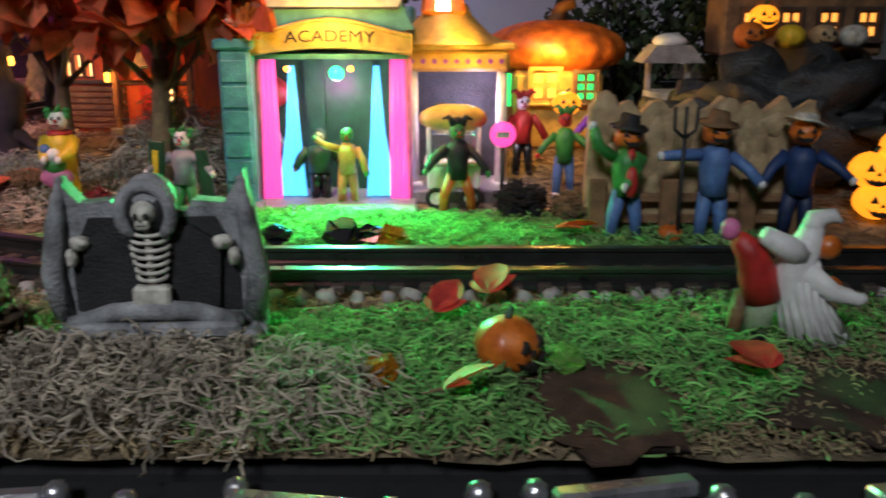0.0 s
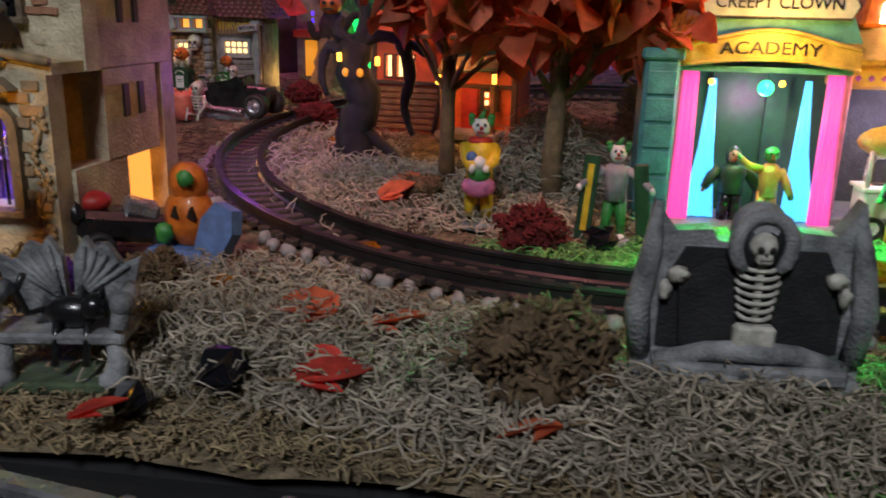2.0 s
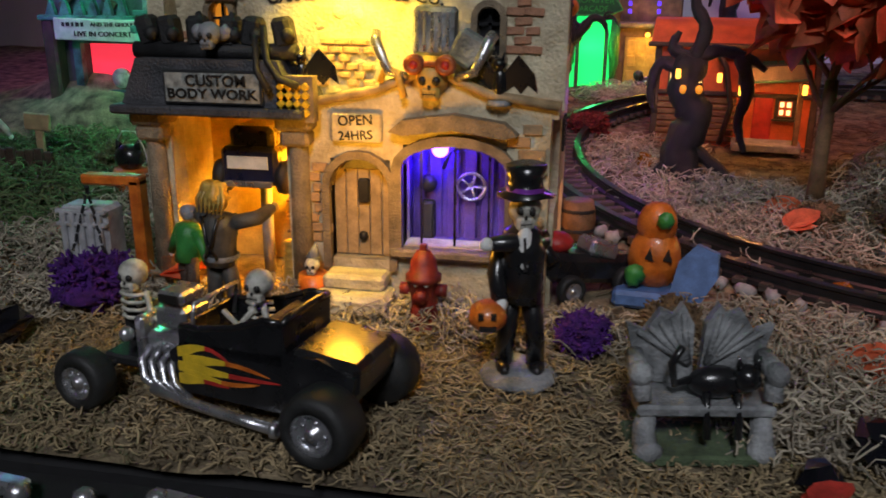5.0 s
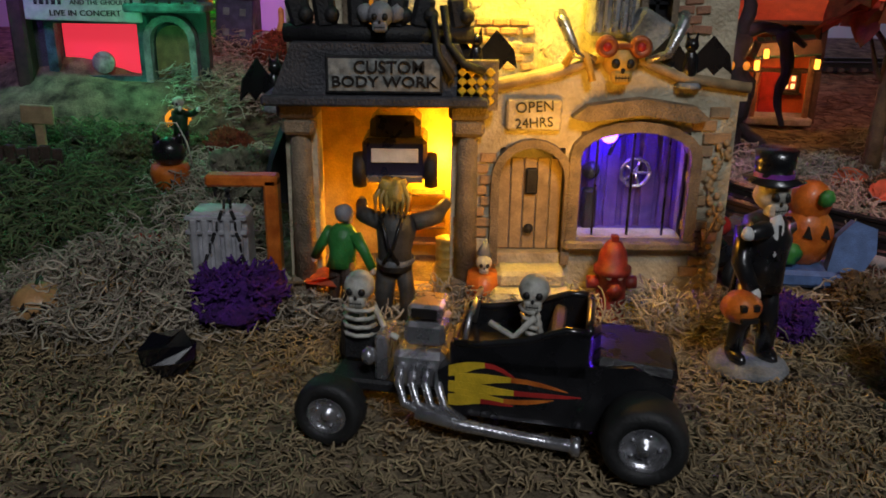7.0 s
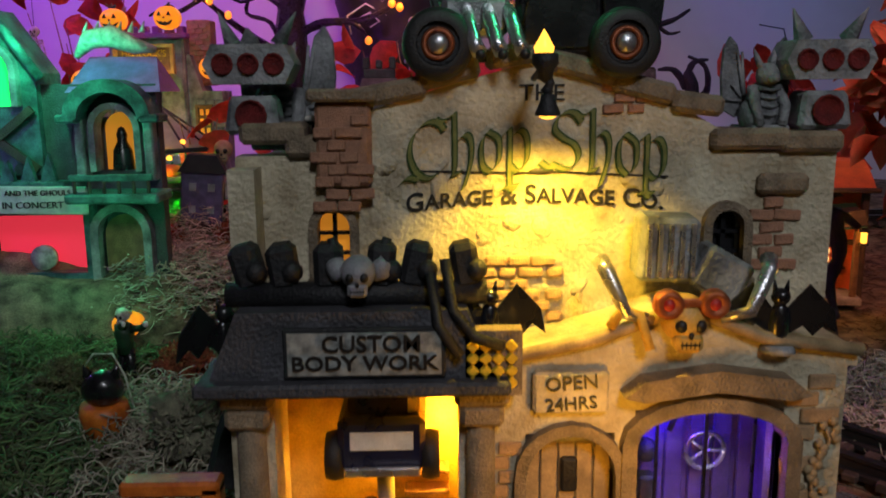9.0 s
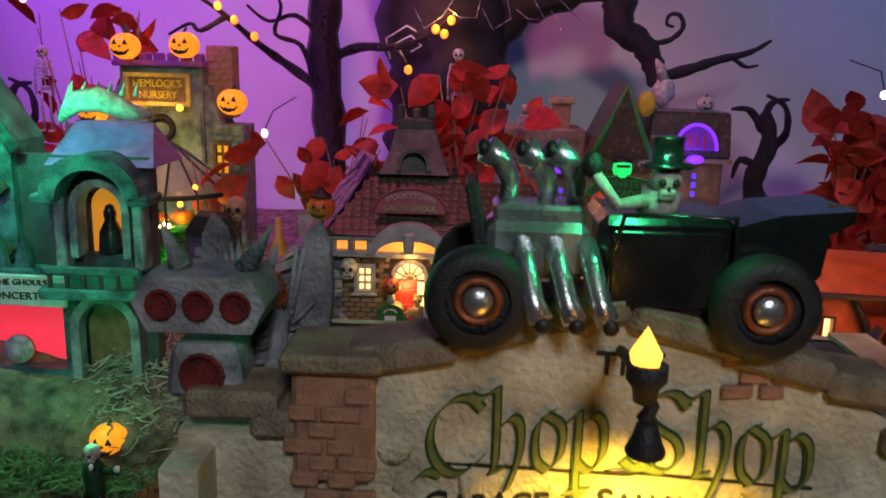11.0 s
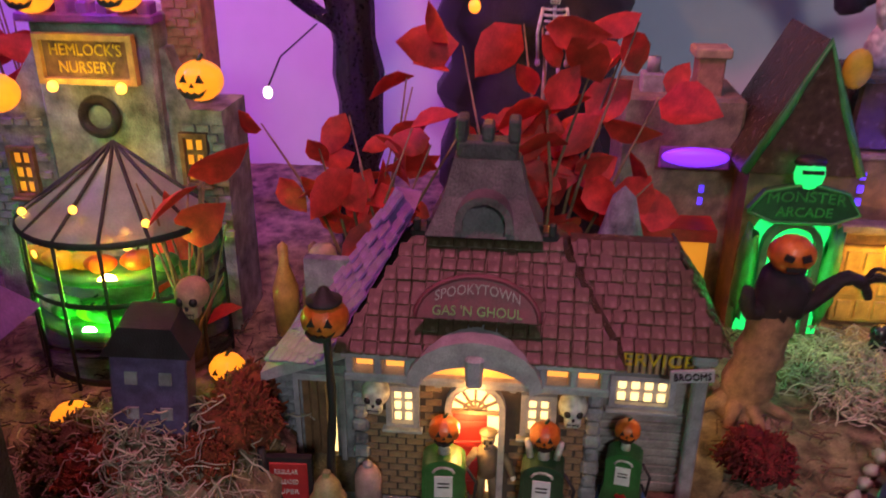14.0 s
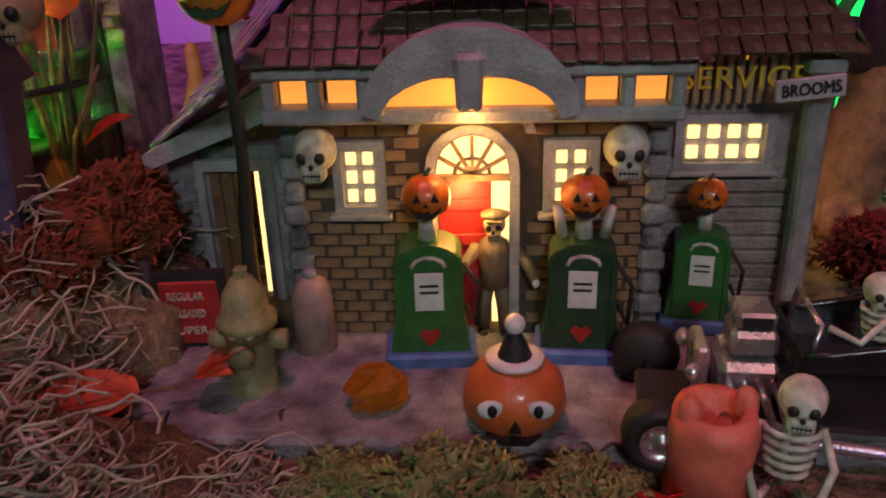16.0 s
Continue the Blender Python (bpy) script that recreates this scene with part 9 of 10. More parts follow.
for x, r in ((-0.031, 0.0120), (0.031, 0.0118)):
    w = part("wheel", Shape(RUBBER).lathe([(0.0072, -0.004), (0.0102, -0.0042), (0.0115, -0.0026), (r, 0), (0.0115, 0.0026), (0.0102, 0.0042), (0.0072, 0.004)], seg=26, rot=(90, 0, 0)), wk, at=pose(x, -0.010, 0.0125))
    part("rim", Shape(MATTBLACK).lathe([(0.0074, -0.003), (0.0074, 0.0030), (0.0058, 0.0022), (0.0001, 0.0020)], seg=20, rot=(90, 0, 0)).paint(COPPER).lathe([(0.0056, 0.0024), (0.0052, 0.0034), (0.0042, 0.0036), (0.0036, 0.0024)], seg=20, rot=(90, 0, 0)), w)
    part("hub_cap", Shape(CHROME).ball((0, -0.0030, 0), (0.0034, 0.0018, 0.0034), 12, 8), w)
    part("wheel", Shape(RUBBER).lathe([(0.0001, -0.004), (0.011, -0.004), (0.0115, 0), (0.011, 0.004), (0.0001, 0.004)], seg=18, rot=(90, 0, 0)), wk, at=pose(x, 0.020, 0.0125))
s = Shape(BLACK).box((0.010, 0.006, 0.0195), (0.030, 0.026, 0.023), bev=0.002).prism([(0.024, 0.012), (0.024, 0.029), (0.034, 0.032), (0.050, 0.0335), (0.050, 0.031), (0.045, 0.028), (0.044, 0.019), (0.038, 0.012)], -0.006, 0.018)
s.box((0.010, -0.0074, 0.0195), (0.024, 0.0012, 0.017), bev=0.0004).tube([(-0.005, -0.007, 0.008), (0.0, -0.0078, 0.0315), (0.024, -0.0078, 0.0315), (0.0255, -0.007, 0.008)], 0.0007, 5)
part("body", s, wk, "black coupe body with a pickup tail")
part("chassis_rail", Shape(MATTBLACK).box((-0.006, 0.004, 0.009), (0.066, 0.016, 0.004), bev=0.001), wk)
part("tail_pipe", Shape(COPPER).tube([(0.047, 0.002, 0.0325), (0.0535, 0.002, 0.0325)], [0.0012, 0.0014], 8), wk)
e = part("engine", Shape(CHROME).box((-0.018, 0.004, 0.022), (0.023, 0.018, 0.013), bev=0.002).box((-0.018, 0.004, 0.0300), (0.020, 0.014, 0.004), bev=0.001), wk, "silver engine")
part("radiator", Shape(MATTBLACK).box((-0.0315, 0.004, 0.027), (0.003, 0.016, 0.020), (0, -10, 0), 0.0008), wk)
for k in range(3):
    x = -0.0215 + 0.0072 * k
    part("header_pipe", Shape(CHROME).tube([(x, -0.004, 0.024), (x + 0.0006, -0.010, 0.020), (x + 0.0024, -0.0135, 0.013), (x + 0.0040, -0.0155, 0.0095)], [0.0023, 0.0024, 0.0024, 0.0027], 10).paint(LETTER).ball((x + 0.0043, -0.0170, 0.0088), (0.0018, 0.0010, 0.0018), 8, 5), e)
for k, x in enumerate((-0.0265, -0.0180, -0.0115)):
    part("intake_trumpet", Shape(CHROME).tube([(x + 0.002, 0.004, 0.031), (x + 0.0022, 0.003, 0.037), (x, 0.002, 0.0415), (x - 0.0036, 0.001, 0.0440)], [0.0020, 0.0023, 0.0027, 0.0034], 10).paint(LETTER).ball((x - 0.0042, 0.0008, 0.0443), (0.0016, 0.0026, 0.0020), 8, 5), e)
s = skull(Shape(), (0.010, 0.000, 0.0385), 0.0036, BONE)
s.paint(BLACK).lathe([(0.0001, 0), (0.0062, 0), (0.0063, 0.0007), (0.0036, 0.0009), (0.0035, 0.0062), (0.0040, 0.0066), (0.0001, 0.0068)], (0.010, 0.001, 0.0412), 14)
s.paint(BONE).tube([(0.010, 0.002, 0.036), (0.009, 0.003, 0.030)], 0.0046, 8).tube([(0.006, 0.0, 0.0335), (-0.001, -0.003, 0.0330), (-0.006, -0.002, 0.0395)], [0.0017, 0.0014, 0.0014], 7)
s.paint(MATTBLACK).ball((-0.0068, -0.002, 0.0415), (0.0026, 0.0020, 0.0030), 8, 6).tube([(-0.0068, -0.002, 0.042), (-0.0095, -0.002, 0.0405), (-0.0092, -0.002, 0.0345)], 0.0010, 5)
part("driver", s, wk, "top-hatted skull driver in white sleeves")
lamp("roof_wreck_green_light", "POINT", (-0.470, 0.362, 0.222), (0.05, 1.0, 0.35), 0.020, 0.003)
# car on the lift inside the garage
lc = thing("raised_car", pose(-0.523, 0.372, 0.050, 0, 0, 0), "dark blue old car raised on a lift in the garage", "toy car")
part("body", Shape(mat("dark_car_blue", (0.016, 0.018, 0.05), 0.3, scale=150, coat=0.4)).box((0, 0, 0.008), (0.028, 0.030, 0.018), bev=0.002).box((0, 0.002, 0.020), (0.022, 0.026, 0.012), bev=0.003), lc)
part("rear_window", Shape(WHITE).box((0, -0.0158, 0.010), (0.020, 0.001, 0.006), bev=0.0004), lc, "pale rear window")
part("bumper", Shape(CHROME).box((0, -0.0165, 0.000), (0.024, 0.002, 0.003), bev=0.0006), lc)
for x in (-0.0155, 0.0155):
    part("wheel", Shape(RUBBER).lathe([(0.0001, -0.0028), (0.0075, -0.0028), (0.0082, 0), (0.0075, 0.0028), (0.0001, 0.0028)], seg=16, rot=(0, 90, 0)), lc, at=pose(x, -0.008, 0.002))
part("lift_post", Shape(GREYPAINT).cyl((0, 0.004, -0.050), (0, 0.004, 0.0), 0.003, seg=10), lc)


for x, z in ((-0.5005, 0.0), (-0.4995, 0.0125)):
    dr = thing("oil_drum", pose(x, 0.352, floor_z(0.352) + z), "rusty ribbed oil drum stacked in the garage bay", "oil drum")
    part("drum", Shape(GOLD).lathe([(0.0001, 0), (0.0058, 0), (0.0060, 0.0004), (0.0056, 0.0010), (0.0056, 0.0036), (0.0060, 0.0041), (0.0056, 0.0046), (0.0056, 0.0076), (0.0060, 0.0081), (0.0056, 0.0086), (0.0056, 0.0114), (0.0060, 0.0120), (0.0001, 0.0118)], seg=18), dr)


# ---- the front row ----
def tomb_chair():
    t = thing("winged_tomb", on(-0.102, 0.282, 3), "grey winged tombstone with a hooded skeleton statue", "tombstone")
    s = Shape(GREYSTONE)
    L = [(-0.036, 0.000), (-0.037, 0.030), (-0.034, 0.050), (-0.032, 0.064), (-0.025, 0.055), (-0.014, 0.056), (-0.012, 0.052), (0.012, 0.052), (0.014, 0.056), (0.025, 0.055), (0.032, 0.066), (0.035, 0.050), (0.0375, 0.030), (0.037, 0.000)]
    s.prism(L, 0.000, 0.008)
    s.box((0, -0.005, 0.0115), (0.060, 0.016, 0.006), bev=0.002).box((-0.031, -0.003, 0.004), (0.010, 0.014, 0.012), bev=0.002).box((0.031, -0.003, 0.004), (0.010, 0.014, 0.012), bev=0.002)
    for k in (-1, 1):
        s.tube([(k * 0.034, -0.001, 0.014), (k * 0.036, -0.002, 0.030), (k * 0.033, -0.002, 0.048), (k * 0.031, 0.002, 0.064)], [0.004, 0.0042, 0.0036, 0.0015], 8)
    part("slab", s, t, "grey weathered stone slab")
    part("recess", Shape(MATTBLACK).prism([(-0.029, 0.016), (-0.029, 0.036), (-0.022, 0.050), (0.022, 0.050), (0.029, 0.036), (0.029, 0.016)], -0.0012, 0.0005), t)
    s = Shape(GREYSTONE).ball((0, -0.001, 0.0560), (0.0092, 0.0080, 0.0100), 16, 12)
    for k in (-1, 1):
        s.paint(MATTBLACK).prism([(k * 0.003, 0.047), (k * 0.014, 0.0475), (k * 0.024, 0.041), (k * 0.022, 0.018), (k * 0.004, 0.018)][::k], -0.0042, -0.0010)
        s.paint(BONE).ball((k * 0.0245, -0.005, 0.0420), (0.0040, 0.0026, 0.0026), 8, 6, rough=0.6).ball((k * 0.0280, -0.004, 0.0365), (0.0024, 0.0022, 0.0034), 8, 6, rough=0.6).paint(GREYSTONE)
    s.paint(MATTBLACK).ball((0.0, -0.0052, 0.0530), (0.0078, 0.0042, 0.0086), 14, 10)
    skull(s, (-0.0004, -0.0082, 0.0535), 0.0043, BONE)
    s.paint(GREYSTONE).tube([(0.0086 * math.sin(a), -0.0078, 0.0530 + 0.0098 * math.cos(a)) for a in [2.5 - 5.0 * i / 14 for i in range(15)]], [0.0016] + [0.0024] * 13 + [0.0016], 8)
    s.paint(GREYSTONE).tube([(-0.030, -0.006, 0.0125), (-0.014, -0.008, 0.0175), (0, -0.009, 0.0185), (0.014, -0.008, 0.0175), (0.030, -0.006, 0.0125)], [0.003, 0.0035, 0.0040, 0.0035, 0.003], 8)
    s.paint(BONE).tube([(0, -0.0075, 0.048), (0, -0.0075, 0.028)], 0.0014, 6)
    for k in range(7):
        w, z = 0.0068 - 0.0004 * abs(k - 2), 0.0465 - 0.0027 * k
        s.tube([(w * math.cos(a), -0.0055 - 0.0035 * math.sin(a), z - 0.0012 * math.sin(a)) for a in (0, 0.52, 1.05, 1.57, 2.1, 2.62, 3.14)], 0.0008, 5)
    s.box((0, -0.0085, 0.0225), (0.013, 0.005, 0.010), bev=0.002)
    part("statue", s, t, "hooded skeleton statue")
    for k in range(-2, 3):
        part("carved_step", Shape(GREYSTONE).box((0.007 * k, -0.0125, 0.0095), (0.006, 0.003, 0.004), bev=0.001), t)
    return t


tomb_chair()
bench = thing("bat_bench", on(-0.326, 0.255, 10), "grey stone bench with bat-wing back and a black cat", "bench")
part("seat", Shape(GREYSTONE).box((0, 0, 0.0165), (0.044, 0.018, 0.004), bev=0.0012), bench)
for k in (-1, 1):
    part("leg", Shape(GREYSTONE).tube([(k * 0.018, -0.005, 0.016), (k * 0.019, -0.006, 0.008), (k * 0.018, -0.009, 0.001)], [0.0032, 0.0038, 0.0046], 8).ball((k * 0.018, -0.010, 0.003), (0.0050, 0.0040, 0.0036), 8, 6), bench)
    part("armrest", Shape(GREYSTONE).tube([(k * 0.021, 0.006, 0.030), (k * 0.0215, -0.004, 0.0285), (k * 0.0205, -0.008, 0.020)], [0.0030, 0.0036, 0.0030], 8).ball((k * 0.0215, -0.006, 0.0285), 0.0042, 8, 6), bench)
    s = Shape(GREYSTONE).prism([(k * 0.001, 0.018), (k * 0.019, 0.020), (k * 0.024, 0.040), (k * 0.018, 0.0375), (k * 0.013, 0.045), (k * 0.0085, 0.043), (k * 0.006, 0.047), (k * 0.002, 0.040)][::k], 0.007, 0.0105)
    for j in range(5):
        s.tube([(k * 0.003, 0.0068, 0.026), (k * (0.006 + 0.0036 * j), 0.0064, 0.0440 - 0.0016 * j)], [0.0013, 0.0009], 6)
    part("back_wing", s, bench)
part("base", Shape(mat("mossy_stone", (0.12, 0.17, 0.09), 0.9, scale=200, vary=0.5, bump=1.0)).box((0, -0.001, 0.001), (0.046, 0.024, 0.004), bev=0.0015), bench, "mossy stone base")
s = Shape(BLACK).ball((0.004, -0.002, 0.0240), (0.0095, 0.005, 0.0055), 12, 8).ball((0.0125, -0.005, 0.0270), 0.0046, 10, 8).tube([(-0.004, -0.002, 0.025), (-0.010, -0.004, 0.024), (-0.012, -0.006, 0.032), (-0.009, -0.006, 0.038)], 0.0013, 6)
for dx in (-0.0025, 0.0025):
    s.tube([(0.0125 + dx, -0.005, 0.030), (0.0125 + dx * 1.4, -0.005, 0.0345)], [0.0016, 0.0002], 5)
for x in (0.000, 0.010):
    s.tube([(x, -0.006, 0.022), (x, -0.008, 0.016), (x, -0.0105, 0.008)], 0.0014, 6)
single("cat_ornament", s, on(-0.326, 0.255, 10), "black cat ornament lying on the bench", "ornament")
# pumpkin grave and coffin
gr = thing("pumpkin_headstone", on(-0.335, 0.372, -6), "orange stacked pumpkin ornament with blue coffin and ivy", "ornament")
part("pumpkin_column", Shape(ORANGE).ball((0, 0, 0.020), (0.0125, 0.010, 0.016), 18, 10, lobes=8, depth=0.1).ball((0, 0, 0.036), (0.0095, 0.008, 0.011), 16, 9, lobes=8, depth=0.1).paint(LETTER).prism([(0.002, 0.037), (0.006, 0.036), (0.005, 0.041)], -0.0084, -0.006).prism([(-0.004, 0.022), (0.000, 0.021), (-0.002, 0.027)], -0.0104, -0.008).prism([(0.004, 0.022), (0.008, 0.021), (0.006, 0.027)], -0.0100, -0.007), gr)
part("coffin", Shape(BLUE).prism([(-0.006, 0.0), (0.006, 0.0), (0.009, 0.020), (0.005, 0.030), (-0.005, 0.030), (-0.009, 0.020)], -0.004, 0.004, pose(0.013, -0.010, 0, -12, 18, -10)), gr, "blue toy coffin")
part("base", Shape(BLUE).box((0, -0.004, 0.003), (0.034, 0.020, 0.008), bev=0.002), gr)
part("ivy", Shape(GREEN).ball((-0.008, -0.010, 0.014), (0.005, 0.003, 0.005), 8, 6, rough=0.6).ball((0.004, -0.009, 0.040), (0.004, 0.003, 0.004), 8, 6, rough=0.6, seed=4), gr)
cw = thing("wrecked_car", on(-0.368, 0.375, 35), "black wrecked toy car with brown seat and chrome engine", "toy car")
part("body", Shape(BLACK).box((0, 0, 0.014), (0.046, 0.024, 0.014), (0, 8, 0), 0.004).tube([(-0.022, -0.012, 0.020), (-0.024, 0, 0.030), (-0.022, 0.012, 0.020)], 0.003, 8), cw)
part("engine", Shape(CHROME).box((0.006, -0.004, 0.022), (0.016, 0.014, 0.008), (0, 20, 0), 0.002), cw)
part("seat", Shape(RED).ball((-0.014, 0, 0.026), (0.008, 0.008, 0.005), 10, 7), cw)
for x, y in ((-0.014, -0.014), (0.016, -0.014)):
    wheel(cw, (x, y, 0.007), 0.007, 0.005)
# gem stones, leaves and pumpkins
def gem(x, y, r, material, label, seed, dz=0.0):
    rng = random.Random(seed)
    s = Shape(material)
    pts = []
    for j, (rr, z) in enumerate(((0.45, 0.02), (0.95, 0.45), (1.0, 1.0), (0.6, 1.5))):
        for k in range(6):
            a = k * 1.047 + 0.5 * j + rng.uniform(-0.2, 0.2)
            q = rr * rng.uniform(0.85, 1.15)
            pts.append((r * q * math.cos(a), r * q * math.sin(a), r * z * rng.uniform(0.9, 1.1)))
    f = [(j * 6 + k, j * 6 + (k + 1) % 6, (j + 1) * 6 + (k + 1) % 6, (j + 1) * 6 + k) for j in range(3) for k in range(6)] + [tuple(range(6))[::-1], tuple(range(18, 24))]
    f = [t for q in f for t in ([(q[0], q[1], q[2]), (q[0], q[2], q[3])] if len(q) == 4 else [q])]
    return single("gem_stone", s.add(pts, f), pose(x, y, floor_z(y) + dz + 0.001, rng.uniform(-25, 25), rng.uniform(-25, 25), rng.uniform(0, 360)), label, "gem")


for i, (x, y, r, mm) in enumerate(((-0.020, 0.250, 0.0072, GEMORANGE), (-0.026, 0.384, 0.0085, GEMORANGE), (-0.252, 0.380, 0.006, GEMORANGE), (-0.302, 0.325, 0.0065, GEMORANGE), (-0.570, 0.727, 0.0088, GEMORANGE), (-0.330, 0.600, 0.007, GEMORANGE), (0.040, 0.262, 0.0065, GEMGREEN))):
    gem(x, y, r, mm, "orange faceted acrylic gem on the moss" if mm is GEMORANGE else "green faceted acrylic gem on the moss", i)
for i, (x, y, r) in enumerate(((-0.599, 0.276, 0.0105), (-0.270, 0.255, 0.0095), (-0.225, 0.300, 0.0080), (-0.290, 0.232, 0.007), (-0.052, 0.390, 0.010), (-0.145, 0.412, 0.009), (-0.640, 0.350, 0.009), (-0.036, 0.388, 0.008), (-0.085, 0.392, 0.008))):
    gem(x, y, r, GEMBLACK, "glossy black faceted gem lying in the straw", 20 + i)


def fallen_leaf(x, y, size, rz, material, seed, label, dz=0.011, tilt=0):
    rng = random.Random(seed)
    s = Shape(material)
    size *= 1.25
    for a, k in ((0, 1.0), (40, 0.66), (-40, 0.66)):
        leaf_into(s, pose(0, 0, 0, 0, 0, a), size * k, size * (0.66 if a == 0 else 0.44) * k, rng.uniform(-0.2, 0.5), True)
    s.paint(BARK).tube([(0, 0, 0), (-size * 0.35, size * 0.05, 0.001)], 0.0005, 5)
    return single("fallen_leaf", s, pose(x, y, floor_z(y) + dz, rng.uniform(-20, 20) + tilt, rng.uniform(-25, 15), rz), label, "leaf")


for i, (x, y, sz, rz, mm) in enumerate(((-0.245, 0.296, 0.026, 160, LEAFORANGE), (-0.232, 0.287, 0.020, 20, LEAFORANGE), (-0.232, 0.262, 0.016, 200, LEAFRED), (-0.243, 0.245, 0.020, 30, LEAFRED), (0.000, 0.232, 0.014, 10, LEAFORANGE), (-0.160, 0.232, 0.016, 190, LEAFORANGE), (0.018, 0.308, 0.018, 80, LEAFRED), (0.055, 0.392, 0.018, 10, LEAFORANGE), (-0.003, 0.290, 0.016, 60, LEAFRED), (-0.262, 0.450, 0.018, 30, LEAFORANGE), (-0.245, 0.500, 0.020, 200, LEAFORANGE), (-0.630, 0.722, 0.022, 200, LEAFORANGE), (-0.618, 0.728, 0.018, 20, LEAFORANGE), (-0.690, 0.700, 0.028, 40, LEAFORANGE), (-0.662, 0.735, 0.022, 120, LEAFORANGE), (-0.510, 0.684, 0.016, 60, LEAFRED), (-0.560, 0.335, 0.020, 10, LEAFORANGE), (-0.655, 0.375, 0.030, 10, LEAFRED), (-0.30, 0.212, 0.014, 40, LEAFRED), (0.105, 0.245, 0.018, 100, LEAFRED))):
    fallen_leaf(x, y, sz, rz, mm, i, "fallen orange silk leaf lying on the straw" if mm is LEAFORANGE else "fallen red silk leaf lying on the straw")
pumpkin(0.022, 0.263, 0.0118, 50, face=True, label="round orange carved pumpkin on the brown path", squash=0.92)
pumpkin(0.113, 0.398, 0.0065, 0, face=False, label="small plain pumpkin at the scarecrows' feet")
pumpkin(0.162, 0.330, 0.006, 0, face=False, label="small plain pumpkin beside the railway")
for x, y, r, rz in ((-0.663, 0.316, 0.011, 12), (-0.640, 0.330, 0.010, -15)):
    pumpkin(x, y, r, rz, material=mat("pale_orange_pumpkin", (0.62, 0.34, 0.14), 0.4, scale=120, vary=0.3, coat=0.3), label="pale orange carved pumpkin lying in the straw")
st = thing("pumpkin_stack", on(0.236, 0.440, -10), "stack of glowing orange carved pumpkins by the rock", "pumpkin")
for px, pz in ((0.0, 0.0), (-0.004, 0.017), (0.010, 0.030)):
    part("pumpkin", pumpkin_mesh(0.0125, PUMPLIT), st, at=pose(px, 0, pz))
for x, y in ((0.083, 0.560), (0.215, 0.575)):
    pumpkin(x, y, 0.010, 0, 0.035 if x < 0.1 else 0.09, material=PUMPLIT, label="glowing orange ornament pumpkin")
for x, y, r in ((-0.745, 0.785, 0.0105), (-0.684, 0.835, 0.010), (-0.69, 0.60, 0.010)):
    pumpkin(x, y, r, 0, 0.006, material=PUMPLIT, label="glowing yellow-orange pumpkin in the straw")
single("dark_soil_patch", Shape(mat("dark_earth", (0.055, 0.034, 0.022), 0.95, scale=120, vary=0.5, bump=1.0)).ball((0, 0, 0), (0.075, 0.030, 0.0030), 24, 8, rough=0.4), on(0.150, 0.248), "patch of dark brown soil beside the moss", "soil")
single("brown_path", Shape(mat("dark_soil", (0.09, 0.05, 0.03), 0.95, scale=120, vary=0.5, bump=1.0)).ball((0, 0, 0), (0.030, 0.038, 0.0035), 20, 8, rough=0.4), on(0.052, 0.245), "patch of dark brown soil in the moss", "soil")


# ---- at the garage ----
def hydrant(x, y, h, label, material=RED, z=None):
    t = thing("hydrant", on(x, y), label, "hydrant")
    part("barrel", Shape(material).lathe([(0.0001, 0), (h * 0.24, 0), (h * 0.25, h * 0.05), (h * 0.17, h * 0.08), (h * 0.165, h * 0.55), (h * 0.21, h * 0.57), (h * 0.21, h * 0.63), (h * 0.17, h * 0.65), (h * 0.15, h * 0.80), (h * 0.08, h * 0.92), (0.0001, h * 0.94)], seg=16), t)
    part("cap", Shape(material).box((0, 0, h * 0.96), (h * 0.08, h * 0.08, h * 0.08), bev=h * 0.01), t)
    for k in (-1, 1):
        part("nozzle", Shape(material).cyl((k * h * 0.15, 0, h * 0.45), (k * h * 0.27, 0, h * 0.45), h * 0.075, seg=10), t)
    part("nozzle", Shape(material).cyl((0, -h * 0.15, h * 0.42), (0, -h * 0.24, h * 0.42), h * 0.085, seg=10), t)
    part("face", Shape(BONE).ball((-h * 0.06, -h * 0.155, h * 0.56), h * 0.035, 6, 5).ball((h * 0.06, -h * 0.155, h * 0.56), h * 0.035, 6, 5), t)
    return t


hydrant(-0.433, 0.326, 0.037, "dark red hydrant figurine with a skull face", mat("dark_red_paint", (0.24, 0.025, 0.018), 0.45, scale=200, vary=0.5))
hydrant(-0.605, 0.737, 0.038, "worn pale green monster-faced hydrant", mat("pale_green_paint", (0.32, 0.30, 0.14), 0.5, scale=150, vary=0.5))
kg = thing("gravestone_barrel", on(-0.485, 0.334), "orange barrel with a small skull gnome on top", "barrel")
part("barrel", Shape(ORANGE).lathe([(0.0001, 0), (0.0062, 0), (0.0074, 0.008), (0.0066, 0.017), (0.0001, 0.017)], seg=14), kg)
part("skull", skull(Shape(), (0, -0.001, 0.0215), 0.0034, BONE).paint(GREYPAINT).tube([(0, 0.001, 0.024), (0.001, 0.002, 0.031)], [0.0036, 0.0003], 8), kg)
for x, y, c in ((-0.424, 0.328, YELLOW), (-0.417, 0.330, BLUE), (-0.409, 0.328, YELLOW)):
    pt = thing("paint_can", on(x, y), "small paint can standing below the shop window", "can")
    part("can", Shape(c).lathe([(0.0001, 0), (0.0030, 0), (0.0030, 0.008), (0.0001, 0.008)], seg=12), pt)
    part("lid", Shape(CHROME).lathe([(0.0001, 0.008), (0.0032, 0.008), (0.0032, 0.0092), (0.0001, 0.0092)], seg=12), pt)
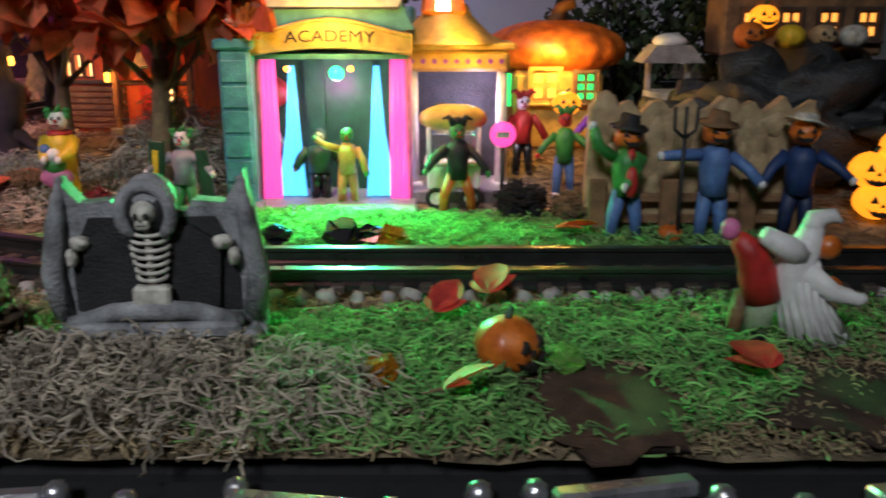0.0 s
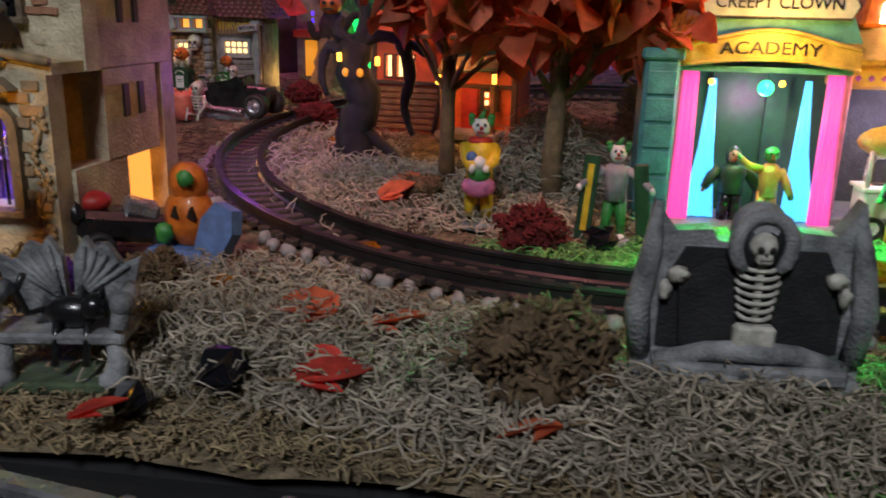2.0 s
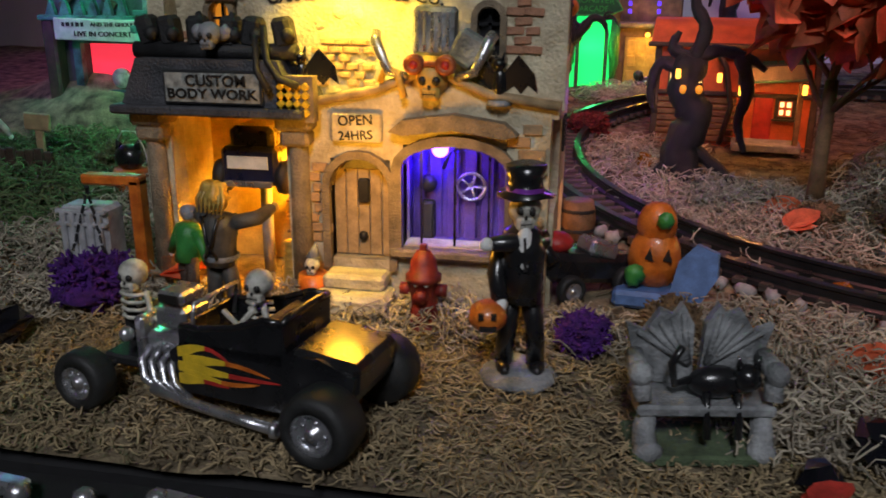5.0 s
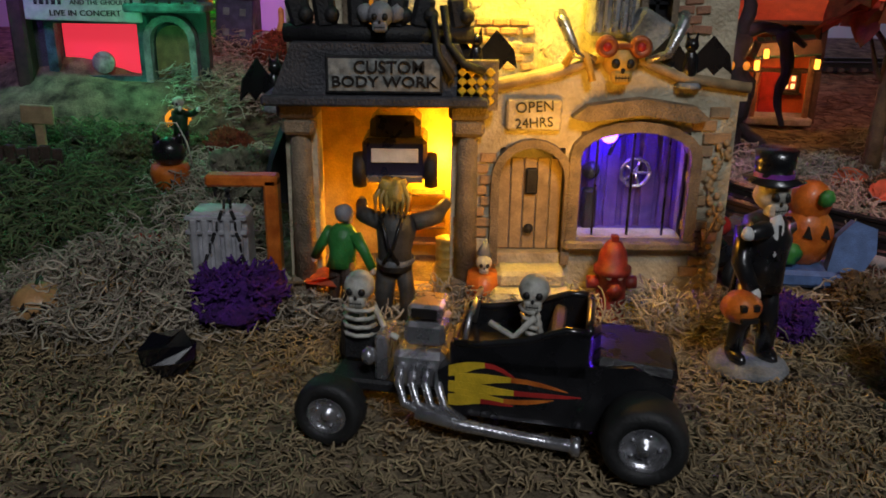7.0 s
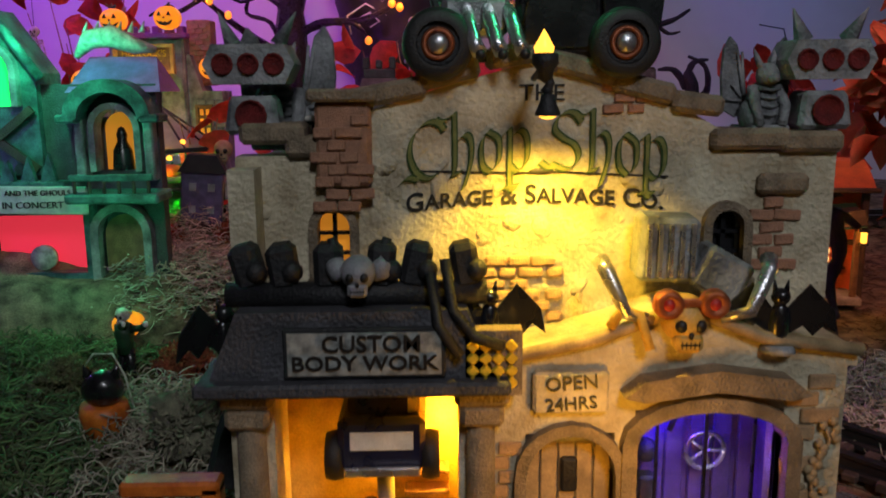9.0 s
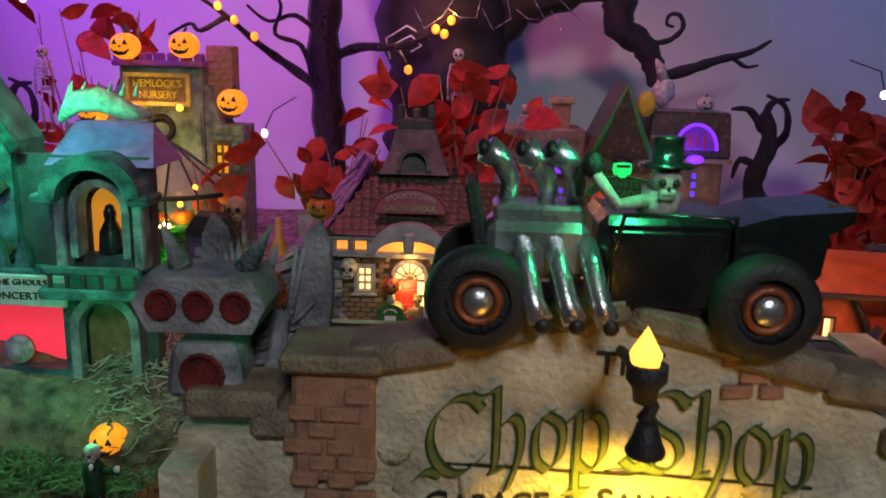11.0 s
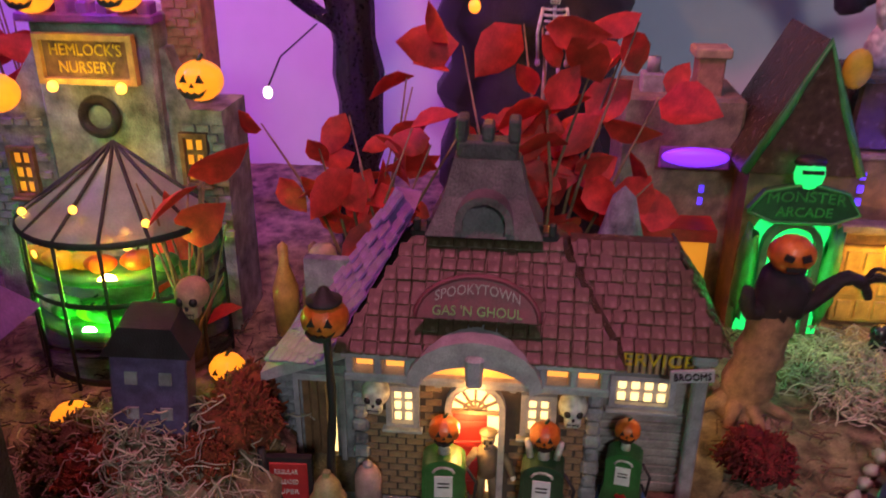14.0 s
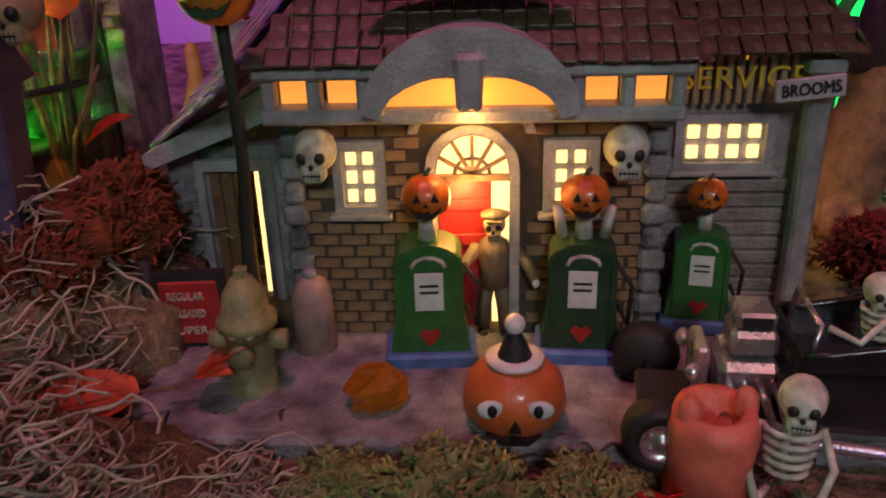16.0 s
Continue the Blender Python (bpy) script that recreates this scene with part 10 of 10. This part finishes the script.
br = thing("wood_barrel", on(-0.372, 0.450), "brown wooden barrel beside the garage", "barrel")
part("barrel", Shape(WOODBR).lathe([(0.0001, 0), (0.0085, 0), (0.010, 0.010), (0.0085, 0.021), (0.0001, 0.021)], seg=14), br)
for z in (0.005, 0.016):
    part("hoop", Shape(MATTBLACK).lathe([(0.0096, z - 0.001), (0.0099, z), (0.0096, z + 0.001)], seg=14), br)
fr = thing("engine_crate_stand", on(-0.588, 0.342, 0, 0.004), "orange crane stand holding a silver engine crate by chains", "engine hoist")
part("frame", Shape(ORANGE).box((0.014, 0.004, 0.024), (0.006, 0.008, 0.050), bev=0.001).box((0.002, 0.004, 0.048), (0.030, 0.008, 0.005), bev=0.001), fr, "orange hoist frame")
s = Shape(mat("aluminium_paint", (0.52, 0.52, 0.55), 0.4, 0.15, scale=150, vary=0.35)).box((-0.006, -0.004, 0.024), (0.024, 0.016, 0.028), bev=0.002)
for k in range(5):
    s.box((-0.015 + 0.0045 * k, -0.0125, 0.024), (0.0028, 0.003, 0.024), bev=0.0008)
for z in (0.030, 0.036):
    s.box((-0.006, -0.0122, z), (0.025, 0.003, 0.002), bev=0.0006)
part("engine", s, fr, "silver engine block")
for x0 in (-0.014, 0.006):
    c = Shape(MATTBLACK)
    for k in range(9):
        u = k / 8
        c.box((x0 + (0.002 - x0) * (1 - u) * 0 + (x0 * u - x0) * 0 + (0.0 - x0) * (1 - u), -0.014, 0.010 + 0.037 * (1 - u)), (0.0014, 0.0008, 0.0040), (0, 20 if x0 < 0 else -20, 90 * (k % 2)), 0.0003)
    part("chain", c, fr)
cn = thing("candy_bucket", on(-0.661, 0.483), "orange candy bucket holding a black cat ornament", "ornament")
part("bucket", Shape(ORANGE).lathe([(0.0001, 0), (0.009, 0), (0.0115, 0.012), (0.0105, 0.017), (0.0001, 0.016)], seg=16), cn)
part("cat", Shape(BLACK).ball((0, 0, 0.024), (0.010, 0.008, 0.009), 12, 8).tube([(-0.006, 0, 0.030), (-0.008, 0, 0.036)], [0.003, 0.0003], 6).tube([(0.006, 0, 0.030), (0.008, 0, 0.036)], [0.003, 0.0003], 6), cn)
part("handle", Shape(BONE).tube([(-0.008, 0, 0.034), (-0.003, 0, 0.041), (0.006, 0, 0.041), (0.011, 0, 0.030), (0.014, 0, 0.014)], 0.0005, 5), cn)
for x, y, z, sc, rz in ((-0.490, 0.344, 0.093, 1.0, 0), (-0.405, 0.344, 0.092, 1.0, -12), (-0.580, 0.395, 0.072, 1.2, 50)):
    s = Shape(BLACK).ball((0, 0, 0.008 * sc), (0.0030 * sc, 0.0026 * sc, 0.0075 * sc), 10, 8).ball((0, -0.0006, 0.0165 * sc), 0.0028 * sc, 8, 6)
    for k in (-1, 1):
        s.tube([(k * 0.0014 * sc, 0, 0.018 * sc), (k * 0.002 * sc, 0, 0.0215 * sc)], [0.0010 * sc, 0.0002], 5)
        w = [(k * 0.002 * sc, 0.013 * sc), (k * 0.008 * sc, 0.0205 * sc), (k * 0.0150 * sc, 0.0130 * sc), (k * 0.0165 * sc, 0.0055 * sc), (k * 0.0125 * sc, 0.0085 * sc), (k * 0.0095 * sc, 0.0050 * sc), (k * 0.0065 * sc, 0.0080 * sc), (k * 0.003 * sc, 0.0055 * sc)]
        s.prism(w[::k], -0.0004, 0.0006)
    s.paint(GREYSTONE).lathe([(0.0001, 0), (0.0055 * sc, 0), (0.0045 * sc, 0.002 * sc), (0.0001, 0.002 * sc)], seg=10)
    single("bat_figurine", s, pose(x, y, z, 0, 0, rz), "black bat figurine with spread wings on a stone foot", "ornament")
def gargoyle(x, y, z, k0, rz, label):
    s = Shape(GREYSTONE).ball((0, 0, 0.009), (0.0062, 0.0060, 0.0095), 12, 9).ball((0, -0.003, 0.0205), (0.0042, 0.0044, 0.0044), 12, 8).ball((0, -0.0068, 0.0192), (0.0022, 0.0026, 0.0018), 8, 6)
    s.box((0, 0, 0.0008), (0.016, 0.015, 0.003), bev=0.0008)
    for k in (-1, 1):
        s.tube([(k * 0.0024, -0.002, 0.0235), (k * 0.0038, -0.001, 0.0275), (k * 0.0042, 0.0, 0.0300)], [0.0014, 0.0010, 0.0002], 6)
        s.tube([(k * 0.0052, -0.002, 0.0160), (k * 0.0064, -0.0058, 0.0095), (k * 0.0046, -0.0070, 0.0022)], [0.0022, 0.0020, 0.0018], 8)
        s.ball((k * 0.0062, -0.0015, 0.0060), (0.0032, 0.0050, 0.0056), 10, 8)
        wing = [(k * 0.0030, 0.010), (k * 0.0062, 0.0215), (k * 0.0088, 0.0315), (k * 0.0118, 0.0345), (k * 0.0142, 0.0300), (k * 0.0148, 0.0200), (k * 0.0136, 0.0080), (k * 0.0080, 0.0050)]
        s.prism(wing[::k], 0.0034, 0.0048)
        for j in range(4):
            s.tube([(k * 0.0050, 0.0030, 0.0110), (k * (0.0074 + 0.0018 * j), 0.0026, 0.0290 - 0.0058 * j * (j > 1))], [0.0009, 0.0005], 5)
    for k in range(4):
        s.tube([(-0.0045, -0.0045, 0.0155 - 0.003 * k), (0, -0.0068, 0.0150 - 0.003 * k), (0.0045, -0.0045, 0.0155 - 0.003 * k)], 0.0007, 5)
    return single("gargoyle_figurine", s, pose(x, y, z, 0, 0, rz) @ Matrix.Scale(k0, 4), label, "ornament")


gargoyle(-0.4005, 0.379, 0.1545, 0.86, 14, "grey winged stone gargoyle crouching on the garage roof")
gargoyle(-0.5555, 0.396, 0.1500, 1.15, -10, "grey winged gargoyle behind the tail lamp ornament")
s = Shape(BLACK).ball((0, 0, 0.007), (0.0058, 0.0055, 0.007), 14, 9)
for k in range(-2, 3):
    s.paint(BONE).tube([(0.0022 * k, -0.0054 + 0.0004 * k * k, 0.0030), (0.0026 * k, -0.0058 + 0.0005 * k * k, 0.0070), (0.0018 * k, -0.0042 + 0.0003 * k * k, 0.0118)], 0.0005, 5)
s.paint(BONE).ball((0, 0, 0.0138), (0.0034, 0.0034, 0.0012), 10, 5)
single("striped_jar_ornament", s, pose(-0.5455, 0.390, 0.1455), "black jar ornament with white stripes on the garage roof", "ornament")
single("bat_cloak_ornament", Shape(MATTBLACK).prism([(-0.010, 0.0), (0.010, 0.0), (0.006, 0.020), (0.008, 0.040), (0.0, 0.055), (-0.004, 0.036), (-0.008, 0.020)], -0.003, 0.003), pose(-0.578, 0.388, 0.030, 0, 10, 30), "dark folded bat-wing ornament leaning on the garage", "ornament")


# ---- at the filling station ----
def gas_pump(x, y, h, rz, label, material=PUMPGREEN, fingers=False, z=None):
    t = thing("gas_pump", pose(x, y, floor_z(y) + 0.001, 0, 0, rz), label, "gas pump", "pumps before the station")
    b = h * 0.66
    part("base", Shape(BLUE).box((0, 0, h * 0.04), (h * 0.46, h * 0.30, h * 0.09), bev=h * 0.015), t, "blue-grey plinth")
    s = Shape(material)
    s.arched(0, h * 0.08, h * 0.66, h * 0.33, -h * 0.11, h * 0.11, 10, 0.28).prism([(-h * 0.20, h * 0.08), (-h * 0.167, h * 0.30), (h * 0.167, h * 0.30), (h * 0.20, h * 0.08)], -h * 0.105, h * 0.105)
    s.arch(0, h * 0.10, h * 0.645, h * 0.27, -h * 0.122, -h * 0.108, h * 0.022, 10, 0.30)
    part("body", s, t)
    part("dial", Shape(WHITE).box((0, -h * 0.113, h * 0.42), (h * 0.14, h * 0.012, h * 0.20), bev=h * 0.008).paint(LETTER).box((0, -h * 0.121, h * 0.455), (h * 0.09, h * 0.004, h * 0.012)).box((0, -h * 0.121, h * 0.42), (h * 0.09, h * 0.004, h * 0.012)), t, "white dial with dark bars")
    part("emblem", Shape(RED).prism([(0, h * 0.12), (h * 0.055, h * 0.19), (h * 0.03, h * 0.22), (0, h * 0.20), (-h * 0.03, h * 0.22), (-h * 0.055, h * 0.19)], -h * 0.118, -h * 0.108), t)
    part("hose", Shape(MATTBLACK).tube([(h * 0.17, 0, h * 0.52), (h * 0.25, -h * 0.03, h * 0.40), (h * 0.23, -h * 0.05, h * 0.20), (h * 0.18, -h * 0.02, h * 0.30)], h * 0.014, 6), t)
    part("arch_badge", Shape(BONE).tube([(h * 0.08 * math.cos(a), -h * 0.113, h * 0.55 + h * 0.05 * math.sin(a)) for a in (0, 0.6, 1.2, 1.8, 2.4, 3.14)], h * 0.012, 6), t)
    if fingers:
        for k in (-1, 0, 1):
            part("finger_bone", Shape(BONE).tube([(k * h * 0.10, 0, h * 0.66), (k * h * 0.13, -h * 0.01, h * 0.82)], [h * 0.03, h * 0.024], 8), t)
    part("pumpkin_globe", pumpkin_mesh(h * 0.125, ORANGE, True, 0.92), t, "orange carved pumpkin globe", at=pose(0, 0, h * 0.755))
    part("neck_bone", Shape(BONE).tube([(0, 0, h * 0.65), (0, 0, h * 0.78)], [h * 0.05, h * 0.035], 8), t)
    return t


gas_pump(-0.558, 0.754, 0.056, 4, "green gas pump with a carved pumpkin globe")
gas_pump(-0.516, 0.756, 0.055, -3, "dark green gas pump with bone fingers and pumpkin globe", DKGREEN, True)
gas_pump(-0.480, 0.772, 0.047, -10, "green gas pump with a pumpkin globe, leaning", PUMPGREEN)
jk = thing("pumpkin_candle_jar", on(-0.535, 0.722, 0, 0.001), "round orange jack-o-lantern ornament with white-rimmed hat", "ornament")
part("body", Shape(mat("ornament_orange", (0.62, 0.15, 0.04), 0.38, scale=120, vary=0.25, coat=0.3)).ball((0, 0, 0.0105), (0.0132, 0.0125, 0.0112), 22, 12, lobes=8, depth=0.05), jk)
for k in (-1, 1):
    e = part("eye", Shape(WHITE).ball((k * 0.0058, -0.0108, 0.0130), (0.0034, 0.0009, 0.0026), 10, 7), jk)
    part("pupil", Shape(LETTER).ball((k * 0.0054, -0.0116, 0.0130), (0.0012, 0.0005, 0.0018), 8, 6), e)
part("mouth", Shape(LETTER).prism([(-0.0062, 0.0068), (-0.003, 0.0042), (0.003, 0.0042), (0.0062, 0.0068), (0.003, 0.0056), (0, 0.0060), (-0.003, 0.0056)], -0.0128, -0.0110).prism([(-0.0014, 0.0080), (0.0014, 0.0080), (0, 0.0110)], -0.0134, -0.0115), jk)
part("collar", Shape(WHITE).lathe([(0.0040, 0.0202), (0.0070, 0.0202), (0.0072, 0.0212), (0.0040, 0.0216)], seg=16), jk)
part("hat", Shape(MATTBLACK).lathe([(0.0045, 0.0208), (0.0030, 0.0250), (0.0006, 0.0290)], seg=14).paint(WHITE).ball((0, 0, 0.0300), 0.0026, 10, 7), jk)
bd = thing("price_board", on(-0.632, 0.757, 4), "red price board with pale writing in a dark frame", "sign")
part("board", Shape(SIGNRED).box((0.004, 0, 0.013), (0.017, 0.002, 0.020), bev=0.0004), bd)
part("frame", Shape(MATTBLACK).wall(-0.006, 0.0145, 0.0015, 0.0255, -0.0004, 0.003, [(-0.0045, 0.0125, 0.003, 0.023)]).cyl((-0.0075, 0, 0), (-0.0075, 0, 0.030), 0.002, seg=8), bd)
for k, wd in enumerate(("REGULAR", "UNLEADED", "SUPER")):
    part("lettering", letters(wd, 0.0034, BONE, 0.0105), bd, at=pose(0.003, -0.0012, 0.0185 - 0.0055 * k))
sb = thing("bone_tombstone_bottle", on(-0.592, 0.757), "pale stone tombstone post beside the hydrant", "tombstone")
part("stone", Shape(mat("pinkish_stone", (0.46, 0.34, 0.28), 0.6, scale=150, vary=0.35)).lathe([(0.0001, 0), (0.0062, 0), (0.0060, 0.019), (0.0045, 0.023), (0.0018, 0.025), (0.0001, 0.025)], seg=12), sb)
part("cap", Shape(GREYSTONE).ball((0, 0, 0.0255), (0.0024, 0.0024, 0.0018), 8, 6), sb)
lp = thing("pumpkin_lantern_pole", on(-0.604, 0.745), "carved pumpkin lantern on a tall crooked black pole", "street lamp")
part("pole", crooked([(0, 0, 0), (-0.001, 0, 0.035), (0.001, 0, 0.065), (0.000, 0, 0.098)], 0.0021, 0.0016, MATTBLACK), lp)
part("pumpkin_head", pumpkin_mesh(0.0098, ORANGE, True, 0.92), lp, at=pose(0, 0, 0.096))
part("hat", Shape(MATTBLACK).lathe([(0.0070, 0.1120), (0.0072, 0.1132), (0.0040, 0.1138), (0.0020, 0.1180), (0.0002, 0.1190)], seg=14), lp)
hk = thing("melted_candle", on(-0.492, 0.702), "coral-red melted candle with a clear drop", "candle")
part("wax", Shape(mat("coral_wax", (0.72, 0.18, 0.12), 0.4, scale=150, vary=0.3)).lathe([(0.0001, 0), (0.0100, 0), (0.0092, 0.010), (0.0100, 0.018), (0.0085, 0.0235), (0.0060, 0.0225), (0.0050, 0.016), (0.0001, 0.014)], seg=16).ball((-0.006, -0.002, 0.023), (0.003, 0.003, 0.004), 8, 6).ball((0.007, 0.002, 0.022), (0.003, 0.003, 0.005), 8, 6), hk)
part("drop", Shape(GLASS).ball((0.001, -0.004, 0.0215), (0.0020, 0.0020, 0.0030), 8, 6), hk)
hh = thing("tiny_haunted_house", pose(-0.684, 0.752, 0.064, 0, 5, 10) @ Matrix.Scale(0.86, 4) @ pose(0, 0, -0.053), "tiny purple-grey haunted house ornament leaning on the straw heap", "ornament")
part("body", Shape(mat("purple_grey_paint", (0.12, 0.09, 0.20), 0.5, scale=150, vary=0.4)).box((0, 0, 0.080), (0.036, 0.020, 0.048), bev=0.001), hh)
part("roof", Shape(MATTBLACK).prism([(-0.021, 0.103), (0.021, 0.103), (0.012, 0.119), (-0.012, 0.119)], -0.013, 0.013), hh)
for x in (-0.008, 0.008):
    for z in (0.070, 0.090):
        part("window", Shape(GREYPAINT).box((x, -0.0103, z), (0.006, 0.001, 0.007), bev=0.0004), hh)
part("base", Shape(WOODDK).box((0, 0.0, 0.0555), (0.042, 0.026, 0.005), bev=0.001), hh)
for x, y, r, c in ((-0.668, 0.770, 0.0075, TAN), (-0.640, 0.880, 0.008, TAN)):
    single("bone_ball_ornament", skull(Shape(), (0, 0, r), r, c), on(x, y, 0, 0.090 if x < -0.65 else 0.052), "round skull ornament behind the little house", "ornament")
for x, y, h, c, lb in ((-0.648, 0.890, 0.064, WOODBR, "brown owl-shaped wooden ornament"), (-0.668, 0.895, 0.060, GOLD, "yellow bottle-shaped ornament behind the straw")):
    single("bottle_ornament", Shape(c).lathe([(0.0001, 0), (h * 0.12, 0), (h * 0.13, h * 0.5), (h * 0.05, h * 0.75), (h * 0.05, h * 0.95), (0.0001, h)], seg=14), on(x, y), lb, "ornament")
for x, y in ((-0.735, 0.770), (-0.652, 0.840)):
    single("tree_stump", Shape(WOODBR).lathe([(0.0001, 0), (0.013, 0), (0.011, 0.006), (0.0105, 0.018), (0.0001, 0.018)], seg=12), on(x, y), "short sawn tree stump in the straw", "stump")
fd = thing("blue_alien_bottle", on(-0.262, 0.925), "blue and silver robot figurine beside the arcade door", "figurine")
part("body", Shape(mat("light_blue_paint", (0.15, 0.42, 0.72), 0.4, scale=150)).lathe([(0.0001, 0), (0.006, 0), (0.007, 0.020), (0.004, 0.030), (0.0042, 0.040), (0.0001, 0.044)], seg=12), fd)
part("arms", Shape(CHROME).tube([(0.006, 0, 0.024), (0.014, 0, 0.030), (0.018, 0, 0.018), (0.012, 0, 0.006)], 0.0014, 6), fd)
s = Shape(BLACK).ball((0, 0, 0.010), (0.012, 0.006, 0.008), 12, 8).tube([(0.009, 0, 0.014), (0.015, 0, 0.022), (0.012, 0, 0.030), (0.008, 0, 0.030)], 0.0018, 6).ball((-0.008, -0.002, 0.018), 0.0055, 10, 7)
single("cat_ornament", s, on(-0.318, 0.905), "black arched cat ornament before the arcade", "ornament")
single("ghost_tomb_ornament", Shape(GREYSTONE).lathe([(0.0001, 0), (0.016, 0), (0.014, 0.05), (0.010, 0.075), (0.012, 0.085), (0.006, 0.108), (0.0001, 0.114)], seg=12), on(-0.480, 0.868), "grey carved stone monument behind the station", "monument")
cg = thing("skeleton_cage", on(-0.655, 0.690, 20), "small pale skeleton in a rib-cage heap on the straw", "skeleton ornament")
for k in range(5):
    part("rib", Shape(BONE).tube([(0.011 * math.cos(a), -0.004 + 0.006 * k - 0.012, 0.002 + 0.012 * math.sin(a)) for a in (0, 0.5, 1.05, 1.57, 2.1, 2.64, 3.14)], 0.0012, 6), cg)
part("skull", skull(Shape(), (0, -0.020, 0.006), 0.006, BONE), cg)
# figures and signs before the theatre
figurine(-0.800, 0.530, 0.050, 30, "white skeleton figurine seated by the wooden sign", BONE, BONE, "skull", BONE)
ts = thing("wooden_sign", on(-0.752, 0.520), "blank pale wooden sign on a short post", "sign")
part("board", Shape(TAN).box((0, 0, 0.036), (0.020, 0.003, 0.012), (0, 3, 0), 0.001), ts)
part("post", Shape(TAN).box((0, 0.001, 0.015), (0.006, 0.003, 0.034), bev=0.0006), ts)
wg = thing("plank_wall", on(-0.755, 0.505), "low dark plank wall on the mossy slope", "fence")
for k in range(7):
    part("plank", Shape(WOODDK).box((-0.024 + 0.0072 * k, 0, 0.009), (0.0064, 0.003, 0.020 + 0.002 * (k % 3)), bev=0.0006), wg)
figurine(-0.672, 0.545, 0.046, -20, "green-lit skeleton guitarist figurine before the theatre", DKGREEN, BLACK, "skull", BONE, None, ((0.6, -0.5, 0.3), (0.7, -0.4, 0.4)))
bush("rust_bush", -0.640, 0.545, 0.018, RUST, "orange-brown lichen clump before the theatre", 31, 0.8)
bush("grey_bush", -0.700, 0.530, 0.018, mat("olive_lichen", (0.20, 0.20, 0.09), 0.95, scale=200, vary=0.5, spread=0.3, bump=1.0), "olive lichen clump before the theatre", 32, 0.8)


# ---- black front edge with its bead garland ----
gl = thing("bead_garland", pose(0, 0, 0), "garland of pearl and silver beads along the black table edge", "garland")
rng = random.Random(6)
pearl = Shape(mat("pearl", (0.70, 0.64, 0.50), 0.2, scale=150, vary=0.15, bump=0, coat=0.5)).ball((0, 0, 0), 0.0062, 14, 10).mesh("pearl")
facet = Shape(CHROME).ball((0, 0, 0), 0.0042, 6, 4).mesh("bead")
bar = Shape(CHROME).box((0, 0, 0), (0.040, 0.007, 0.005), bev=0.0012).mesh("bead_bar")
for k in range(46):
    x = -0.66 + 0.0215 * k + rng.uniform(-0.004, 0.004)
    me = bar if k % 4 == 1 else (pearl if k % 11 == 0 else facet)
    part("bead", me, gl, at=pose(x, 0.193 + rng.uniform(-0.006, 0.006), -0.0105 + rng.uniform(0, 0.002), rng.uniform(-10, 10), 0, rng.uniform(-12, 12)))
